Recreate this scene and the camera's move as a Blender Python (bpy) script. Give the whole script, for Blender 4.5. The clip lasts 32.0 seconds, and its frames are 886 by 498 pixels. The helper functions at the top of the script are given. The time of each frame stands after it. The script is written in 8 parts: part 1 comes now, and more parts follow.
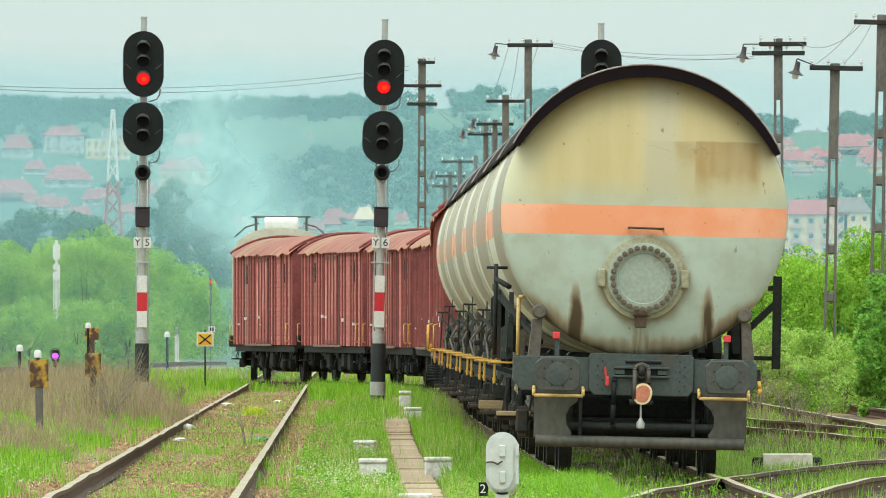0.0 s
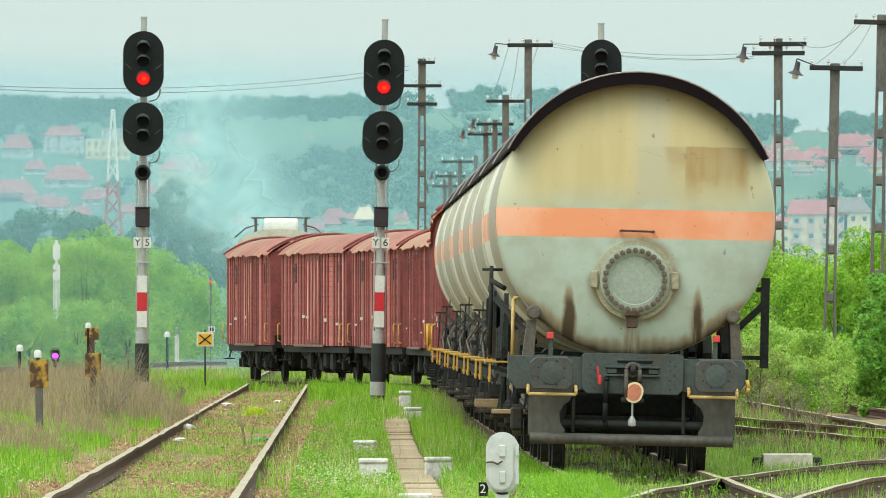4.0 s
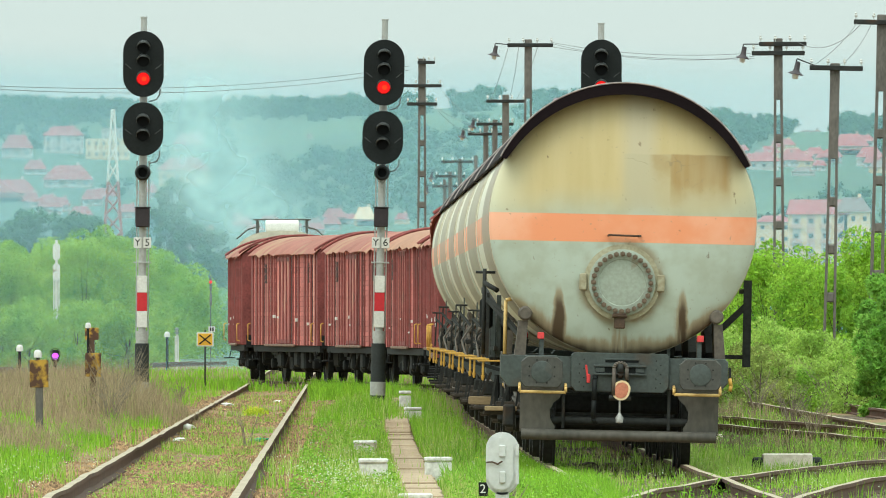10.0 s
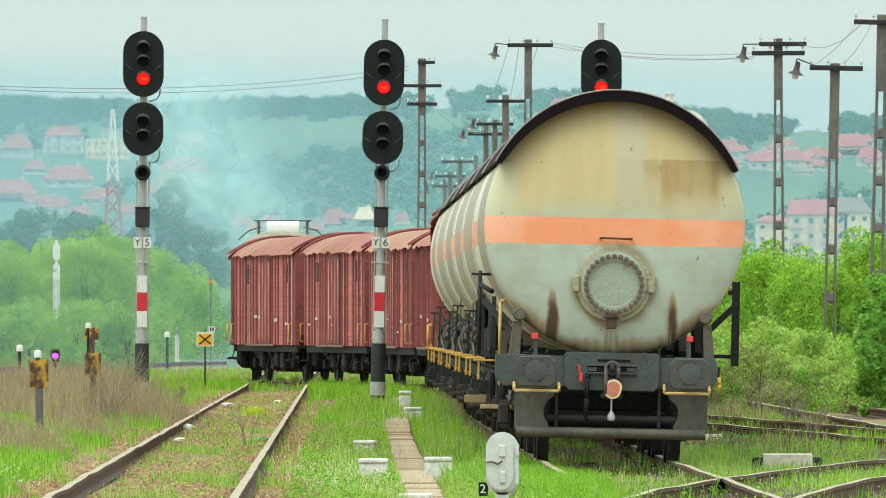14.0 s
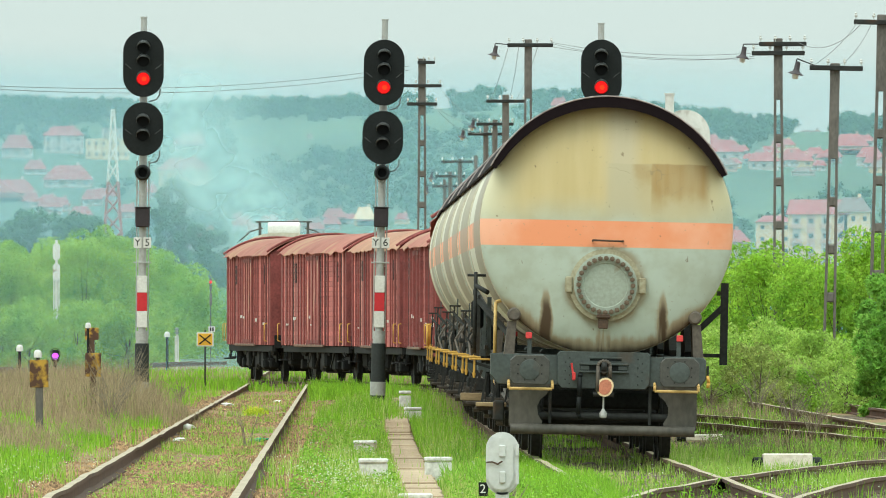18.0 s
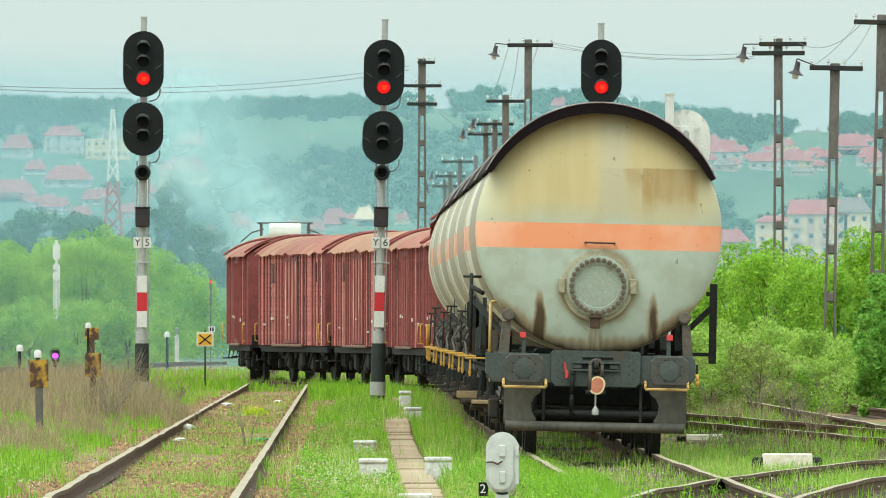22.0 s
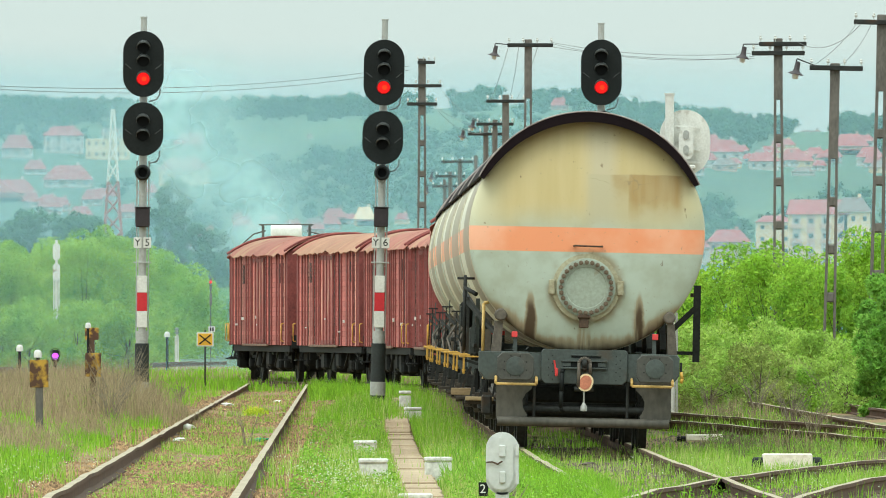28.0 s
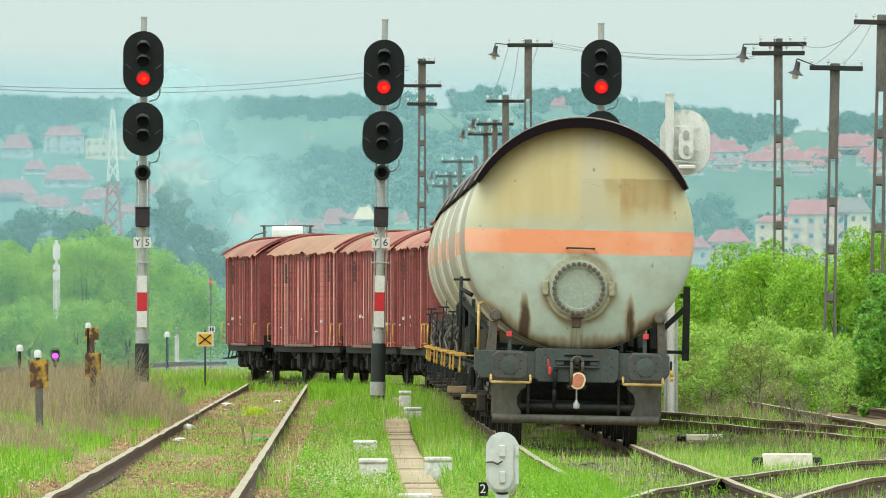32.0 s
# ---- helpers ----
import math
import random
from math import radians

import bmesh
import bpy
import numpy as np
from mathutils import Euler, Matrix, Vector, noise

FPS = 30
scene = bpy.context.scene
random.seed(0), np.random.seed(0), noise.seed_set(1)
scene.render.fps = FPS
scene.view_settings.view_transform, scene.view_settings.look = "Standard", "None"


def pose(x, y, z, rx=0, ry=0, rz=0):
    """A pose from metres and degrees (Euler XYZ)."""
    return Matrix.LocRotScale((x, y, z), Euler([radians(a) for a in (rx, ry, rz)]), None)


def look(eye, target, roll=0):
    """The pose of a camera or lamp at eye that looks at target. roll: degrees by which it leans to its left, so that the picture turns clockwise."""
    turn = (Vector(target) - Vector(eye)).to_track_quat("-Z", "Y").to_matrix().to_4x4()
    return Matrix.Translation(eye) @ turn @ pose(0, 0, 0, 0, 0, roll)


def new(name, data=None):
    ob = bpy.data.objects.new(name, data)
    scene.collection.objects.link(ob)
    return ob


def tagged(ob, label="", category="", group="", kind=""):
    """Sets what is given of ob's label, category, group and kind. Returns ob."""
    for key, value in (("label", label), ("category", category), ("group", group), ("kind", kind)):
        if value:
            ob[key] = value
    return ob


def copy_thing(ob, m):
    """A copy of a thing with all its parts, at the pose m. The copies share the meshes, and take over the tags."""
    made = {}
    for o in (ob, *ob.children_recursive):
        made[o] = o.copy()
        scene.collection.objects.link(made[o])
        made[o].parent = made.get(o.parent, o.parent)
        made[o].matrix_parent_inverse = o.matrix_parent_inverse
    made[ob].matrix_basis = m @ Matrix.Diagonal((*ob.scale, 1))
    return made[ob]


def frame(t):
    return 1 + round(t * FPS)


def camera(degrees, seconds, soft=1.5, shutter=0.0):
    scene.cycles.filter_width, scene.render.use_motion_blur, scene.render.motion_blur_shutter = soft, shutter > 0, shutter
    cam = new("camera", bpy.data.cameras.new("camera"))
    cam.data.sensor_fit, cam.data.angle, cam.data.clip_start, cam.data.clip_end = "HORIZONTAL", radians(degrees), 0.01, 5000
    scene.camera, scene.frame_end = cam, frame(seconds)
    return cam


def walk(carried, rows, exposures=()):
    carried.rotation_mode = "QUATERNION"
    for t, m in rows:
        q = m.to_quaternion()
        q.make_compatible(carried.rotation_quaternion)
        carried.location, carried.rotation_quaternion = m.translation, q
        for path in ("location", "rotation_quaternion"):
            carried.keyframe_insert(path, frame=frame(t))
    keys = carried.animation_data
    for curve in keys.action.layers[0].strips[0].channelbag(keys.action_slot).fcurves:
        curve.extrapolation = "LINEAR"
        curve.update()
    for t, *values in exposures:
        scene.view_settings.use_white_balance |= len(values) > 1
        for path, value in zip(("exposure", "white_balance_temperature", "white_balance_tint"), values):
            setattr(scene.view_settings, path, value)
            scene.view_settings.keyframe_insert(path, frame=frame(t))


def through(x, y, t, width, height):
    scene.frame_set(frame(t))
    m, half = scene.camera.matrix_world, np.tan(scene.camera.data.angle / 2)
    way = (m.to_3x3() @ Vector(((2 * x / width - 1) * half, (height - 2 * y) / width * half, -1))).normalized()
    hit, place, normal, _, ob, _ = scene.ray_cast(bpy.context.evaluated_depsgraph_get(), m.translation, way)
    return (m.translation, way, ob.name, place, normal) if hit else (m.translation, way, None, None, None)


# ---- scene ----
# The camera stands still on a tripod beside the tracks and looks along them.
EYE = 1.41
cam = camera(3.904, 32.0, soft=1.0)
CAM_POSE = look((0, 0, EYE), (0, 1000, EYE + 6.87))
walk(cam, [(0, CAM_POSE), (32, CAM_POSE)])

# ---- world, sun and exposure ----
world = bpy.data.worlds.new("world")
scene.world = world
world.use_nodes = True
wn, wl = world.node_tree.nodes, world.node_tree.links
sky = wn.new("ShaderNodeTexSky")
sky.sky_type, sky.sun_disc = "NISHITA", False
SUN_EL, SUN_AZ = radians(58), radians(215)
sky.sun_elevation, sky.sun_rotation = SUN_EL, SUN_AZ
sky.air_density, sky.dust_density, sky.ozone_density = 1.0, 3.0, 1.0
cloud = wn.new("ShaderNodeMix")
cloud.data_type = "RGBA"
cloud.inputs[0].default_value = 0.95
wl.new(sky.outputs[0], cloud.inputs[6])
# overcast: the zenith is three times as bright as the horizon
wtc, wsp = wn.new("ShaderNodeTexCoord"), wn.new("ShaderNodeSeparateXYZ")
wl.new(wtc.outputs["Generated"], wsp.inputs[0])
rise = wn.new("ShaderNodeMapRange")
rise.inputs[1].default_value, rise.inputs[2].default_value = 0.0, 1.0
rise.inputs[3].default_value, rise.inputs[4].default_value = 1.0, 3.0
wl.new(wsp.outputs[2], rise.inputs[0])
tint = wn.new("ShaderNodeVectorMath")
tint.operation = "SCALE"
tint.inputs[0].default_value = (6.5, 7.7, 7.25)
wl.new(rise.outputs[0], tint.inputs["Scale"])
wl.new(tint.outputs[0], cloud.inputs[7])
back = wn["Background"]
wl.new(cloud.outputs[2], back.inputs[0])
back.inputs[1].default_value = 0.1
sun = new("sun", bpy.data.lights.new("sun", "SUN"))
sun.data.energy, sun.data.angle, sun.data.color = 1.5, radians(38), (1.0, 0.95, 0.87)
sun_dir = Vector((math.sin(SUN_AZ) * math.cos(SUN_EL), math.cos(SUN_AZ) * math.cos(SUN_EL), math.sin(SUN_EL)))
sun.matrix_basis = look(sun_dir * 50, (0, 0, 0))
scene.view_settings.exposure = 0.05


# ---- materials ----
def mat(name, base, rough=0.8, metal=0.0, dark=None, scale=3.0, grain=40.0, bump=0.15, amount=0.5, stain=None, stain_scale=0.8,
        stain_cut=0.55, stretch=(1, 1, 1), rand=0.0, coords="Object", spec=0.5):
    """A surface with large blotches, fine grain, optional stains of their own colour, and fine relief."""
    m = bpy.data.materials.new(name)
    m.use_nodes = True
    n, l = m.node_tree.nodes, m.node_tree.links
    bsdf = n["Principled BSDF"]
    tc = n.new("ShaderNodeTexCoord")
    mp = n.new("ShaderNodeMapping")
    mp.inputs["Scale"].default_value = stretch
    l.new(tc.outputs[coords], mp.inputs[0])
    big = n.new("ShaderNodeTexNoise")
    big.inputs["Scale"].default_value, big.inputs["Detail"].default_value = scale, 6
    fine = n.new("ShaderNodeTexNoise")
    fine.inputs["Scale"].default_value, fine.inputs["Detail"].default_value = grain, 4
    l.new(mp.outputs[0], big.inputs[0])
    l.new(mp.outputs[0], fine.inputs[0])
    add = n.new("ShaderNodeMath")
    add.operation = "MULTIPLY_ADD"
    l.new(fine.outputs[0], add.inputs[0])
    add.inputs[1].default_value = 0.5
    half = n.new("ShaderNodeMath")
    half.operation = "MULTIPLY"
    l.new(big.outputs[0], half.inputs[0])
    half.inputs[1].default_value = 0.5
    l.new(half.outputs[0], add.inputs[2])
    ramp = n.new("ShaderNodeMapRange")
    ramp.inputs[1].default_value, ramp.inputs[2].default_value = 0.36, 0.64
    l.new(add.outputs[0], ramp.inputs[0])
    mix = n.new("ShaderNodeMix")
    mix.data_type = "RGBA"
    d = dark or tuple(c * (1 - amount) for c in base)
    mix.inputs[6].default_value, mix.inputs[7].default_value = (*d, 1), (*base, 1)
    l.new(ramp.outputs[0], mix.inputs[0])
    out = mix.outputs[2]
    if stain:
        st = n.new("ShaderNodeTexNoise")
        st.inputs["Scale"].default_value, st.inputs["Detail"].default_value = stain_scale, 8
        l.new(mp.outputs[0], st.inputs[0])
        cut = n.new("ShaderNodeMapRange")
        cut.inputs[1].default_value, cut.inputs[2].default_value = stain_cut, stain_cut + 0.12
        l.new(st.outputs[0], cut.inputs[0])
        m2 = n.new("ShaderNodeMix")
        m2.data_type = "RGBA"
        m2.inputs[7].default_value = (*stain, 1)
        l.new(cut.outputs[0], m2.inputs[0])
        l.new(out, m2.inputs[6])
        out = m2.outputs[2]
    if rand:
        info = n.new("ShaderNodeObjectInfo")
        geo = n.new("ShaderNodeNewGeometry")
        sm = n.new("ShaderNodeMath")
        sm.operation = "ADD"
        l.new(info.outputs["Random"], sm.inputs[0])
        l.new(geo.outputs["Random Per Island"], sm.inputs[1])
        fr = n.new("ShaderNodeMath")
        fr.operation = "FRACT"
        l.new(sm.outputs[0], fr.inputs[0])
        mr = n.new("ShaderNodeMapRange")
        mr.inputs[3].default_value, mr.inputs[4].default_value = 1 - rand, 1 + rand
        l.new(fr.outputs[0], mr.inputs[0])
        hsv = n.new("ShaderNodeHueSaturation")
        l.new(mr.outputs[0], hsv.inputs["Value"])
        l.new(out, hsv.inputs["Color"])
        out = hsv.outputs[0]
    l.new(out, bsdf.inputs["Base Color"])
    bsdf.inputs["Roughness"].default_value, bsdf.inputs["Metallic"].default_value = rough, metal
    bsdf.inputs["Specular IOR Level"].default_value = spec
    if bump:
        bp = n.new("ShaderNodeBump")
        bp.inputs["Strength"].default_value, bp.inputs["Distance"].default_value = bump, 0.02
        l.new(add.outputs[0], bp.inputs["Height"])
        l.new(bp.outputs[0], bsdf.inputs["Normal"])
    return m


def glow(name, colour, strength):
    m = bpy.data.materials.new(name)
    m.use_nodes = True
    b = m.node_tree.nodes["Principled BSDF"]
    b.inputs["Base Color"].default_value = (*(c * 0.3 for c in colour), 1)
    b.inputs["Specular IOR Level"].default_value = 0.1
    b.inputs["Emission Color"].default_value = (*colour, 1)
    b.inputs["Emission Strength"].default_value = strength
    return m


M_GROUND = mat("soil_and_gravel", (0.33, 0.21, 0.095), 0.95, dark=(0.145, 0.085, 0.036), scale=0.5, grain=16, bump=0.5, stain=(0.13, 0.17, 0.05), stain_scale=0.35, stain_cut=0.56)
M_HILL = mat("hill_meadow", (0.095, 0.165, 0.085), 0.95, dark=(0.045, 0.095, 0.06), scale=0.009, grain=0.06, bump=0, stretch=(1, 0.35, 1))
M_RAIL = mat("rusty_rail", (0.135, 0.07, 0.042), 0.85, 0.0, dark=(0.06, 0.032, 0.02), scale=2, grain=30)
M_RAILTOP = mat("worn_rail_head", (0.45, 0.37, 0.25), 0.6, 0.1, dark=(0.26, 0.20, 0.13), scale=1.5, grain=30, bump=0.05)
M_SLEEPER = mat("weathered_sleeper", (0.19, 0.15, 0.105), 0.9, dark=(0.06, 0.045, 0.035), scale=3, grain=25, rand=0.25)
M_FRAME = mat("grimy_dark_steel", (0.038, 0.041, 0.039), 0.65, dark=(0.018, 0.019, 0.018), scale=2.5, grain=20, stain=(0.055, 0.037, 0.025), stain_scale=2.0, stain_cut=0.6, spec=0.2)
# near-black, so that the shade under the floors is put into the colour
M_UNDER = mat("shade_black_underframe", (0.020, 0.022, 0.022), 0.7, dark=(0.010, 0.011, 0.011), scale=2.5, grain=20, spec=0.2)
M_BEAM = mat("dark_grey_headstock", (0.068, 0.086, 0.081), 0.55, dark=(0.040, 0.049, 0.046), scale=2.5, grain=25, stain=(0.085, 0.055, 0.035), stain_scale=1.6, stain_cut=0.6)
M_YELLOW = mat("chipped_yellow_paint", (0.72, 0.42, 0.06), 0.55, dark=(0.45, 0.25, 0.05), scale=6, grain=30)
M_SHADE = mat("dark_sunshade_sheet", (0.010, 0.005, 0.007), 0.75, dark=(0.006, 0.003, 0.004), scale=2, grain=20, spec=0.12)
M_BOARD = mat("oxide_red_boards", (0.45, 0.145, 0.125), 0.85, dark=(0.18, 0.042, 0.04), scale=2.2, grain=22, rand=0.10, stain=(0.56, 0.33, 0.25), stain_scale=1.6, stain_cut=0.55, stretch=(1, 1.5, 0.3))


def by_bay(m, width, low, high):
    """Bays of boards painted at different times: each stretch along the wagon has its own value."""
    n, l = m.node_tree.nodes, m.node_tree.links
    bsdf = n["Principled BSDF"]
    col = bsdf.inputs["Base Color"].links[0].from_socket
    tc, sp, fl, wh = n.new("ShaderNodeTexCoord"), n.new("ShaderNodeSeparateXYZ"), n.new("ShaderNodeMath"), n.new("ShaderNodeTexWhiteNoise")
    l.new(tc.outputs["Object"], sp.inputs[0])
    fl.operation = "MULTIPLY_ADD"
    l.new(sp.outputs[1], fl.inputs[0])
    fl.inputs[1].default_value, fl.inputs[2].default_value = 1 / width, 40.5
    cell = n.new("ShaderNodeMath")
    cell.operation = "FLOOR"
    l.new(fl.outputs[0], cell.inputs[0])
    wh.noise_dimensions = "1D"
    l.new(cell.outputs[0], wh.inputs["W"])
    mr, hsv = n.new("ShaderNodeMapRange"), n.new("ShaderNodeHueSaturation")
    mr.inputs[3].default_value, mr.inputs[4].default_value = low, high
    l.new(wh.outputs["Value"], mr.inputs[0])
    l.new(mr.outputs[0], hsv.inputs["Value"])
    l.new(col, hsv.inputs["Color"])
    l.new(hsv.outputs[0], bsdf.inputs["Base Color"])


by_bay(M_BOARD, 0.575, 1.0, 2.2)
M_POST = mat("oxide_red_steel", (0.29, 0.066, 0.058), 0.7, dark=(0.15, 0.034, 0.031), scale=2, grain=18, rand=0.12, stain=(0.12, 0.06, 0.045), stain_scale=1.2, stain_cut=0.6)
M_ROOF = mat("rusty_red_roof_sheet", (0.40, 0.14, 0.10), 0.75, dark=(0.25, 0.08, 0.055), scale=1.6, grain=14, rand=0.14, stain=(0.36, 0.20, 0.115), stain_scale=0.7, stain_cut=0.5)
M_LOCO = mat("cream_locomotive_paint", (0.62, 0.60, 0.48), 0.5, dark=(0.48, 0.46, 0.36), scale=1.5, grain=12)
M_BLACK = mat("black_enamel", (0.013, 0.016, 0.016), 0.6, dark=(0.007, 0.009, 0.009), scale=4, grain=30, bump=0.05, spec=0.2)
M_MAST = mat("galvanised_mast", (0.46, 0.47, 0.45), 0.5, 0.2, dark=(0.33, 0.33, 0.31), scale=3, grain=25, stain=(0.2, 0.17, 0.14), stain_scale=3.0, stain_cut=0.6)
M_WHITE = mat("weathered_white_paint", (0.74, 0.74, 0.70), 0.6, dark=(0.58, 0.57, 0.53), scale=5, grain=30, stain=(0.34, 0.30, 0.24), stain_scale=4.0, stain_cut=0.62)
M_RED = mat("signal_red_paint", (0.62, 0.02, 0.03), 0.5, dark=(0.48, 0.015, 0.022), scale=4, grain=25)
M_LAMP = glow("lit_red_lens", (1.0, 0.012, 0.012), 1.0)
M_LAMPRIM = glow("dim_red_lens_rim", (0.36, 0.004, 0.004), 1.0)
M_CONCRETE = mat("aged_concrete", (0.17, 0.155, 0.14), 0.9, dark=(0.085, 0.078, 0.07), scale=2.5, grain=25, stretch=(1, 1, 0.4))
M_BARK = mat("bark", (0.10, 0.075, 0.05), 0.95, scale=8, grain=40)


# ---- building helpers ----
def part(name, bm, material, parent, label=""):
    """One bmesh as one mesh object under a thing (or on its own, with no parent)."""
    me = bpy.data.meshes.new(name)
    bm.normal_update()
    for e in bm.edges:
        if len(e.link_faces) == 2 and e.calc_face_angle(0.0) > 0.65:
            e.smooth = False
    bm.to_mesh(me)
    bm.free()
    for mm in material if isinstance(material, (list, tuple)) else [material]:
        me.materials.append(mm)
    ob = new(name, me)
    ob.parent = parent
    if label:
        tagged(ob, label)
    return ob


def share(name, me, parent, m):
    """One more piece on the same mesh."""
    ob = new(name, me)
    ob.parent = parent
    ob.matrix_basis = m
    return ob


def thing(name, label, category, m=None, group="", kind=""):
    ob = tagged(new(name), label, category, group, kind)
    if m is not None:
        ob.matrix_basis = m
    return ob


def B():
    return bmesh.new()


def box(bm, c, s, bevel=0.0, m=None, mi=0):
    r = bmesh.ops.create_cube(bm, size=1)
    vs = r["verts"]
    for v in vs:
        v.co = Vector((v.co.x * s[0], v.co.y * s[1], v.co.z * s[2]))
    fs = list({f for v in vs for f in v.link_faces})
    if bevel:
        es = list({e for f in fs for e in f.edges})
        rr = bmesh.ops.bevel(bm, geom=es, offset=bevel, segments=1, affect="EDGES", profile=0.5)
        vs = list({v for f in rr["faces"] for v in f.verts} | {v for v in vs if v.is_valid})
        fs = list({f for v in vs for f in v.link_faces})
    t = Matrix.Translation(c) if m is None else m @ Matrix.Translation(c)
    for v in vs:
        v.co = t @ v.co
    for f in fs:
        f.material_index = mi
    return bm


def rod(bm, a, b, r, n=8, r2=None, mi=0):
    """A round bar from a to b."""
    a, b = Vector(a), Vector(b)
    d = b - a
    q = d.to_track_quat("Z", "Y").to_matrix().to_4x4()
    g = bmesh.ops.create_cone(bm, cap_ends=True, segments=n, radius1=r, radius2=r if r2 is None else r2, depth=d.length)
    m = Matrix.Translation((a + b) / 2) @ q
    for v in g["verts"]:
        v.co = m @ v.co
    for f in {f for v in g["verts"] for f in v.link_faces}:
        f.material_index = mi
        f.smooth = n > 6 and len(f.verts) == 4
    return bm


def beam(bm, a, b, w, h, mi=0):
    """A square bar from a to b."""
    a, b = Vector(a), Vector(b)
    d = b - a
    m = Matrix.Translation((a + b) / 2) @ d.to_track_quat("Y", "Z").to_matrix().to_4x4()
    return box(bm, (0, 0, 0), (w, d.length, h), m=m, mi=mi)


def pipe(bm, pts, r, n=8, mi=0):
    """A round bar bent along points."""
    for a, b in zip(pts, pts[1:]):
        rod(bm, a, b, r, n, mi=mi)
    return bm


def lathe(bm, prof, n=32, m=None, mi=0, smooth=True):
    """A profile of (radius, height) turned about local z."""
    rings = []
    m = m or Matrix()
    for r, z in prof:
        if r < 1e-6:
            rings.append([bm.verts.new(m @ Vector((0, 0, z)))])
        else:
            rings.append([bm.verts.new(m @ Vector((r * math.cos(2 * math.pi * i / n), r * math.sin(2 * math.pi * i / n), z))) for i in range(n)])
    for a, b in zip(rings, rings[1:]):
        for i in range(n):
            j = (i + 1) % n
            if len(a) == 1:
                f = bm.faces.new((a[0], b[i], b[j])) if len(b) > 1 else None
            elif len(b) == 1:
                f = bm.faces.new((a[i], b[0], a[j]))
            else:
                f = bm.faces.new((a[i], b[i], b[j], a[j]))
            if f:
                f.smooth, f.material_index = smooth, mi
    return bm


def sweep(bm, pts, section, ups=None, mi=0, closed=False):
    """A section of (across, up) carried along points that run roughly in y; smooth along."""
    rings = []
    for i, p in enumerate(pts):
        a, b = Vector(pts[max(i - 1, 0)]), Vector(pts[min(i + 1, len(pts) - 1)])
        d = (b - a).normalized()
        side = d.cross(Vector((0, 0, 1))).normalized()
        up = side.cross(d)
        rings.append([bm.verts.new(Vector(p) + side * u + up * w) for u, w in section])
    k = len(section)
    for a, b in zip(rings, rings[1:]):
        for i in range(k if closed else k - 1):
            j = (i + 1) % k
            bm.faces.new((a[i], a[j], b[j], b[i])).material_index = mi
    if closed:
        bm.faces.new(rings[0][::-1])
        bm.faces.new(rings[-1])
    return bm


def grid_mesh(name, verts, faces, material, kind="stuff", smooth=False):
    me = bpy.data.meshes.new(name)
    me.from_pydata(verts, [], faces)
    if smooth:
        me.polygons.foreach_set("use_smooth", [True] * len(me.polygons))
    me.materials.append(material)
    return new(name, me)


# ---- the plan ----
def smooth(a, b, v):
    t = min(max((v - a) / (b - a), 0), 1)
    return t * t * (3 - 2 * t)


def train_x(y):
    """Centre line of the train's track: nearly straight, a left-hand curve, a right-hand curve, straight."""
    y0, w1, hold, w2, k = BEND
    b = min(max(y - 210, 0), 25)
    x = 2.035 - 0.0095 * (min(y, 210) - 134) - 0.0095 * (b - b * b / 50)
    a = min(max(y - y0, 0), w1)
    x -= k * a * a / (2 * w1)
    x -= k * min(max(y - y0 - w1, 0), hold)
    b = min(max(y - y0 - w1 - hold, 0), w2)
    x -= k * (b - b * b / (2 * w2)) + 0.006 * max(y - y0 - w1 - hold - w2, 0)
    return x


BEND = (287, 46, 8, 14, 0.148)


def rail_z(y):
    """Height of the railhead of the train's track."""
    return 0.25 * min(max((y - 150) / 174, 0.0), 1.7)


def left_z(y):
    return 0.13 + 0.12 * min(max((y - 103) / 215, -0.5), 1.5)


PATH = [(0.0, 134.0)]
while PATH[-1][1] < 460:
    y = PATH[-1][1]
    PATH.append((PATH[-1][0] + math.hypot(0.5, train_x(y + 0.5) - train_x(y)), y + 0.5))


def on_path(s):
    if s <= 0:
        y = 134 + s
    else:
        i = min(int(s / 0.5), len(PATH) - 2)
        while PATH[i][0] > s:
            i -= 1
        while PATH[i + 1][0] < s:
            i += 1
        (s0, y0), (s1, y1) = PATH[i], PATH[i + 1]
        y = y0 + (y1 - y0) * (s - s0) / (s1 - s0)
    return Vector((train_x(y), y, rail_z(y)))


def wagon_pose(rear, length, half_base):
    """The pose of a wagon whose rear end (buffer face) lies at rear on the path: origin at the middle, on the rails."""
    c = rear + length / 2
    a, b = on_path(c - half_base), on_path(c + half_base)
    d = b - a
    cant = radians(1.2) * (1 - smooth(190, 280, (a.y + b.y) / 2))
    return Matrix.Translation((a + b) / 2) @ Euler((math.atan2(d.z, math.hypot(d.x, d.y)), cant, math.atan2(-d.x, d.y))).to_matrix().to_4x4()


def travelled(t):
    """Metres that the train has gone since the start."""
    return 0.90 * t + 0.0047 * t * t


# ---- ground ----
MOUNDS = ((-1.05, 222, 0.85, 26, 0.34), (-7.0, 232, 2.3, 48, 0.42))


cross_x, bank_x = (lambda y: 4.34 - 0.0724 * (y - 196)), (lambda y: 5.96 - 0.0115 * (y - 268))
RIDGES = ((cross_x, 0.10, 155, 165, 205, 220), (bank_x, 0.14, 165, 180, 310, 330))


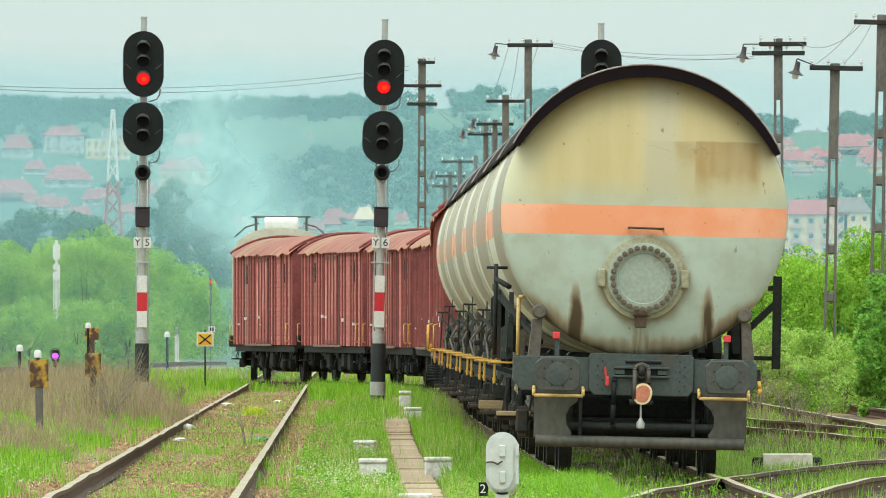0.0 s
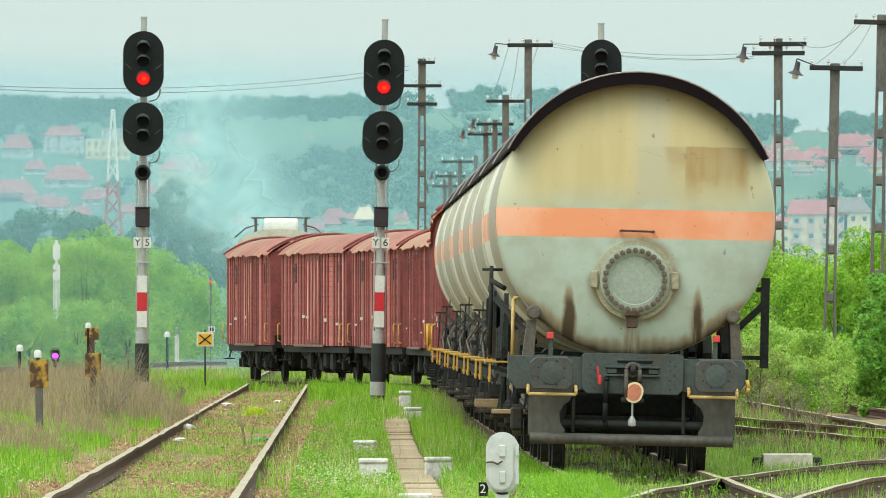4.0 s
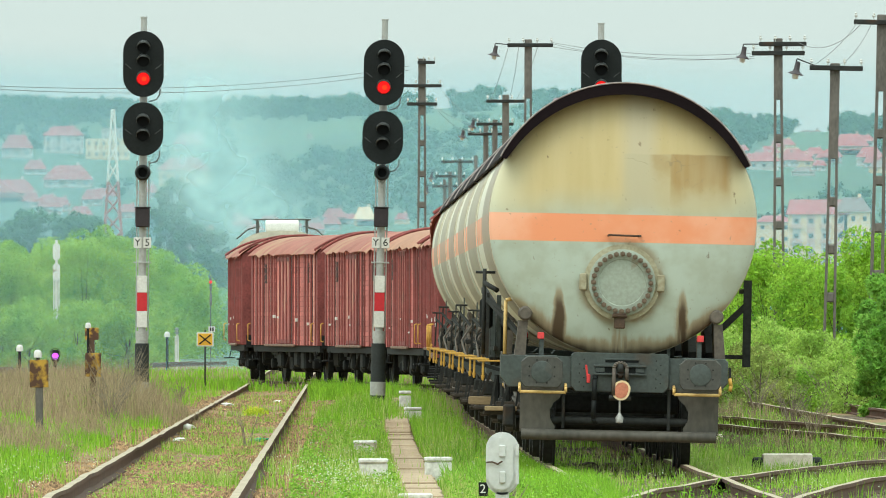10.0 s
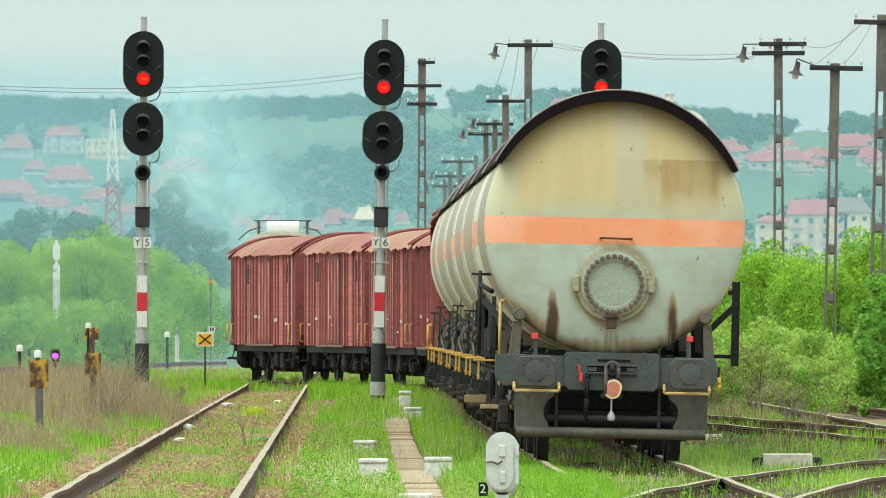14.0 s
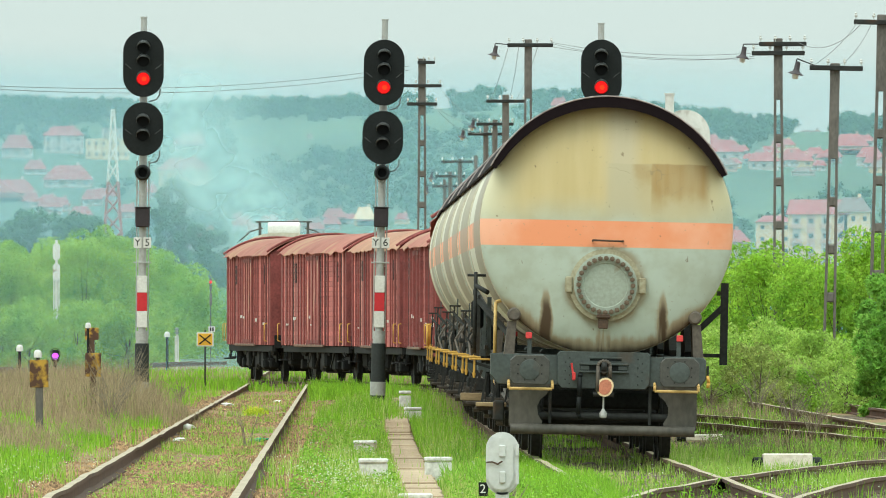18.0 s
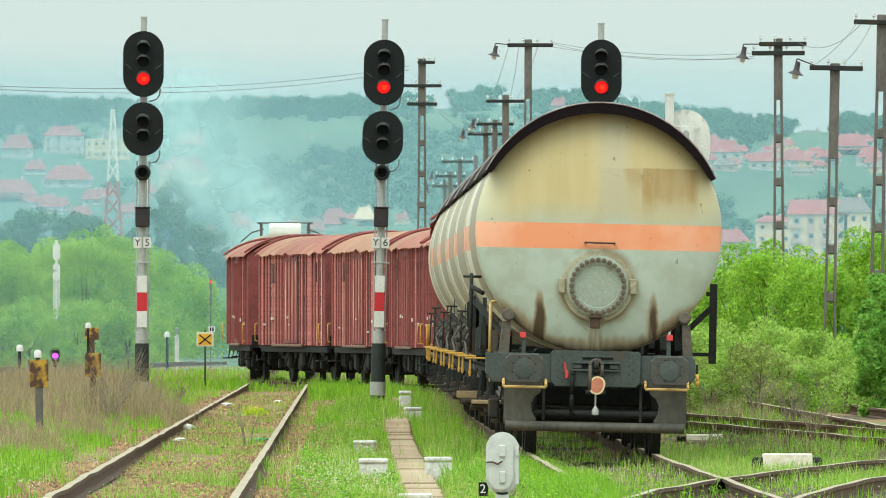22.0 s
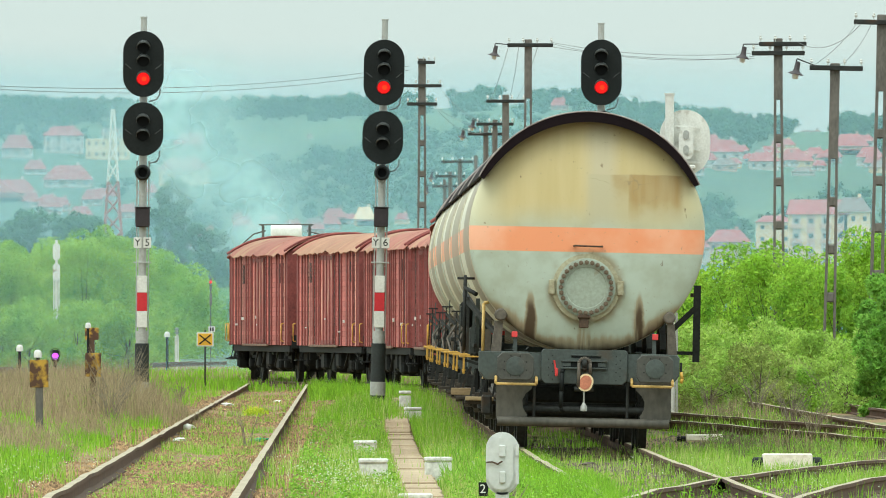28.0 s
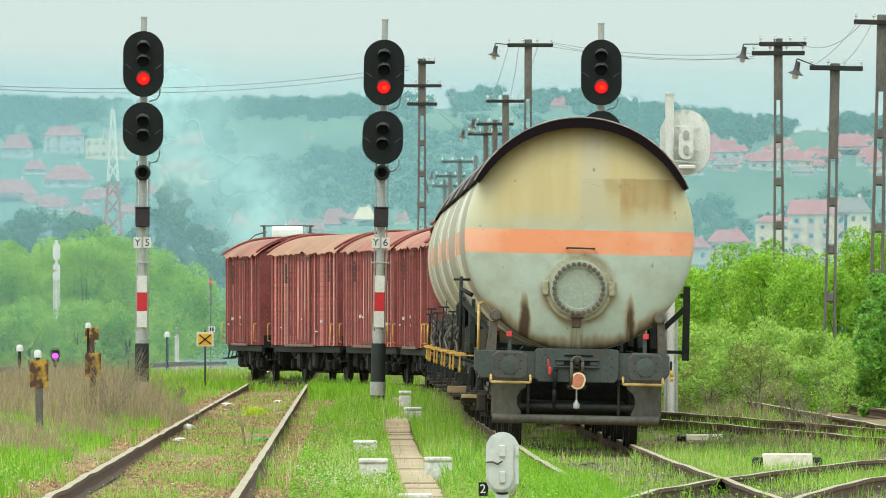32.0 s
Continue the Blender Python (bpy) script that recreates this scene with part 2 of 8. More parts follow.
def ridge(x, y):
    """The low banks that carry the two tracks at the right."""
    z = 0.0
    for cx, a, y0, y1, y2, y3 in RIDGES:
        if y0 < y < y3:
            u = max(abs(x - cx(y)) - 1.2, 0) / 0.5
            z = max(z, a * math.exp(-u * u) * smooth(y0, y1, y) * smooth(y3, y2, y))
    return z


def ground_z(x, y):
    z = ridge(x, y) + rail_z(y) - 0.17 + (left_z(y) - rail_z(y)) * smooth(0.3, -1.6, x)
    z += 0.35 * smooth(7, 14, x) + 0.05 * noise.noise((x * 0.6, y * 0.08, 0)) * smooth(60, 120, y)
    z -= 0.25 * smooth(420, 700, y)
    for cx, cy, sx, sy, a in MOUNDS:
        z += a * math.exp(-((x - cx) / sx) ** 2 - ((y - cy) / sy) ** 2)
    h = hill(x, y)
    return z + h


def hill(x, y):
    if y < 1000:
        return 0.0
    u = x / y * 23000
    top = 62 + 3 * noise.noise((u / 420, 1.3, 0)) - 4.5 * smooth(150, 600, u)
    return top * smooth(1700, 3600, y) * (1 + 0.06 * noise.noise((x / 90, y / 160, 2.0)))


def ground():
    ys = [-60, -20, 20, 60, 90] + [100 + 2 * i for i in range(160)] + [425 + 25 * i for i in range(24)] + [1040 + 40 * i for i in range(66)] + [3750, 4000, 4400, 4800]
    n = 81
    vs, fs = [], []
    for y in ys:
        w = max(26, abs(y) * 0.085) if y < 600 else y * 0.12
        for i in range(n):
            u = (i / (n - 1) * 2 - 1)
            x = w * (u * 0.35 + 0.65 * u ** 3) if y < 600 else w * u
            vs.append((x, y, ground_z(x, y)))
    for j in range(len(ys) - 1):
        for i in range(n - 1):
            a = j * n + i
            fs.append((a, a + 1, a + n + 1, a + n))
    ob = grid_mesh("ground", vs, fs, M_GROUND, smooth=True)
    ob.data.materials.append(M_HILL)
    for p in ob.data.polygons:
        p.material_index = 1 if p.center.y > 700 else 0
    tagged(ob, "brown gravelly station ground with patches of green", "ground", kind="structure")


ground()


# ---- tracks ----
RAIL = [(-0.036, 0.0), (0.036, 0.0), (0.036, -0.035), (0.009, -0.05), (0.009, -0.13), (0.07, -0.15), (0.07, -0.165), (-0.07, -0.165), (-0.07, -0.15), (-0.009, -0.13), (-0.009, -0.05), (-0.036, -0.035)]


def me_top(ob, p):
    """True for a face of the rail head, which is narrow."""
    a, b = (ob.data.vertices[p.vertices[i]].co for i in (0, 1))
    c = ob.data.vertices[p.vertices[2]].co
    return 0.055 < min((a - b).length, (b - c).length) < 0.09


def rail(parent, pts, label=""):
    bm = B()
    sweep(bm, pts, RAIL[::-1], closed=True)
    bmesh.ops.recalc_face_normals(bm, faces=bm.faces)
    ob = part("rail", bm, [M_RAIL, M_RAILTOP], parent, label)
    for p in ob.data.polygons:
        if p.normal.z > 0.985 and len(p.vertices) == 4 and me_top(ob, p):
            p.material_index = 1
    return ob


def track(name, label, centre, z, y0, y1, step=2.0, sleepers=True, sides=(-1, 1), sink=0.0):
    """A track along centre(y): two rails and their sleepers."""
    tr = tagged(new(name), label, "track", kind="structure")
    ys = [y0 + (y1 - y0) * i / max(int((y1 - y0) / step), 1) for i in range(int((y1 - y0) / step) + 1)]
    for s in sides:
        pts = []
        for y in ys:
            d = (centre(y + 0.5) - centre(y - 0.5))
            w = 0.7525 + 0.007 * noise.noise((y * 0.4, s, 0))
            pts.append((centre(y) + s * w, y - s * w * d, z(y) + 0.018 * noise.noise((y * 0.22, s, 4))))
        rail(tr, pts)
    if sleepers:
        bm = B()
        box(bm, (0, 0, 0), (2.5, 0.24, 0.14), 0.015)
        me = bpy.data.meshes.new("sleeper")
        bm.to_mesh(me)
        bm.free()
        me.materials.append(M_SLEEPER)
        y = y0 + 0.3
        while y < min(y1, y0 + 110):
            d = centre(y + 0.5) - centre(y - 0.5)
            share("sleeper", me, tr, pose(centre(y) + random.uniform(-0.04, 0.04), y, z(y) - 0.235 - sink - random.uniform(0, 0.015), random.uniform(-1, 1), 0, -math.degrees(d) + random.uniform(-1.5, 1.5)))
            y += 0.65
    return tr


def left_x(y):
    return -2.42 - 0.0078 * (y - 103)


def line(x0, y0, slope):
    return lambda y: x0 + slope * (y - y0)


def branch_x(y):
    d = max(y - 116, 0)
    return 2.45 + 0.06 * (y - 116) + 0.0011 * d * d


def tracks():
    track("track_left", "rusty weed-grown track with worn rails", left_x, left_z, 96, 330, sink=0.035)
    track("track_train", "track under the freight train", train_x, rail_z, 96, 450)
    tr = track("track_branch", "track that branches off at the points", branch_x, lambda y: rail_z(y) + 0.004, 104, 178, sink=0.03)
    # black ribs that stand in for the shaded, toothed rail sides at the points
    bm = B()
    box(bm, (0, 0, 0), (0.10, 0.16, 0.05), 0.01)
    box(bm, (0.0, 0, 0.04), (0.05, 0.10, 0.07), 0.012)
    me = bpy.data.meshes.new("shaded_web_rib")
    bm.to_mesh(me)
    bm.free()
    me.materials.append(M_BLACK)
    for i in range(64):
        y = 105 + 0.5 * i
        for w in (-0.7525 - 0.08, 0.7525 - 0.08):
            share("shaded_web_rib", me, tr, pose(branch_x(y) + w, y, rail_z(y) - 0.135, 0, 0, -5))
    track("track_crossover", "rusty track that joins from the bank", cross_x, lambda y: rail_z(y) + 0.10, 158, 218, sink=0.0)
    track("track_bank", "overgrown rusty track along the bank", bank_x, lambda y: rail_z(y) + 0.14, 170, 320, sink=0.0)
    track("track_yard", "rusty side track beyond the dead grass", line(-8.9, 260, -0.02), left_z, 180, 420, sink=0.02)
    track("track_far", "distant rusty track before the trees", line(-16.4, 480, 0.038), left_z, 440, 620, sink=0.02)


tracks()


def oval(bm, cx, cz, w, h, y0, y1, n=14, mi=0):
    """An upright plate with round ends, from y0 (front) to y1."""
    r = w / 2
    pts = []
    for i in range(n + 1):
        a = math.pi * i / n
        pts.append((cx + r * math.cos(a), cz + h / 2 - r + r * math.sin(a)))
    for i in range(n + 1):
        a = math.pi + math.pi * i / n
        pts.append((cx + r * math.cos(a), cz - h / 2 + r + r * math.sin(a)))
    f = [bm.verts.new((u, y0, v)) for u, v in pts]
    b = [bm.verts.new((u, y1, v)) for u, v in pts]
    bm.faces.new(f).material_index = mi
    bm.faces.new(b[::-1]).material_index = mi
    for i in range(len(f)):
        j = (i + 1) % len(f)
        bm.faces.new((f[j], f[i], b[i], b[j])).material_index = mi


# ---- the train ----
TANK_LEN, BOX_LEN, LOCO_LEN = 12.4, 14.02, 16.0
N_TANK, N_BOX = 6, 10
REAR = 0.0
PAINT = []
CARS = []


def tank_paint(half):
    """Cream tank paint: a faded orange band, dust above, grey-green paint below, a bleached patch, rust runs."""
    m = bpy.data.materials.new("dirty_cream_tank_paint")
    m.use_nodes = True
    n, l = m.node_tree.nodes, m.node_tree.links
    bsdf = n["Principled BSDF"]
    tc = n.new("ShaderNodeTexCoord")
    sp = n.new("ShaderNodeSeparateXYZ")
    l.new(tc.outputs["Object"], sp.inputs[0])
    X, Y, Z = sp.outputs

    def op(kind, a, b=0.0, c=0.0):
        q = n.new("ShaderNodeMath")
        q.operation = kind
        for s, v in zip(q.inputs, (a, b, c)):
            if isinstance(v, (int, float)):
                s.default_value = v
            else:
                l.new(v, s)
        return q.outputs[0]

    def step(v, a, b):
        q = n.new("ShaderNodeMapRange")
        q.interpolation_type = "SMOOTHSTEP"
        q.inputs[1].default_value, q.inputs[2].default_value = a, b
        if b < a:
            q.inputs[1].default_value, q.inputs[2].default_value = b, a
            q.inputs[3].default_value, q.inputs[4].default_value = 1, 0
        l.new(v, q.inputs[0])
        return q.outputs[0]

    def mul(*a):
        out = a[0]
        for b in a[1:]:
            out = op("MULTIPLY", out, b)
        return out

    def tex(scale, stretch=(1, 1, 1), detail=6.0):
        mp = n.new("ShaderNodeMapping")
        mp.inputs["Scale"].default_value = stretch
        l.new(tc.outputs["Object"], mp.inputs[0])
        q = n.new("ShaderNodeTexNoise")
        q.inputs["Scale"].default_value, q.inputs["Detail"].default_value = scale, detail
        l.new(mp.outputs[0], q.inputs[0])
        return q.outputs[0]

    def over(col, new_col, fac):
        q = n.new("ShaderNodeMix")
        q.data_type = "RGBA"
        if isinstance(col, tuple):
            q.inputs[6].default_value = (*col, 1)
        else:
            l.new(col, q.inputs[6])
        if isinstance(new_col, tuple):
            q.inputs[7].default_value = (*new_col, 1)
        else:
            l.new(new_col, q.inputs[7])
        l.new(fac, q.inputs[0])
        return q.outputs[2]

    big, mid, fine, run = tex(0.9), tex(4.0), tex(22.0), tex(3.0, (2.2, 0.3, 0.25))
    drip, blot = tex(3.2, (2.4, 0.3, 0.2)), tex(2.2)
    face = step(Y, -half + 1.1, -half + 0.8)
    lower = over((0.44, 0.51, 0.44), (0.38, 0.42, 0.34), step(mid, 0.35, 0.7))
    upper = over((0.60, 0.485, 0.245), (0.545, 0.43, 0.20), step(run, 0.2, 0.8))
    upper = over(upper, (0.62, 0.60, 0.42), step(X, -0.9, -1.5))
    upper = over(upper, (0.60, 0.58, 0.40), mul(step(X, 0.85, 1.4), 0.6))
    # pale wash that ran down the middle of the end
    upper = over(upper, (0.53, 0.49, 0.38), mul(step(op("ABSOLUTE", op("SUBTRACT", op("MULTIPLY_ADD", big, 0.2, X), 0.28)), 0.30, 0.05), face, 0.6))
    col = over(lower, upper, mul(step(op("ADD", Z, op("MULTIPLY", big, 0.5)), 2.80, 3.40), 0.95))
    # grey-brown tint that grows towards the top edge of the end, with an uneven border
    col = over(col, (0.30, 0.235, 0.12), mul(step(op("ADD", Z, op("MULTIPLY", drip, 0.5)), 3.85, 4.45), face, 0.35))
    # bleached and brown patch where a plate or lettering was
    edge = op("MULTIPLY", op("SUBTRACT", mid, 0.5), 0.035)
    px, pz = op("ADD", X, edge), op("ADD", Z, edge)
    top_edge = step(pz, 3.50, 3.48)
    patch = mul(step(px, -0.04, 0.05), step(px, 1.24, 1.16), step(pz, 2.80, 3.0), top_edge, face)
    ragged = op("MULTIPLY_ADD", op("SUBTRACT", blot, 0.5), 0.55, pz)
    deep = mul(step(px, 0.50, 0.53), step(px, 1.23, 1.12), step(ragged, 2.86, 3.16), top_edge, face)
    strip = mul(step(px, 0.26, 0.34), step(px, 0.56, 0.50), step(ragged, 3.0, 3.4), top_edge, face)
    col = over(col, (0.48, 0.435, 0.285), mul(patch, 0.6))
    col = over(col, (0.385, 0.245, 0.085), mul(strip, step(mid, 0.3, 0.65), 0.55))
    col = over(col, (0.375, 0.225, 0.065), mul(deep, op("MULTIPLY_ADD", step(run, 0.3, 0.7), 0.35, 0.5)))
    # thin dark scratches across the patch
    crack = op("ABSOLUTE", op("SUBTRACT", tex(3.4, (1, 1, 1), 2.0), 0.5))
    col = over(col, (0.25, 0.20, 0.12), mul(patch, step(crack, 0.010, 0.002), step(blot, 0.46, 0.56), 0.45))
    # orange band
    band = mul(step(Z, 2.50, 2.512), step(Z, 2.82, 2.808))
    orange = over((0.83, 0.31, 0.155), (0.87, 0.44, 0.29), step(big, 0.42, 0.62))
    col = over(col, orange, mul(band, op("SUBTRACT", 1.0, mul(patch, step(mid, 0.4, 0.6), 0.5))))
    # rust runs that spread downwards, and grime along the lower edge
    wob = op("MULTIPLY", op("SUBTRACT", mid, 0.5), 0.10)
    xw = op("ADD", X, wob)

    def streak(x0, w, grow, z1):
        d = op("ABSOLUTE", op("SUBTRACT", xw, x0))
        wide = op("MULTIPLY_ADD", op("SUBTRACT", z1, Z), grow, w)
        rel = op("DIVIDE", d, op("MAXIMUM", wide, 0.01))
        return mul(step(rel, 1.0, 0.15), step(Z, z1, z1 - 0.45), face)

    rust = op("MAXIMUM", streak(-0.70, 0.045, 0.13, 2.12), streak(0.66, 0.045, 0.13, 2.12))
    rust = op("MAXIMUM", rust, streak(-0.02, 0.07, 0.16, 1.74))
    rust = mul(rust, step(drip, 0.22, 0.55))
    rim = op("SQRT", op("ADD", op("POWER", op("ABSOLUTE", X), 2.0), op("POWER", op("ABSOLUTE", op("SUBTRACT", Z, 2.73)), 2.0)))
    soil = op("MULTIPLY", op("ADD", op("MULTIPLY", op("SUBTRACT", drip, 0.5), 0.22), op("MULTIPLY", op("SUBTRACT", blot, 0.5), 0.30)), 1.0)
    low = mul(step(op("ADD", rim, soil), 1.25, 1.58), step(Z, 2.0, 1.62), face)
    rust = op("MAXIMUM", rust, mul(low, 0.85))
    mh = op("SQRT", op("ADD", op("POWER", op("ABSOLUTE", op("ADD", X, 0.0)), 2.0), op("POWER", op("ABSOLUTE", op("SUBTRACT", Z, 2.06)), 2.0)))
    ring = mul(step(mh, 0.54, 0.42), step(mid, 0.28, 0.55), face)
    col = over(col, (0.25, 0.17, 0.08), mul(ring, 0.7))
    col = over(col, (0.27, 0.155, 0.05), mul(step(rust, 0.04, 0.35), 0.62))
    col = over(col, (0.06, 0.032, 0.016), mul(step(rust, 0.25, 0.85), 0.93))
    # stray spots of rust and a few chalk marks
    col = over(col, (0.13, 0.07, 0.03), mul(step(tex(9.0, (1, 1, 0.6), 3.0), 0.71, 0.76), face, 0.7))
    side_dirt = mul(step(run, 0.5, 0.66), op("SUBTRACT", 1.0, face))
    col = over(col, (0.34, 0.29, 0.19), mul(side_dirt, 0.5))
    col = over(col, (0.30, 0.25, 0.17), mul(step(fine, 0.66, 0.74), 0.5))
    # road dust on the rear part of the barrel; how far it reaches differs from wagon to wagon
    who = n.new("ShaderNodeObjectInfo").outputs["Random"]
    barrel = step(Y, -half + 0.24, -half + 0.30)
    reach = op("SUBTRACT", Y, op("MULTIPLY_ADD", who, 3.0, half - 5.2))
    dust = mul(barrel, step(reach, 0.06, -0.06))
    col = over(col, (0.305, 0.265, 0.20), mul(dust, op("MULTIPLY_ADD", op("FRACT", op("MULTIPLY", who, 7.3)), 0.18, 0.70)))
    clean = mul(step(reach, -0.06, 0.06), step(Z, 4.3, 3.6), op("SUBTRACT", 1.0, band))
    col = over(col, (0.70, 0.69, 0.58), mul(clean, 0.8))
    l.new(col, bsdf.inputs["Base Color"])
    l.new(op("MULTIPLY_ADD", big, 0.25, 0.38), bsdf.inputs["Roughness"])
    bp = n.new("ShaderNodeBump")
    bp.inputs["Strength"].default_value, bp.inputs["Distance"].default_value = 0.05, 0.02
    l.new(mid, bp.inputs["Height"])
    l.new(bp.outputs[0], bsdf.inputs["Normal"])
    return m


def disc(bm, c, r, y0, y1, n=24, mi=0):
    """A round plate facing -y."""
    m = Matrix.Translation((c[0], 0, c[1])) @ Matrix.Rotation(radians(90), 4, "X")
    return lathe(bm, [(0, -y0), (r * 0.96, -y0), (r, -y0 - 0.006), (r, -y1), (0, -y1)], n, m, mi, smooth=False)


def plate(bm, pts, y0, y1):
    """An upright plate with the outline pts, from y0 to y1, its front edge slightly broken."""
    cx, cz = sum(p[0] for p in pts) / len(pts), sum(p[1] for p in pts) / len(pts)
    e = 0.25 * (y1 - y0)

    def ring(y, d):
        return [bm.verts.new((u - math.copysign(d, u - cx), y, v - math.copysign(d, v - cz))) for u, v in pts]

    rows = [ring(y0, 0.008), ring(y0 + e, 0.0), ring(y1, 0.0)]
    fs = [bm.faces.new(rows[0]), bm.faces.new(rows[-1][::-1])]
    for a, b in zip(rows, rows[1:]):
        for i in range(len(pts)):
            j = (i + 1) % len(pts)
            fs.append(bm.faces.new((a[j], a[i], b[i], b[j])))
    bmesh.ops.recalc_face_normals(bm, faces=fs)
    return bm


def wheelset(parent, y, r=0.46):
    ws = new("wheelset")
    ws.parent = parent
    for s in (-1, 1):
        bm = B()
        m = Matrix.Translation((s * 0.7525, y, r)) @ Matrix.Rotation(radians(90 * s), 4, "Y")
        lathe(bm, [(0, -0.07), (0.12, -0.07), (0.14, -0.03), (r - 0.09, -0.03), (r - 0.07, -0.066), (r + 0.028, -0.066), (r + 0.026, -0.045), (r + 0.004, -0.035), (r - 0.003, 0.066), (r - 0.07, 0.066), (r - 0.09, 0.035), (0.14, 0.06), (0, 0.08)], 30, m)
        part("wheel", bm, M_FRAME, ws)
    bm = B()
    rod(bm, (-1.02, y, r), (1.02, y, r), 0.075, 12)
    part("axle", bm, M_FRAME, ws)
    return ws


def buffer(parent, x, yface, inward, square):
    """A side buffer: yface is its face, inward the sign of y towards the wagon."""
    bm = B()
    k = inward
    if square:
        plate(bm, [(x - 0.23, 0.94), (x - 0.19, 0.885), (x + 0.19, 0.885), (x + 0.23, 0.94), (x + 0.23, 1.17), (x + 0.17, 1.225), (x - 0.17, 1.225), (x - 0.23, 1.17)], yface, yface + k * 0.045)
    else:
        m = Matrix.Translation((x, yface, 1.06)) @ Matrix.Rotation(radians(-90 * k), 4, "X")
        lathe(bm, [(0, 0), (0.15, 0.004), (0.225, 0.02), (0.225, 0.04), (0, 0.05)], 28, m)
    ob = part("buffer", bm, M_BUFFER, parent, "greasy dark steel buffer head")
    bm = B()
    rod(bm, (x, yface + k * 0.05, 1.06), (x, yface + k * 0.36, 1.06), 0.09, 16)
    rod(bm, (x, yface + k * 0.3, 1.06), (x, yface + k * 0.6, 1.06), 0.13, 16)
    box(bm, (x, yface + k * 0.61, 1.06), (0.36, 0.03, 0.36), 0.01)
    part("buffer_casing", bm, M_BEAM, ob)
    if square:
        bm = B()
        for i in range(8):
            a = i * math.pi / 4 + 0.39
            rod(bm, (x + 0.15 * math.cos(a), yface - k * 0.006, 1.06 + 0.135 * math.sin(a)), (x + 0.15 * math.cos(a), yface + k * 0.02, 1.06 + 0.135 * math.sin(a)), 0.011, 6)
        tagged(part("rivet_ring", bm, M_FRAME, ob), kind="stuff")
        bm = B()
        m = Matrix.Translation((x, yface, 1.055)) @ Matrix.Rotation(radians(90 * k), 4, "X")
        lathe(bm, [(0, 0.012), (0.09, 0.010), (0.118, 0.006), (0.122, 0.0)], 28, m)
        part("boss", bm, M_BEAM, ob, "worn grey-green round boss")
    return ob


def coupling(parent, y, k):
    """Draw hook with a hanging screw coupling at the end y; k points into the wagon."""
    h = new("coupling")
    h.parent = parent
    bm = B()
    pipe(bm, [(0, y + k * 0.25, 1.05), (0, y - k * 0.12, 1.07), (0, y - k * 0.2, 1.12), (0, y - k * 0.22, 1.03), (0, y - k * 0.14, 0.99)], 0.036, 8)
    part("draw_hook", bm, M_FRAME, h)
    bm = B()
    for s in (-1, 1):
        pipe(bm, [(s * 0.035, y - k * 0.12, 1.1), (s * 0.07, y - k * 0.17, 1.08), (s * 0.085, y - k * 0.18, 0.82), (s * 0.06, y - k * 0.16, 0.76)], 0.018, 8)
    rod(bm, (-0.12, y - k * 0.16, 0.75), (0.12, y - k * 0.16, 0.75), 0.03, 10)
    part("screw_shackle", bm, M_FRAME, h)
    bm = B()
    pts = []
    for i in range(9):
        a = math.pi * i / 8
        pts.append((0.07 * math.cos(a), y - k * 0.2, 1.08 + 0.06 * math.sin(a)))
    pipe(bm, [(0.07, y - k * 0.2, 0.95)] + pts + [(-0.07, y - k * 0.2, 0.78)], 0.022, 8)
    part("shackle_link", bm, M_SADDLE, h, "worn bright steel shackle link")
    bm = B()
    rod(bm, (0.0, y - k * 0.17, 0.76), (0.0, y - k * 0.17, 0.55), 0.012, 6)
    lathe(bm, [(0, 0.47), (0.04, 0.48), (0.045, 0.53), (0.015, 0.58), (0, 0.585)], 12, Matrix.Translation((0, y - k * 0.17, 0)))
    part("counterweight", bm, M_MAST, h, "grey hanging coupling weight")
    return h


def bogie(parent, y):
    b = new("bogie")
    b.parent = parent
    for d in (-0.9, 0.9):
        wheelset(b, y + d)
    for s in (-1, 1):
        bm = B()
        box(bm, (s * 1.0, y, 0.62), (0.1, 1.5, 0.22), 0.02)
        for d in (-0.9, 0.9):
            box(bm, (s * 1.0, y + d, 0.52), (0.12, 0.5, 0.34), 0.03)
            rod(bm, (s * 1.0, y + d, 0.46), (s * 1.13, y + d, 0.46), 0.12, 14)
        part("side_frame", bm, M_FRAME, b)
        for d in (-1.12, -0.68, 0.68, 1.12):
            bm = B()
            rod(bm, (s * 1.02, y + d, 0.5), (s * 1.02, y + d, 0.74), 0.065, 10)
            part("spring", bm, M_FRAME, b)
        for d in (-1.42, -0.38, 0.38, 1.42):
            bm = B()
            box(bm, (s * 0.76, y + d, 0.45), (0.09, 0.06, 0.34), 0.01)
            rod(bm, (s * 0.76, y + d, 0.55), (s * 0.76, y + d, 0.95), 0.02, 6)
            part("brake_shoe", bm, M_FRAME, b)
    bm = B()
    box(bm, (0, y, 0.68), (1.95, 0.3, 0.22), 0.03)
    part("bolster", bm, M_FRAME, b)
    return b


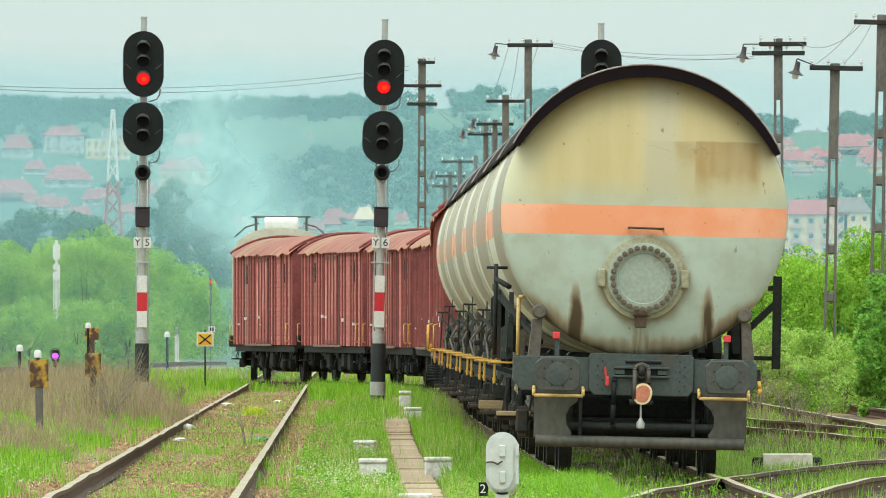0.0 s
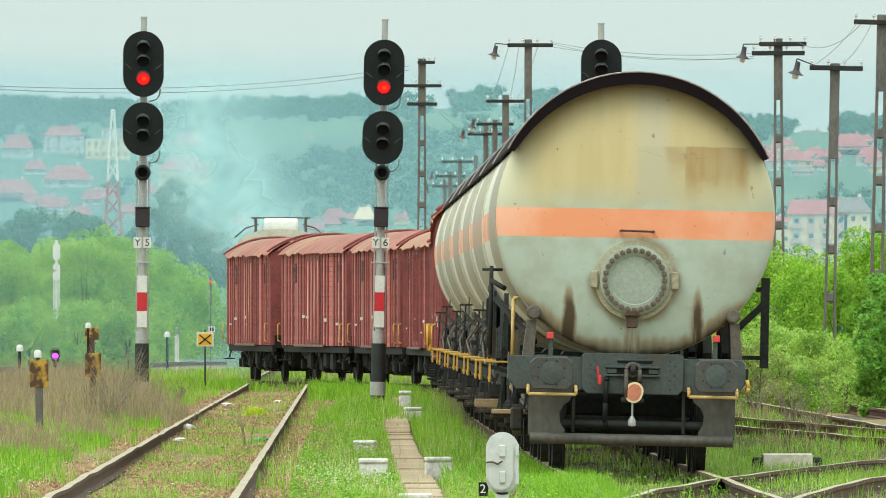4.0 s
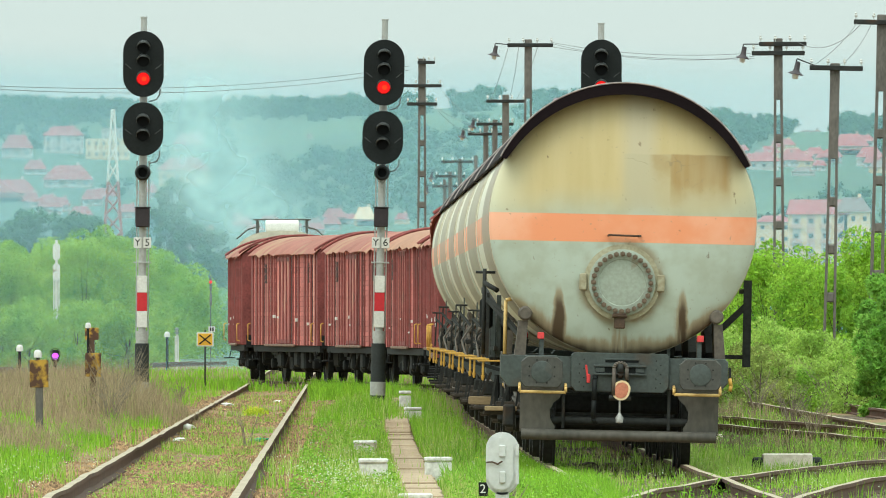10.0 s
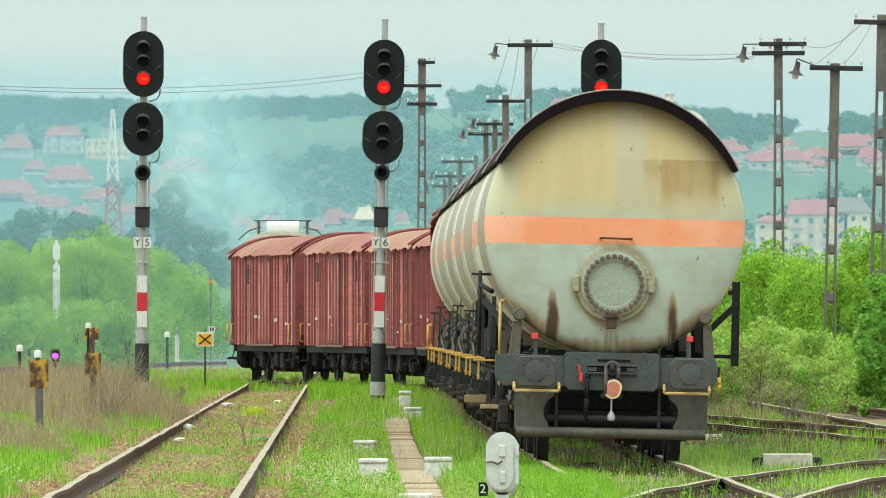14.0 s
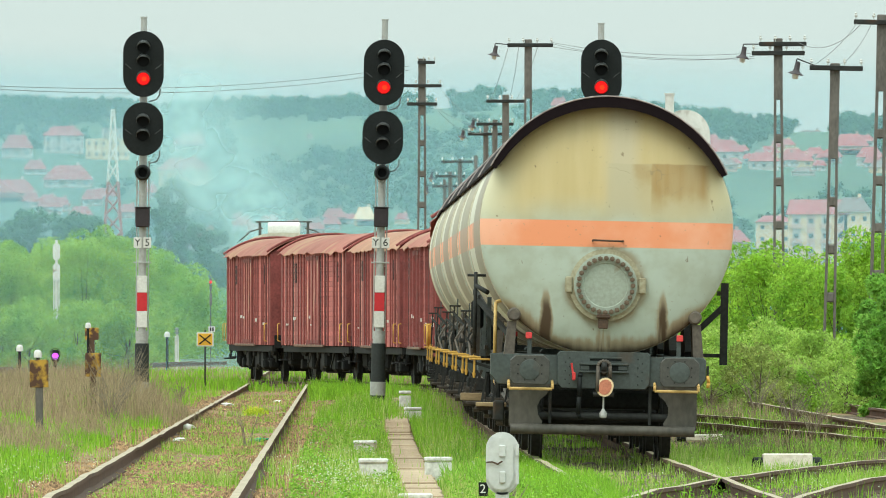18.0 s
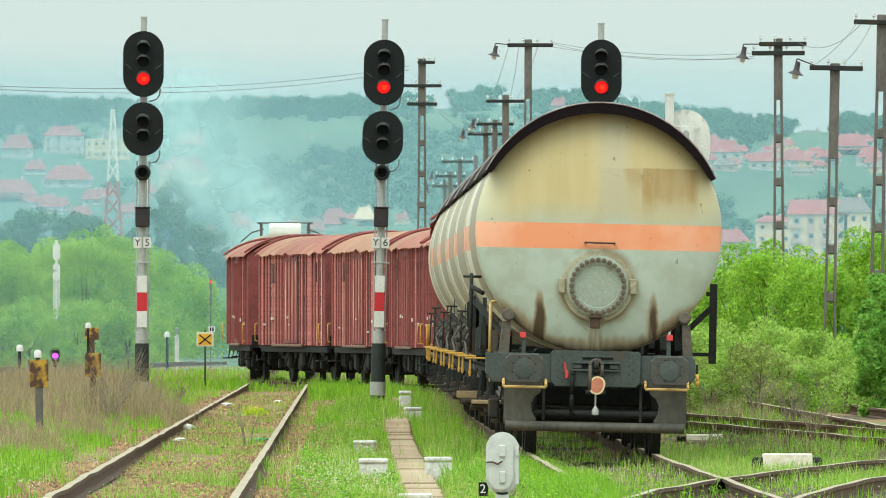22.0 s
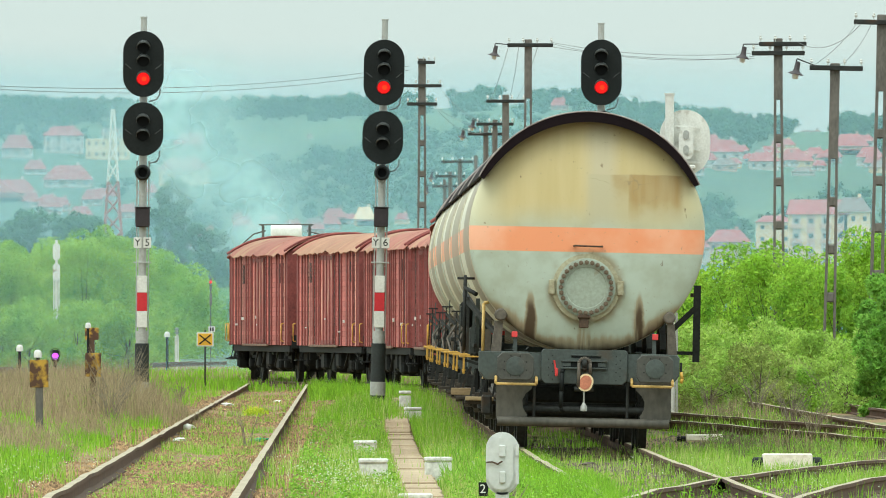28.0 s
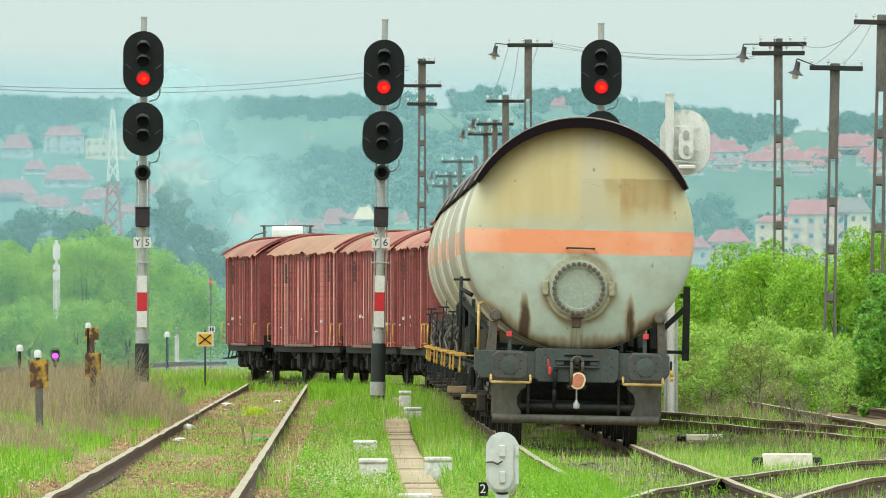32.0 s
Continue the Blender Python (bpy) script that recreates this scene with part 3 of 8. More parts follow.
def tank_wagon(kind=0):
    rnd = random.Random(kind + 40)
    w = thing("tank_wagon", "dirty cream gas tank wagon with a faded orange band", "tank wagon", group="tank wagons of the train")
    end = TANK_LEN / 2
    half = end - 0.50
    R, ZC = 1.485, 2.73
    bm = B()
    prof = [(0, -half)]
    for i in range(1, 17):
        a = i / 16 * math.pi / 2
        prof.append((R * math.sin(a) ** 0.8, -half + 0.24 * (1 - math.cos(a))))
    prof += [(R, -half + 1.2), (R, -half + 3), (R, 0)]
    prof += [(r, -z) for r, z in prof[::-1][1:]]
    lathe(bm, prof, 96, Matrix.Translation((0, 0, ZC)) @ Matrix.Rotation(radians(-90), 4, "X"))
    part("tank", bm, PAINT[0], w)
    # weld and stiffening rings round the barrel
    for y in (-half + 0.40, half - 0.40):
        bm = B()
        lathe(bm, [(R - 0.01, -0.035), (R + 0.010, -0.03), (R + 0.010, 0.03), (R - 0.01, 0.035)], 96, Matrix.Translation((0, y, ZC)) @ Matrix.Rotation(radians(-90), 4, "X"))
        part("stiffening_ring", bm, M_RING, w)
    # sun shield over the top
    bm = B()
    a0, a1 = radians(25), radians(153)
    vs = []
    over = 0.10
    for y in [-half - over + i * 2 * (half + over) / 8 for i in range(9)]:
        row = []
        for i in range(41):
            a = a0 + (a1 - a0) * i / 40
            for r in (R + 0.03, R + 0.055):
                row.append(bm.verts.new((r * math.cos(a), y, ZC + r * math.sin(a) + 0.004 * noise.noise((a * 4, y, 0)))))
        vs.append(row)
    for p, q in zip(vs, vs[1:]):
        for i in range(40):
            bm.faces.new((p[2 * i], p[2 * i + 2], q[2 * i + 2], q[2 * i])).smooth = True
            bm.faces.new((p[2 * i + 1], q[2 * i + 1], q[2 * i + 3], p[2 * i + 3])).smooth = True
        bm.faces.new((p[0], q[0], q[1], p[1]))
        bm.faces.new((p[80], p[81], q[81], q[80]))
    for row, flip in ((vs[0], 1), (vs[-1], 0)):
        for i in range(40):
            f = (row[2 * i], row[2 * i + 1], row[2 * i + 3], row[2 * i + 2])
            bm.faces.new(f if flip else f[::-1])
    shield = part("sun_shield", bm, M_SHADE, w, "dark sheet sun shield over the tank")
    for k in (-1, 1):
        bm = B()
        row = []
        for i in range(41):
            a = a0 + (a1 - a0) * i / 40
            deep = 0.012 + 0.062 * math.sin(math.pi * i / 40) ** 0.6
            row.append([bm.verts.new((r * math.cos(a), k * (half + over + d), ZC + r * math.sin(a))) for r, d in ((R + 0.052, 0.004), (R - deep, 0.004), (R - deep, -0.015), (R + 0.052, -0.015))])
        for p, q in zip(row, row[1:]):
            for i in range(4):
                bm.faces.new((p[i], q[i], q[(i + 1) % 4], p[(i + 1) % 4]))
        bm.faces.new(row[0])
        bm.faces.new(row[-1][::-1])
        bmesh.ops.recalc_face_normals(bm, faces=bm.faces)
        part("end_lip", bm, M_SHADE, shield, "turned-down dark end lip")
        # thin pale bead: the highlight along the shield's edge, put in as colour
        bm = B()
        pipe(bm, [((R + 0.058) * math.cos(a0 + (a1 - a0) * i / 40), k * (half + over + 0.004), ZC + (R + 0.058) * math.sin(a0 + (a1 - a0) * i / 40)) for i in range(41)], 0.009, 6)
        part("edge_highlight", bm, M_EDGE_GLINT, shield, "pale bead that draws the highlight along the edge")
    # manhole on the rear end
    yf = -half - 0.002
    mh = new("manhole")
    mh.parent = w
    m = Matrix.Translation((0, yf, 2.06)) @ Matrix.Rotation(radians(90), 4, "X")
    bm = B()
    lathe(bm, [(0.425, -0.06), (0.425, 0.012), (0.36, 0.02), (0.355, -0.02)], 48, m)
    part("reinforcing_ring", bm, M_RINGDIRT, mh)
    bm = B()
    lathe(bm, [(0.37, -0.06), (0.37, 0.055), (0.355, 0.062), (0.262, 0.062), (0.255, 0.052), (0, 0.055)], 48, m)
    part("cover", bm, M_COVER, mh, "grey-green bolted manhole cover")
    bm = B()
    rod(bm, (0, 0, 0), (0, -0.04, 0), 0.03, 6)
    rod(bm, (0, -0.04, 0), (0, -0.065, 0), 0.014, 6)
    me = bpy.data.meshes.new("bolt")
    bm.to_mesh(me)
    bm.free()
    me.materials.append(M_BOLT)
    for i in range(28):
        a = 2 * math.pi * i / 28
        share("bolt", me, mh, pose(0.318 * math.cos(a), yf - 0.06, 2.06 + 0.318 * math.sin(a)))
    for s in (-1, 1):
        bm = B()
        box(bm, (s * 0.43, yf - 0.02, 2.06), (0.085, 0.05, 0.19), 0.012)
        part("lug", bm, M_RINGDIRT, mh)
    bm = B()
    box(bm, (-0.02, yf - 0.06, 1.705), (0.15, 0.10, 0.035), 0.01)
    box(bm, (-0.02, yf - 0.05, 1.62), (0.12, 0.08, 0.14), 0.012)
    rod(bm, (-0.1, yf - 0.09, 1.69), (0.06, yf - 0.09, 1.69), 0.022, 8)
    part("hinge", bm, M_RUST, mh)
    bm = B()
    rod(bm, (-0.16, yf - 0.06, 2.585), (0.19, yf - 0.06, 2.578), 0.011, 8)
    for x in (-0.16, 0.19):
        rod(bm, (x, yf - 0.075, 2.58), (x, yf + 0.1, 2.58), 0.014, 8)
    part("grab_bar", bm, M_RUST, mh)
    # underframe
    hy = -end + 0.62
    for k, y in ((1, hy), (-1, -hy)):
        hs = new("headstock")
        hs.parent = w
        bm = B()
        plate(bm, [(-1.33, 0.99), (-1.24, 0.88), (1.13, 0.88), (1.20, 0.97), (1.20, 1.20), (1.17, 1.235), (-1.33, 1.235)], y - k * 0.01, y + k * 0.13)
        part("beam", bm, M_BEAM, hs, "dark grey steel end beam")
        bm = B()
        plate(bm, [(-0.545, 0.90), (-0.49, 0.845), (0.49, 0.845), (0.545, 0.90), (0.545, 1.25), (0.515, 1.28), (-0.515, 1.28), (-0.545, 1.25)], y - k * 0.06, y)
        part("draw_plate", bm, M_BEAM, hs)
        bm = B()
        for z in (1.10, 1.01):
            box(bm, (0, y - k * 0.075, z + 0.035), (0.58, 0.05, 0.022), 0.004)
        for s in (-1, 1):
            box(bm, (s * 0.22, y - k * 0.07, 1.09), (0.1, 0.03, 0.05), 0.004)
        box(bm, (0.02, y - k * 0.07, 1.21), (0.38, 0.02, 0.018), 0.003)
        part("hook_guide", bm, M_BEAM, hs)
        for sx in (-1, 1):
            bm = B()
            box(bm, (sx * 0.17, y - k * 0.062, 1.09), (0.20, 0.01, 0.085))
            part("slot", bm, M_BLACK, hs, "black slot beside the hook")
        bm = B()
        box(bm, (0.02, y - k * 0.062, 1.185), (0.37, 0.008, 0.02))
        part("slot", bm, M_BLACK, hs)
        bm = B()
        for s in (-1, 1):
            for i in range(7):
                rod(bm, (s * (0.40 + 0.05 * (i % 2)), y - k * 0.07, 0.9 + 0.05 * i), (s * (0.40 + 0.05 * (i % 2)), y, 0.9 + 0.05 * i), 0.009, 6)
        tagged(part("rivet_row", bm, M_FRAME, hs), kind="stuff")
        for s in (-1, 1):
            buffer(w, s * 0.875, y - k * 0.62, k, True)
            bm = B()
            z0 = 0.80
            pipe(bm, [(s * 0.60, y - k * 0.16, z0 + 0.06), (s * 0.60, y - k * 0.16, z0), (s * 1.11, y - k * 0.16, z0), (s * 1.11, y - k * 0.16, z0 + 0.06)], 0.017, 8)
            for x in (0.60, 1.11):
                rod(bm, (s * x, y - k * 0.16, z0 + 0.06), (s * x, y, z0 + 0.09), 0.017, 8)
            part("shunter_handrail", bm, M_YELLOWPALE, w, "pale yellow shunter's grab rail")
            bm = B()
            beam(bm, (s * 0.875, y + k * 0.02, 1.22), (s * 0.875, y + k * 0.02, 1.43), 0.05, 0.03)
            br = part("lamp_bracket", bm, M_BEAM, w)
            bm = B()
            box(bm, (s * 0.885, y + k * 0.0, 1.455), (0.075, 0.05, 0.072), 0.006)
            part("marker", bm, M_MARK, br, "small red marker plate")
            # apron plates and the tube below the end beam
            bm = B()
            pts = [(1.10, 0.86), (1.10, 0.36), (0.72, 0.36), (0.71, 0.42), (0.76, 0.50), (0.77, 0.60), (0.73, 0.68), (0.66, 0.74), (0.62, 0.86)]
            f = [bm.verts.new((s * u, y - k * 0.02, v)) for u, v in pts]
            g = [bm.verts.new((s * u, y + k * 0.02, v)) for u, v in pts]
            bm.faces.new(f)
            bm.faces.new(g[::-1])
            for i in range(len(f)):
                j = (i + 1) % len(f)
                bm.faces.new((f[j], f[i], g[i], g[j]))
            bmesh.ops.recalc_face_normals(bm, faces=bm.faces)
            part("apron_plate", bm, M_APRON, w, "rust-brown steel plate below the end beam")
        bm = B()
        rod(bm, (-1.08, y - k * 0.05, 0.33), (1.08, y - k * 0.05, 0.33), 0.06, 18)
        part("cross_tube", bm, M_APRON, w)
        bm = B()
        rod(bm, (-0.78, y + k * 0.1, 0.49), (0.78, y + k * 0.1, 0.49), 0.045, 14)
        for x in (-0.62, 0.55):
            rod(bm, (x, y + k * 0.02, 0.86), (x, y + k * 0.02, 0.4), 0.018, 8)
        part("brake_cross_rod", bm, M_FRAME, w)
        coupling(w, y - k * 0.05, k)
        bm = B()
        pipe(bm, [(-0.27, y - k * 0.05, 1.02), (-0.28, y - k * 0.16, 0.98), (-0.285, y - k * 0.18, 0.75), (-0.29, y - k * 0.15, 0.55), (-0.27, y - k * 0.12, 0.5)], 0.027, 8)
        hose = part("brake_hose", bm, M_BLACK, w, "black rubber brake hose")
        bm = B()
        box(bm, (-0.35, y - k * 0.12, 0.99), (0.04, 0.05, 0.10), 0.01)
        rod(bm, (-0.35, y - k * 0.12, 0.95), (-0.38, y - k * 0.14, 1.14), 0.012, 8)
        part("cock", bm, M_MARK, hose, "red brake cock")
    for s in (-1, 1):
        bm = B()
        box(bm, (s * 0.98, 0, 1.10), (0.12, 2 * abs(hy) - 0.1, 0.26), 0.01)
        for z in (0.98, 1.22):
            box(bm, (s * 1.02, 0, z), (0.14, 2 * abs(hy) - 0.1, 0.02))
        part("side_sill", bm, M_FRAME, w)
        for k in (-1, 1):
            # saddle plates and pads that carry the tank
            bm = B()
            y = k * (half - 0.55)
            f = [(s * 1.17, 1.22), (s * 1.05, 1.22), (s * 1.03, 1.62), (s * 1.13, 1.62)]
            a = [bm.verts.new((u, y - 0.3 * k * 0 - 0.35, v)) for u, v in f]
            b = [bm.verts.new((u, y + 0.35, v)) for u, v in f]
            for i in range(4):
                j = (i + 1) % 4
                bm.faces.new((a[i], a[j], b[j], b[i]))
            bm.faces.new(a[::-1])
            bm.faces.new(b)
            bmesh.ops.recalc_face_normals(bm, faces=bm.faces)
            part("saddle", bm, M_SADDLE, w, "grey-brown steel saddle plate")
            bm = B()
            lathe(bm, [(0, 0.0), (0.06, 0.0), (0.08, -0.02), (0.08, -0.3), (0, -0.3)], 20, Matrix.Translation((s * 1.06, k * (half - 0.14), 1.70)) @ Matrix.Rotation(radians(-90 * k), 4, "X"), smooth=False)
            part("pad", bm, M_SADDLE, w)
            if s < 0:
                continue
            bm = B()
            beam(bm, (s * 1.02, k * (half - 1.0), 1.26), (s * 1.02, k * (half - 2.4), 1.75), 0.09, 0.09)
            beam(bm, (s * 1.02, k * (half - 3.6), 1.26), (s * 1.02, k * (half - 2.4), 1.75), 0.09, 0.09)
            part("strut", bm, M_FRAME, w)
    for y in (-half + 2.1, half - 2.1):
        bogie(w, y)
    # brake handle that hangs at the end beam
    bm = B()
    beam(bm, (1.22, hy + 0.05, 1.14), (1.22, hy + 0.05, 0.98), 0.03, 0.03)
    hh = part("handle_bracket", bm, M_FRAME, w)
    bm = B()
    pipe(bm, [(1.22, hy + 0.02, 1.02), (1.235, hy, 0.94), (1.225, hy, 0.88)], 0.02, 8)
    part("brake_handle", bm, M_YELLOW, hh, "yellow brake release handle")
    # right side end platform guard
    bm = B()
    yg = -half + 1.4
    beam(bm, (1.44, yg, 1.15), (1.44, yg, 2.12), 0.09, 0.09)
    beam(bm, (1.06, yg, 1.48), (1.44, yg, 1.85), 0.07, 0.07)
    beam(bm, (1.06, yg, 1.26), (1.42, yg, 1.26), 0.045, 0.045)
    beam(bm, (1.475, yg + 0.5, 1.22), (1.475, yg + 0.5, 1.5), 0.04, 0.04)
    beam(bm, (1.44, yg, 2.0), (1.44, yg + 2.2, 2.0), 0.05, 0.05)
    part("guard_frame", bm, M_FRAME, w)
    # left side: ladder, stays, valve cabinet, steps, yellow rails
    if kind:
        for yg, hi in ((-half + 1.3 + 2.1 * kind, 1.66 + 0.08 * kind),):
            bm = B()
            beam(bm, (-1.47, yg, 1.2), (-1.45, yg, hi), 0.022, 0.022)
            beam(bm, (-1.46, yg, hi - 0.1), (-1.10, yg - 0.9, 1.3), 0.026, 0.026)
            rod(bm, (-1.52, yg + 0.1, hi), (-1.36, yg + 0.1, hi), 0.012, 6)
            part("ladder", bm, M_FRAME, w, "thin dark ladder and stay")
            bm = B()
            beam(bm, (-1.40, yg + 0.5, 1.2), (-1.40, yg + 0.6, hi + 0.1), 0.018, 0.018)
            part("stanchion", bm, M_BEAM, w)
        # hose in a paler grey, which paints a glint among the dark gear
        bm = B()
        pipe(bm, [(-1.38, -half + 2.6, 1.1), (-1.36 - 0.05 * kind, -half + 2.9, 1.35), (-1.28, -half + 3.4, 1.62)], 0.014, 6)
        part("hose", bm, M_SADDLE, w, "filling hose, pale grey to stand in for glints")
        for i in range(4):
            bm = B()
            box(bm, (-1.25 - rnd.uniform(0, 0.15), -half + 2.2 + 1.5 * i, 1.2 + rnd.uniform(0.02, 0.2)), (rnd.uniform(0.04, 0.09), 0.25, rnd.uniform(0.06, 0.16)), 0.015)
            part("valve_box", bm, M_FRAME, w)
    for yg in (() if kind else (-half + 1.5,)):
        bm = B()
        beam(bm, (-1.46, yg, 1.2), (-1.46, yg, 1.92), 0.035, 0.035)
        beam(bm, (-1.46, yg + 0.42, 1.2), (-1.46, yg + 0.42, 1.88), 0.035, 0.035)
        beam(bm, (-1.46, yg, 1.85), (-1.04, yg - 1.1, 1.38), 0.05, 0.05)
        for i in range(4):
            rod(bm, (-1.46, yg, 1.3 + 0.19 * i), (-1.46, yg + 0.42, 1.3 + 0.19 * i), 0.014, 6)
        part("ladder", bm, M_FRAME, w)
        for ux, uy, uz in ((-1.33, 2.0, 1.90), (-1.43, 3.2, 1.74), (-1.38, 2.6, 1.80)):
            bm = B()
            beam(bm, (ux, -half + uy, 1.2), (ux, -half + uy, uz), 0.05, 0.05)
            part("stanchion", bm, M_BEAM, w)
        bm = B()
        beam(bm, (-1.47, -half + 4.5, 1.96), (-1.24, -half + 1.3, 1.54), 0.06, 0.06)
        part("stay", bm, M_FRAME, w)
        bm = B()
        beam(bm, (-1.36, -half + 4.8, 1.30), (-1.36, -half + 1.6, 1.30), 0.04, 0.05)
        part("side_rail", bm, M_FRAME, w)
    # rods, levers and boxes of the brake gear that crowd the side
    for i in range(12):
        bm = B()
        y0 = -half + 0.7 + 0.86 * i + rnd.uniform(-0.2, 0.2)
        x0 = -rnd.uniform(1.02, 1.24)
        if i % 3 == 0:
            box(bm, (x0, y0, rnd.uniform(0.55, 0.9)), (rnd.uniform(0.1, 0.2), rnd.uniform(0.2, 0.5), rnd.uniform(0.12, 0.3)), 0.02)
            part("equipment_box", bm, M_FRAME, w)
        elif i % 3 == 1:
            rod(bm, (x0, y0 - 0.5, rnd.uniform(0.45, 0.7)), (x0 - 0.05, y0 + 0.6, rnd.uniform(0.6, 0.95)), 0.022, 8)
            # paler than its neighbours: the rod's glint is in its colour
            part("brake_rod", bm, M_SADDLE, w)
        else:
            beam(bm, (x0, y0, 0.98), (x0 - rnd.uniform(-0.05, 0.1), y0 + rnd.uniform(-0.2, 0.2), 0.5), 0.05, 0.03)
            part("hanger", bm, M_UNDER, w)
    bm = B()
    box(bm, (-1.30 - 0.02 * kind, -half + 3.1 + kind, 1.42), ((0.15, 0.05, 0.06)[kind], 0.3, (0.3, 0.14, 0.18)[kind]), 0.02)
    cab = part("valve_cabinet", bm, M_BLACK, w, "black valve cabinet on the tank's side")
    for i, y in enumerate((-half + 3.9, half - 3.4)):
        bm = B()
        pipe(bm, [(-1.30, y, 1.1), (-1.36, y, 1.45), (-1.2, y, 1.64)], (0.035, 0.018, 0.022)[kind], 8)
        # lightened on the further wagons to paint glints on the pipes
        vp = part("valve_pipe", bm, M_SADDLE if kind else M_FRAME, w)
        if kind:
            continue
        bm = B()
        lathe(bm, [(0.07, -0.012), (0.09, -0.012), (0.09, 0.012), (0.07, 0.012), (0.07, -0.012)], 20, Matrix.Translation((-1.42, y, 1.4)) @ Matrix.Rotation(radians(90), 4, "X"))
        part("hand_wheel", bm, M_FRAME, vp)
    for yg in (() if kind else (-half + 0.9,)):
        bm = B()
        rod(bm, (-1.27, yg, 1.24), (-1.27, yg, 1.84), 0.021, 8)
        rod(bm, (-1.27, yg, 1.84), (-1.2, yg, 1.86), 0.021, 8)
        part("handrail", bm, M_YELLOWPALE, w, "pale yellow upright handrail")
    for yg in (-half + 1.6, half - 1.6):
        bm = B()
        box(bm, (-1.36, yg, 1.16), (0.40, 0.5, 0.02), 0.005)
        pl = part("side_step", bm, M_YELLOW, w, "yellow-edged side step")
        for d in (-0.22, 0.22):
            bm = B()
            box(bm, (-1.50, yg + d, 1.07), (0.022, 0.022, 0.16), 0.004)
            rod(bm, (-1.50, yg + d, 1.0), (-1.50, yg + d, 0.94), 0.022, 8, 0.010)
            part("step_hanger", bm, M_YELLOW, pl)
        for d in (-0.2, 0.2):
            bm = B()
            beam(bm, (-1.16, yg + d, 1.02), (-1.5, yg + d, 1.12), 0.05, 0.03)
            part("step_bracket", bm, M_FRAME, pl)
    for yg in (-half + 1.0, half - 1.0):
        bm = B()
        box(bm, (-1.28, yg, 0.585), (0.42, 0.16, 0.045), 0.008)
        st = part("foot_step", bm, M_WOODDARK, w, "oily dark timber foot step")
        for d in (-0.14, 0.14):
            bm = B()
            beam(bm, (-1.28 + d, yg, 0.6), (-1.22 + d, yg, 1.0), 0.025, 0.025)
            part("step_hanger", bm, M_FRAME, st)
        bm = B()
        box(bm, (-1.2, yg + 0.5, 0.67), (0.3, 0.12, 0.08), 0.008)
        part("foot_step", bm, M_WOODDARK, w)
    # loaded springs: all but the bogies and the low end plates sits a little lower
    for c in w.children:
        if c.name.split(".")[0] not in ("bogie", "apron_plate", "cross_tube", "brake_cross_rod", "shunter_handrail", "coupling"):
            c.matrix_basis = Matrix.Translation((0, 0, -0.032)) @ c.matrix_basis
    return w


def tail_disc():
    """The oval tail marker hung on the last coupling."""
    bm = B()
    m = pose(0.015, -TANK_LEN / 2 + 0.36, 0.835, 0, 18, 0)
    oval(bm, 0, 0, 0.19, 0.225, 0.0, 0.02)
    oval(bm, 0, 0, 0.145, 0.18, -0.006, 0.0, mi=1)
    bm.transform(m)
    return bm


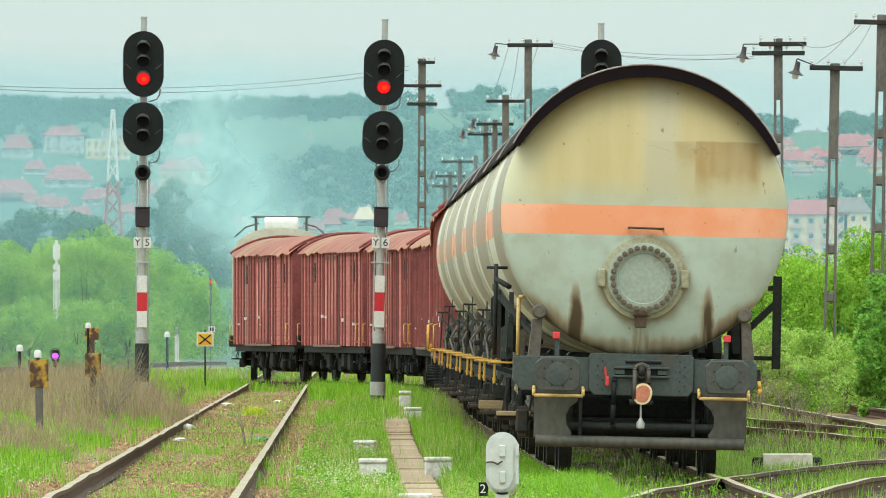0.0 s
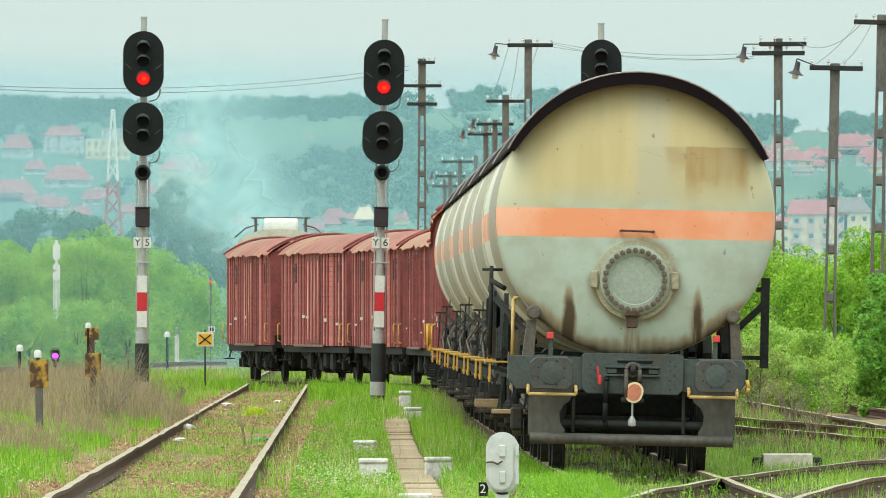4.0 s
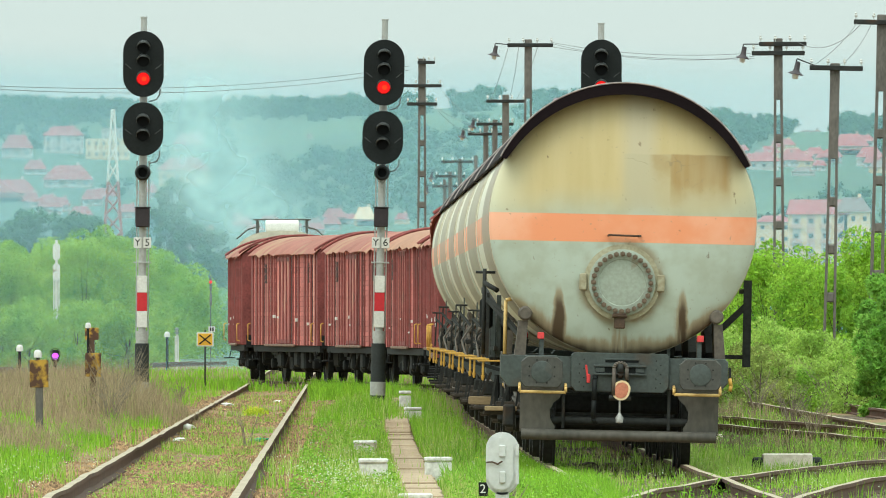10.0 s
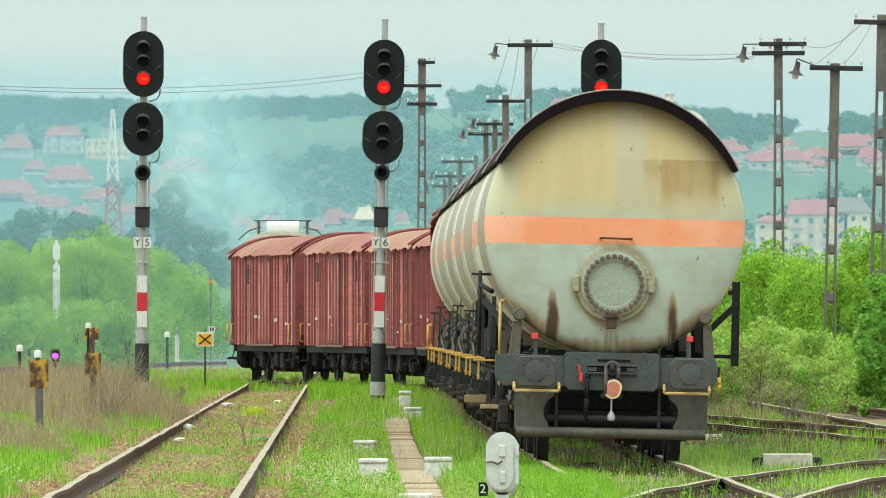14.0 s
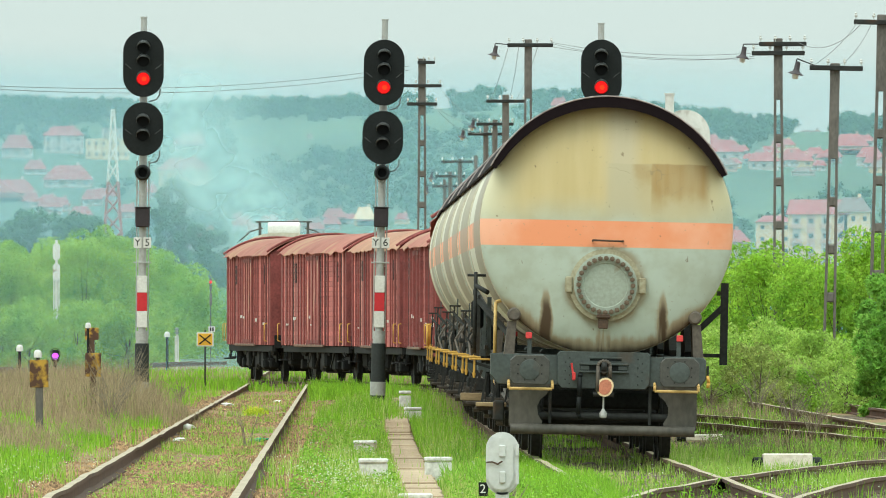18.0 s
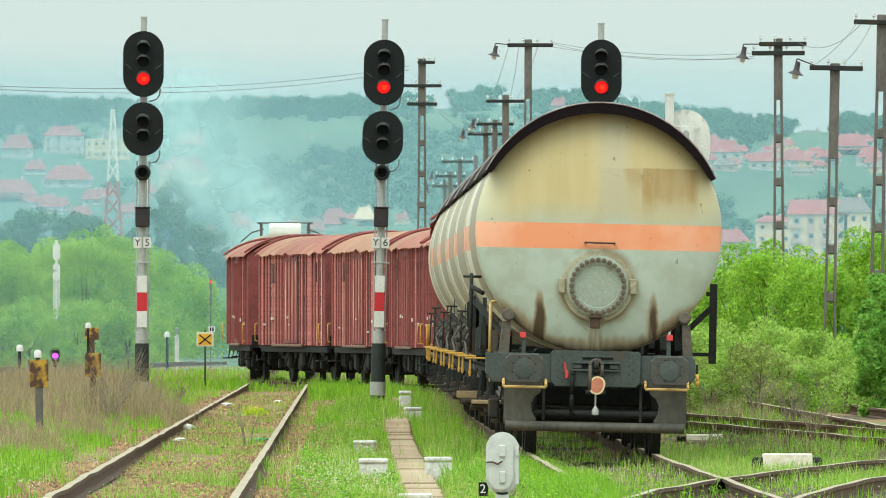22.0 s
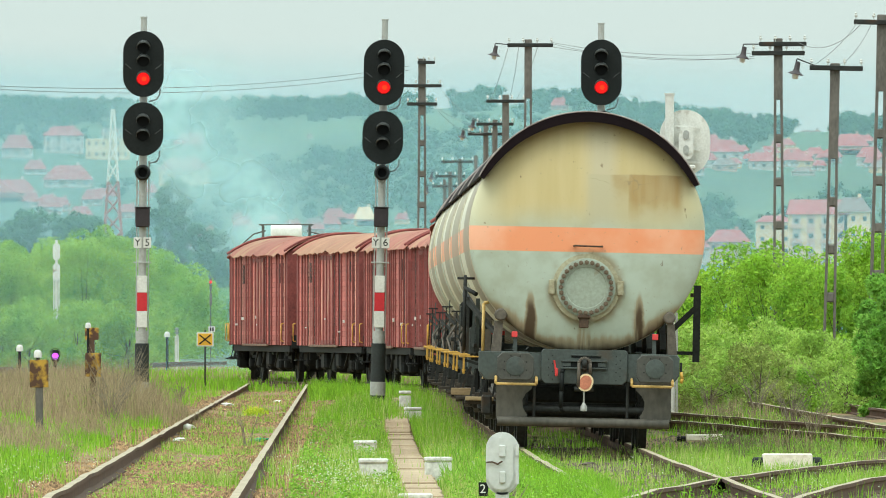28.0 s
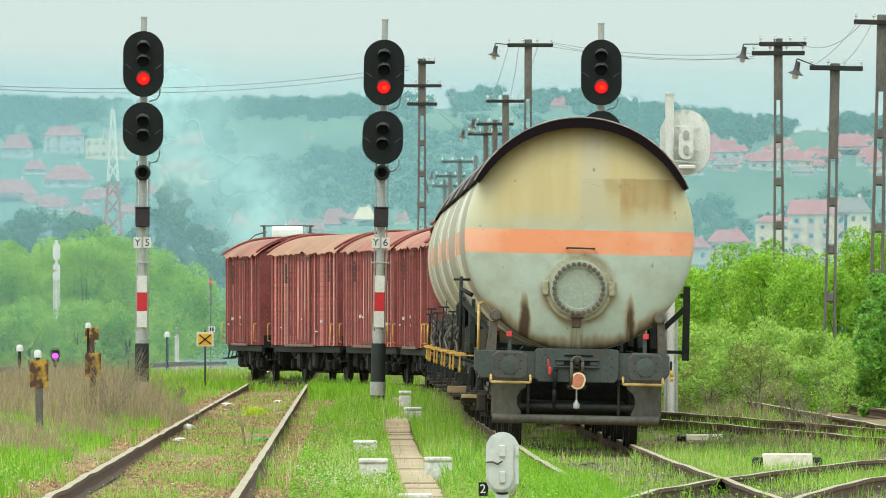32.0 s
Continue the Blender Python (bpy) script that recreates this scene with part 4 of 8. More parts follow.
def boxcar(kind):
    w = thing("boxcar", "oxide-red boarded boxcar with a rusty curved roof", "boxcar", group="boxcars of the train")
    half = BOX_LEN / 2 - 0.66
    W, Z0, Z1 = 1.37, 0.96, 3.34
    rnd = random.Random(kind)
    bm = B()
    box(bm, (0, 0, (Z0 + Z1) / 2), (2 * W - 0.1, 2 * half - 0.1, Z1 - Z0))
    part("lining", bm, M_POST, w)
    # boards of both sides: outer bays and the door bay
    nb = 19
    hb = (Z1 - Z0) / nb
    bm = B()
    box(bm, (0, 0, 0), (0.03, 2 * half - 0.06, hb - 0.009), 0.003)
    me = bpy.data.meshes.new("board")
    bm.to_mesh(me)
    bm.free()
    me.materials.append(M_BOARD)
    for s in (-1, 1):
        for i in range(nb):
            share("board", me, w, pose(s * (W - 0.035 + rnd.uniform(-0.003, 0.003)), 0, Z0 + hb * (i + 0.5)))
    # posts
    bm = B()
    box(bm, (0, 0, 0), (0.05, 0.12, Z1 - Z0 - 0.02), 0.006)
    post = bpy.data.meshes.new("post")
    bm.to_mesh(post)
    bm.free()
    post.materials.append(M_POST)
    # thin dark strips that paint narrow shadows between the posts
    bm = B()
    box(bm, (0, 0, 0), (0.012, 0.10, Z1 - Z0 - 0.1))
    shadow_slit = bpy.data.meshes.new("shadow_strip")
    bm.to_mesh(shadow_slit)
    bm.free()
    shadow_slit.materials.append(M_VENT_SHADOW)
    ys = [-6.0, -5.2, -4.62, -4.05, -2.9, -2.32, -1.75, 1.75, 2.32, 2.9, 4.05, 4.62, 5.2, 6.0]
    for s in (-1, 1):
        for y in ys:
            share("post", post, w, pose(s * (W - 0.012), y, (Z0 + Z1) / 2))
        for y in (-5.45, -3.9, -2.55, -1.45, 1.45, 2.62, 3.9, 5.45):
            share("shadow_strip", shadow_slit, w, pose(s * (W - 0.016), y + rnd.uniform(-0.1, 0.1), (Z0 + Z1) / 2 - 0.02))
        for y in (-half + 0.11, half - 0.11):
            bm = B()
            box(bm, (s * (W - 0.024), y, (Z0 + Z1) / 2), (0.045, 0.22, Z1 - Z0), 0.008)
            part("corner_panel", bm, M_POST, w)
        # sliding door with its own stiles and rail
        bm = B()
        box(bm, (s * (W - 0.016), 0, (Z0 + Z1) / 2 - 0.02), (0.03, 2.6, Z1 - Z0 - 0.14), 0.006)
        door = part("sliding_door", bm, M_BOARD, w)
        bm = B()
        for y in (-1.27, -0.64, 0.0, 0.64, 1.27):
            box(bm, (s * (W + 0.006), y, (Z0 + Z1) / 2 - 0.02), (0.04, 0.11, Z1 - Z0 - 0.16), 0.005)
        for z in (Z0 + 0.1, Z1 - 0.16):
            box(bm, (s * (W + 0.002), 0, z), (0.022, 2.6, 0.1), 0.004)
        part("door_frame", bm, M_POST, door)
        bm = B()
        box(bm, (s * (W + 0.03), 0.5, Z0 + 0.0), (0.06, 5.6, 0.06), 0.01)
        part("door_rail", bm, M_RAILBROWN, w, "dusty brown door rail")
        for y in (-4.62, 3.48):
            bm = B()
            box(bm, (s * (W - 0.018), y, Z1 - 0.52), (0.03, 0.34, 0.5), 0.006)
            fl = part("vent_flap", bm, M_VENT_SHADOW, w, "dark ventilation flap")
            bm = B()
            for z in (-0.16, 0, 0.16):
                box(bm, (s * (W + 0.002), y, Z1 - 0.52 + z), (0.015, 0.32, 0.03))
            part("louvre", bm, M_POST, fl)
        for y in (-half + 0.25, half - 0.25):
            bm = B()
            pipe(bm, [(s * (W + 0.05), y, Z0 + 0.1), (s * (W + 0.12), y, Z0 + 0.12), (s * (W + 0.12), y, Z0 + 0.55), (s * (W + 0.05), y, Z0 + 0.57)], 0.013, 8)
            part("handrail", bm, M_YELLOW, w, "yellow corner handrail")
        # sill, brake gear and axle guards
        bm = B()
        box(bm, (s * (W - 0.12), 0, 0.87), (0.1, 2 * half, 0.17), 0.01)
        part("side_sill", bm, M_UNDER, w)
        for y in (-4.0, 4.0):
            bm = B()
            box(bm, (s * 1.0, y, 0.72), (0.03, 0.85, 0.42), 0.005)
            box(bm, (s * 1.02, y, 0.48), (0.26, 0.24, 0.26), 0.04)
            part("axle_guard", bm, M_UNDER, w)
            bm = B()
            for i in range(5):
                box(bm, (s * 1.03, y, 0.70 + 0.022 * i), (0.11, 0.55 + 0.17 * i, 0.02))
            part("leaf_spring", bm, M_UNDER, w)
        for y in (-half + 0.6, half - 0.6):
            bm = B()
            box(bm, (s * (W - 0.02), y, 0.58), (0.28, 0.36, 0.035), 0.006)
            for d in (-0.15, 0.15):
                beam(bm, (s * (W - 0.02), y + d, 0.58), (s * (W - 0.12), y + d, 1.0), 0.03, 0.02)
            part("foot_step", bm, M_UNDER, w)
        for i in range(7):
            bm = B()
            y = -2.6 + 0.85 * i + rnd.uniform(-0.2, 0.2)
            box(bm, (s * rnd.uniform(0.75, 1.15), y, rnd.uniform(0.62, 0.9)), (0.18, rnd.uniform(0.2, 0.5), rnd.uniform(0.15, 0.4)), 0.02)
            part("brake_lever", bm, M_UNDER, w)
        bm = B()
        rod(bm, (s * 0.95, -3.2, 0.6), (s * 0.95, 3.2, 0.66), 0.03, 8)
        part("pull_rod", bm, M_UNDER, w)
        for y in (-4.75, -3.25, 3.25, 4.75):
            bm = B()
            box(bm, (s * 0.78, y, 0.52), (0.16, 0.12, 0.5), 0.02)
            part("brake_shoe", bm, M_UNDER, w)
        for y, dx, hh in ((-2.3, 0.42, 0.5), (-0.9, 0.5, 0.42), (0.6, 0.36, 0.52), (2.2, 0.44, 0.46)):
            bm = B()
            box(bm, (s * rnd.uniform(0.85, 1.0), y, 0.82 - hh / 2), (dx, 0.7, hh), 0.06)
            part("equipment_box", bm, M_UNDER, w)
            bm = B()
            beam(bm, (s * 1.15, y - 0.4, 0.8), (s * 1.15, y + 0.5, 0.4), 0.04, 0.04)
            part("brake_rod", bm, M_UNDER, w)
        for i in range(4):
            bm = B()
            box(bm, (s * (W + 0.002), rnd.uniform(-5.6, 5.6), Z0 + rnd.uniform(0.25, 0.75)), (0.045, rnd.uniform(0.1, 0.3), rnd.uniform(0.03, 0.09)))
            part("lettering", bm, M_WHITE, w, "faded white lettering")
    # ends
    for k in (-1, 1):
        bm = B()
        box(bm, (0, k * half, (Z0 + Z1) / 2), (2 * W - 0.02, 0.05, Z1 - Z0), 0.01)
        part("end_wall", bm, M_POST, w)
        for x in (-0.9, -0.3, 0.3, 0.9):
            bm = B()
            box(bm, (x, k * (half + 0.065), (Z0 + Z1) / 2), (0.1, 0.08, Z1 - Z0), 0.01)
            part("end_post", bm, M_POST, w)
        bm = B()
        pts = []
        for i in range(13):
            a = -1 + i / 6
            pts.append((a * W, Z1 + 0.415 * (1 - abs(a) ** 2.3)))
        f = [bm.verts.new((u, k * (half + 0.01), v)) for u, v in pts]
        g = [bm.verts.new((u, k * (half - 0.05), v)) for u, v in pts]
        bm.faces.new(f)
        bm.faces.new(g[::-1])
        bm.faces.new((f[0], g[0], g[-1], f[-1]))
        bmesh.ops.recalc_face_normals(bm, faces=bm.faces)
        part("gable", bm, M_POST, w)
        bm = B()
        box(bm, (0, k * (half - 0.02), 1.05), (2.5, 0.14, 0.34), 0.01)
        part("headstock", bm, M_UNDER, w)
        for s in (-1, 1):
            buffer(w, s * 0.875, k * BOX_LEN / 2, -k, False)
        coupling(w, k * half, -k)
    # roof of sheets, each with a sagging edge
    n_sheet = 3
    for j in range(n_sheet):
        y0 = -half - 0.08 + j * (2 * half + 0.16) / n_sheet
        y1 = y0 + (2 * half + 0.16) / n_sheet + 0.05
        bm = B()
        rows = []
        lift = 0.003 * (j % 2)
        for q in range(19):
            y = y0 + (y1 - y0) * q / 18
            row = []
            for i in range(21):
                a = -1 + i / 10
                sag = 0.032 * abs(a) ** 14 * (noise.noise((y * 1.1, a, kind * 3.1)) + 0.15 * noise.noise((y * 2.2, a, kind * 1.7)))
                z = Z1 + 0.02 + lift + 0.455 * (1 - abs(a) ** 2.3) + sag * 3 - 0.05 * abs(a) ** 10
                row.append(((a * (W + 0.085 + 0.02 * noise.noise((y, kind, a)))), y, z))
            rows.append(row)
        top = [[bm.verts.new(c) for c in r] for r in rows]
        low = [[bm.verts.new((c[0], c[1], c[2] - 0.015)) for c in r] for r in rows]
        for q in range(18):
            for i in range(20):
                bm.faces.new((top[q][i], top[q][i + 1], top[q + 1][i + 1], top[q + 1][i])).smooth = True
                bm.faces.new((low[q][i], low[q + 1][i], low[q + 1][i + 1], low[q][i + 1]))
            bm.faces.new((top[q][0], top[q + 1][0], low[q + 1][0], low[q][0]))
            bm.faces.new((top[q][20], low[q][20], low[q + 1][20], top[q + 1][20]))
        for i in range(20):
            bm.faces.new((top[0][i], low[0][i], low[0][i + 1], top[0][i + 1]))
            bm.faces.new((top[18][i], top[18][i + 1], low[18][i + 1], low[18][i]))
        part("roof_sheet", bm, M_ROOF if kind != 2 else M_ROOF_TAN, w)
    for y in (-half - 0.06, half + 0.06):
        bm = B()
        pts = []
        for i in range(21):
            a = -1 + i / 10
            pts.append((a * (W + 0.08), y, Z1 + 0.055 + 0.455 * (1 - abs(a) ** 2.3)))
        pipe(bm, pts, 0.03, 6)
        part("roof_rim", bm, M_POST, w)
    # added dark blocks that stop light and fill the gaps under the floor
    bm = B()
    box(bm, (0, 0, 0.74), (1.5, 2 * half - 0.3, 0.32), 0.02)
    part("underfloor_light_block", bm, M_UNDER, w)
    for y, dy, z0 in ((-5.6, 0.9, 0.42), (-4.0, 1.7, 0.30), (-2.1, 2.0, 0.30), (0.9, 2.4, 0.26), (2.7, 0.8, 0.34), (4.0, 1.7, 0.30), (5.6, 0.9, 0.42)):
        bm = B()
        box(bm, (0, y, (z0 + 0.8) / 2), (1.28 if abs(y) == 4.0 else 1.5 + 0.2 * rnd.random(), dy, 0.8 - z0), 0.05)
        part("underfloor_fill", bm, M_UNDER, w, "near-black filler block for the deep shade under the floor")
    for y in (-4.0, 4.0):
        wheelset(w, y, 0.5)
    return w


def locomotive():
    w = thing("locomotive", "cream diesel locomotive with a roof rack ahead of the boxcars", "locomotive")
    half = LOCO_LEN / 2 - 0.62
    bm = B()
    sec = [(-1.32, 1.2), (-1.32, 3.15)]
    for i in range(17):
        a = math.pi - math.pi * i / 16
        sec.append((1.32 * math.copysign(abs(math.cos(a)) ** 0.8, math.cos(a)), 3.15 + 0.93 * math.sin(a) ** 0.75))
    sec += [(1.32, 3.15), (1.32, 1.2)]
    sweep(bm, [(0, -half, 0), (0, 0, 0), (0, half, 0)], sec, closed=True)
    bmesh.ops.recalc_face_normals(bm, faces=bm.faces)
    part("body", bm, M_LOCO, w)
    bm = B()
    box(bm, (0, 0, 1.05), (2.8, 2 * half, 0.3), 0.02)
    part("underframe", bm, M_FRAME, w)
    bm = B()
    m = Matrix.Translation((0, -half + 2.2, 4.16)) @ Matrix.Rotation(radians(90), 4, "Y")
    lathe(bm, [(0, -0.46), (0.2, -0.46), (0.23, -0.43), (0.23, 0.43), (0.2, 0.46), (0, 0.46)], 20, m)
    part("roof_tank", bm, M_WHITE, w, "off-white round roof tank")
    rack = new("roof_rack")
    rack.parent = w
    for x in (-0.73, 0.73):
        bm = B()
        beam(bm, (x, -half + 1.2, 4.38), (x, -half + 3.2, 4.38), 0.035, 0.03)
        part("rack_rail", bm, M_RACK, rack)
    for y in (1.2, 1.9, 2.5, 3.2):
        bm = B()
        beam(bm, (-0.8, -half + y, 4.40), (0.8, -half + y, 4.40), 0.03, 0.025)
        part("rack_bar", bm, M_RACK, rack)
    for x in (-0.68, 0.68):
        for y in (1.3, 3.1):
            bm = B()
            rod(bm, (x, -half + y, 3.9), (x, -half + y, 4.38), 0.035, 10)
            part("rack_leg", bm, M_RACK, rack)
        bm = B()
        pipe(bm, [(math.copysign(1.25, x), -half + 1.5, 3.86), (math.copysign(0.95, x), -half + 1.5, 4.12), (math.copysign(0.6, x), -half + 1.5, 4.22)], 0.02, 8)
        part("roof_pipe", bm, M_RACK, w)
    bm = B()
    for s in (-1, 1):
        box(bm, (s * 0.72, -half - 0.012, 2.75), (0.95, 0.03, 0.72), 0.02)
    part("cab_window", bm, M_GLASS, w)
    bm = B()
    box(bm, (0, -half + 5.5, 4.08), (0.6, 0.9, 0.35), 0.06)
    part("exhaust_stack", bm, M_FRAME, w)
    for y in (-half + 2.6, half - 2.6):
        bogie(w, y)
    for s in (-1, 1):
        for k in (-1, 1):
            buffer(w, s * 0.875, k * LOCO_LEN / 2, -k, False)
    return w


def build_train():
    s = REAR
    PAINT.append(tank_paint(TANK_LEN / 2 - 0.50))
    tanks = [tank_wagon(k) for k in range(3)]
    t0 = tanks[0]
    for i in range(N_TANK):
        ob = tanks[i] if i < 3 else copy_thing(tanks[2 - i % 2], Matrix())
        CARS.append((ob, s, TANK_LEN, 4.0))
        s += TANK_LEN
    bm = B()
    yg = -TANK_LEN / 2 + 2.3
    rod(bm, (-1.50, yg, 1.2), (-1.50, yg, 2.16), 0.022, 8)
    rod(bm, (-1.60, yg, 2.12), (-1.38, yg, 2.12), 0.016, 8)
    rod(bm, (-1.50, yg, 2.0), (-1.36, yg - 0.2, 1.92), 0.03, 8)
    part("ladder_post", bm, M_FRAME, t0)
    bm = B()
    box(bm, (-1.47, yg + 0.25, 1.66), (0.15, 0.2, 0.34), 0.03)
    part("tool_bag", bm, M_BLACK, t0, "black box hung on the ladder post")
    for x, y, z, w, d, h in ((-1.30, -TANK_LEN / 2 + 1.42, 0.60, 0.36, 0.14, 0.05), (-1.52, -TANK_LEN / 2 + 2.6, 0.68, 0.26, 0.14, 0.09)):
        bm = B()
        box(bm, (x, y, z), (w, d, h), 0.008)
        st = part("foot_step", bm, M_WOOD, t0, "worn pale timber foot step")
        bm = B()
        beam(bm, (x, y + 0.04, z), (x + 0.12, y + 0.04, 1.0), 0.03, 0.03)
        part("step_hanger", bm, M_FRAME, st)
    plate = part("tail_disc", tail_disc(), [M_CREAM, M_TAIL], t0, "oval tail disc, brick-red with a cream rim")
    kinds = [boxcar(i) for i in range(3)]
    order = [0, 1, 0, 2, 1, 0, 2, 1, 0, 1]
    used = set()
    for i in range(N_BOX):
        k = order[i]
        ob = copy_thing(kinds[k], Matrix()) if k in used else kinds[k]
        used.add(k)
        CARS.append((ob, s, BOX_LEN, 4.0))
        s += BOX_LEN
    CARS.append((locomotive(), s, LOCO_LEN, 4.5))


M_EDGE_GLINT = mat("pale_edge_highlight", (0.42, 0.36, 0.34), 0.5, dark=(0.16, 0.12, 0.12), scale=2.5, grain=20)
M_RING = mat("ring_steel", (0.58, 0.55, 0.45), 0.55, dark=(0.40, 0.36, 0.27), scale=2, grain=14)
M_RINGDIRT = mat("rust_stained_cream", (0.41, 0.39, 0.275), 0.7, dark=(0.25, 0.215, 0.13), scale=5, grain=25)
M_COVER = mat("cover_paint", (0.35, 0.41, 0.345), 0.75, dark=(0.27, 0.30, 0.245), scale=4, grain=25, stain=(0.22, 0.15, 0.08), stain_scale=5.0, stain_cut=0.62)
M_BOLT = mat("worn_bolt_iron", (0.19, 0.135, 0.09), 0.6, dark=(0.085, 0.055, 0.035), scale=8, grain=40)
M_RUST = mat("rusted_iron", (0.105, 0.062, 0.036), 0.8, dark=(0.05, 0.03, 0.02), scale=8, grain=40)
M_APRON = mat("oily_brown_steel", (0.105, 0.096, 0.078), 0.6, dark=(0.052, 0.048, 0.039), scale=3, grain=18, stretch=(1, 1, 0.5))
M_SADDLE = mat("dusty_grey_steel_and_glints", (0.15, 0.125, 0.10), 0.7, dark=(0.07, 0.058, 0.047), scale=3, grain=20)
M_YELLOWPALE = mat("sun_bleached_yellow", (0.80, 0.57, 0.22), 0.5, dark=(0.62, 0.40, 0.13), scale=6, grain=30)
M_WOOD = mat("worn_timber", (0.42, 0.31, 0.17), 0.85, dark=(0.25, 0.18, 0.10), scale=5, grain=30, stretch=(0.4, 1, 1))
M_WOODDARK = mat("oily_timber", (0.07, 0.057, 0.043), 0.85, dark=(0.032, 0.027, 0.021), scale=5, grain=30)
M_MARK = mat("marker_red", (0.75, 0.06, 0.06), 0.5, dark=(0.6, 0.045, 0.045), scale=8, grain=40)
M_CREAM = mat("cream_paint", (0.85, 0.68, 0.42), 0.5, scale=8, amount=0.15)
M_TAIL = mat("brick_red_reflector", (0.62, 0.22, 0.13), 0.5, dark=(0.45, 0.15, 0.09), scale=20, grain=60)
M_RAILBROWN = mat("dusty_brown_steel", (0.25, 0.155, 0.105), 0.8, dark=(0.13, 0.08, 0.06), scale=3, grain=18)
# dark paint of the vent flaps, also the painted shadows beside the posts
M_VENT_SHADOW = mat("vent_and_shadow_dark", (0.06, 0.025, 0.022), 0.8, dark=(0.04, 0.02, 0.02), scale=4, grain=20)
M_ROOF_TAN = mat("tan_rust_roof_sheet", (0.41, 0.22, 0.13), 0.75, dark=(0.28, 0.12, 0.075), scale=1.6, grain=14, rand=0.1, stain=(0.40, 0.12, 0.085), stain_scale=0.6, stain_cut=0.6)
M_BUFFER = mat("greasy_buffer_steel", (0.075, 0.075, 0.066), 0.5, dark=(0.04, 0.04, 0.036), scale=5, grain=25)
M_RACK = mat("roof_rack_steel", (0.10, 0.10, 0.09), 0.6, scale=4, grain=20)
M_GLASS = mat("dark_window_glass", (0.02, 0.024, 0.026), 0.08, scale=1, grain=5, bump=0)


build_train()


# ---- signals ----
PX = 23000.0


def at(px, d):
    """Sideways metres at the distance d for a direction given in parts of the view."""
    return (px - 784) / PX * d


def up(py, d):
    """Height at the distance d for a direction given in parts of the view."""
    return EYE + (599 - py) / PX * d


def text_on(s, size, m, parent, material, name="lettering"):
    cu = bpy.data.curves.new(name, "FONT")
    cu.body, cu.size, cu.align_x, cu.align_y, cu.extrude = s, size, "CENTER", "CENTER", 0.001
    tmp = bpy.data.objects.new(name, cu)
    scene.collection.objects.link(tmp)
    bpy.context.view_layer.update()
    me = bpy.data.meshes.new_from_object(tmp.evaluated_get(bpy.context.evaluated_depsgraph_get()))
    bpy.data.objects.remove(tmp)
    me.materials.clear()
    me.materials.append(material)
    ob = new(name, me)
    ob.parent, ob.matrix_basis = parent, m
    return ob


M_HOOD = mat("dull_hood_enamel", (0.075, 0.082, 0.082), 0.4, scale=6, grain=30)
M_LAMPCORE = glow("lit_lens_core", (1.0, 0.055, 0.012), 1.0)
FRONT = Matrix.Rotation(radians(90), 4, "X")
M_LENS = mat("dark_glass_lens", (0.006, 0.007, 0.008), 0.4, scale=3, grain=10, bump=0, spec=0.1)
M_MASTLOW = mat("tarred_mast_foot", (0.02, 0.026, 0.025), 0.6, dark=(0.01, 0.013, 0.013), scale=4, grain=25)
M_BOXBLACK = mat("dark_purple_black_paint", (0.028, 0.018, 0.022), 0.6, scale=5, grain=30)
M_WIRE = mat("dark_wire", (0.22, 0.24, 0.24), 0.7, scale=5, grain=30, bump=0)


def hooded_lamp(parent, x, z, y, r, lit):
    """A signal lamp: lens, bezel and a hood over its upper half."""
    lamp = new("lamp")
    lamp.parent = parent
    bm = B()
    disc(bm, (x, z), r * (0.9 if not lit else 1.18), y - 0.012, y + 0.01, 24)
    part("lens", bm, M_LAMPRIM if lit else M_LENS, lamp, "glowing red lens" if lit else "unlit dark lens")
    if lit:
        bm = B()
        disc(bm, (x, z - 0.006), r * 0.98, y - 0.017, y - 0.0125, 24)
        part("lit_disc", bm, M_LAMP, lamp, "bright red middle of the lens")
        bm = B()
        disc(bm, (x + 0.014, z - 0.012), r * 0.42, y - 0.024, y - 0.0175, 7)
        part("filament_glow", bm, M_LAMPCORE, lamp, "brighter core of the lens")
    bm = B()
    n = 16
    rows = []
    for i in range(n + 1):
        a = radians(-8) + radians(196) * i / n
        d = 0.20 * (0.35 + 0.65 * max(math.sin(a), 0))
        if lit:
            d *= 0.4
        q = []
        out = r * (1.12 + 0.16 * max(math.sin(a), 0))
        for rr, yy in ((r * 1.06, y), (r * 1.06, y - d), (out, y - d), (out, y)):
            q.append(bm.verts.new((x + rr * math.cos(a), yy, z + rr * math.sin(a) - (0.03 * (y - yy) / 0.2))))
        rows.append(q)
    for p, q in zip(rows, rows[1:]):
        for i in range(3):
            bm.faces.new((p[i], p[i + 1], q[i + 1], q[i]))
    bmesh.ops.recalc_face_normals(bm, faces=bm.faces)
    part("hood", bm, M_HOOD, lamp)
    return lamp


def signal_head(parent, name, zc, w, h, lamps):
    bm = B()
    oval(bm, 0, zc, w, h, -0.19, -0.15, 20)
    head = part(name, bm, M_BLACK, parent, "black oval backing board")
    bm = B()
    oval(bm, 0, zc, w * 0.46, h * 0.62, -0.15, 0.12, 12)
    part("lamp_case", bm, M_BLACK, head)
    for dz, lit in lamps:
        hooded_lamp(head, 0, zc + dz, -0.195, 0.10, lit)
    for s in (-1, 1):
        bm = B()
        beam(bm, (s * 0.2, -0.2, zc - 0.08), (s * 0.3, -0.2, zc + 0.0), 0.012, 0.012)
        part("stay", bm, M_HOOD, head)
    return head


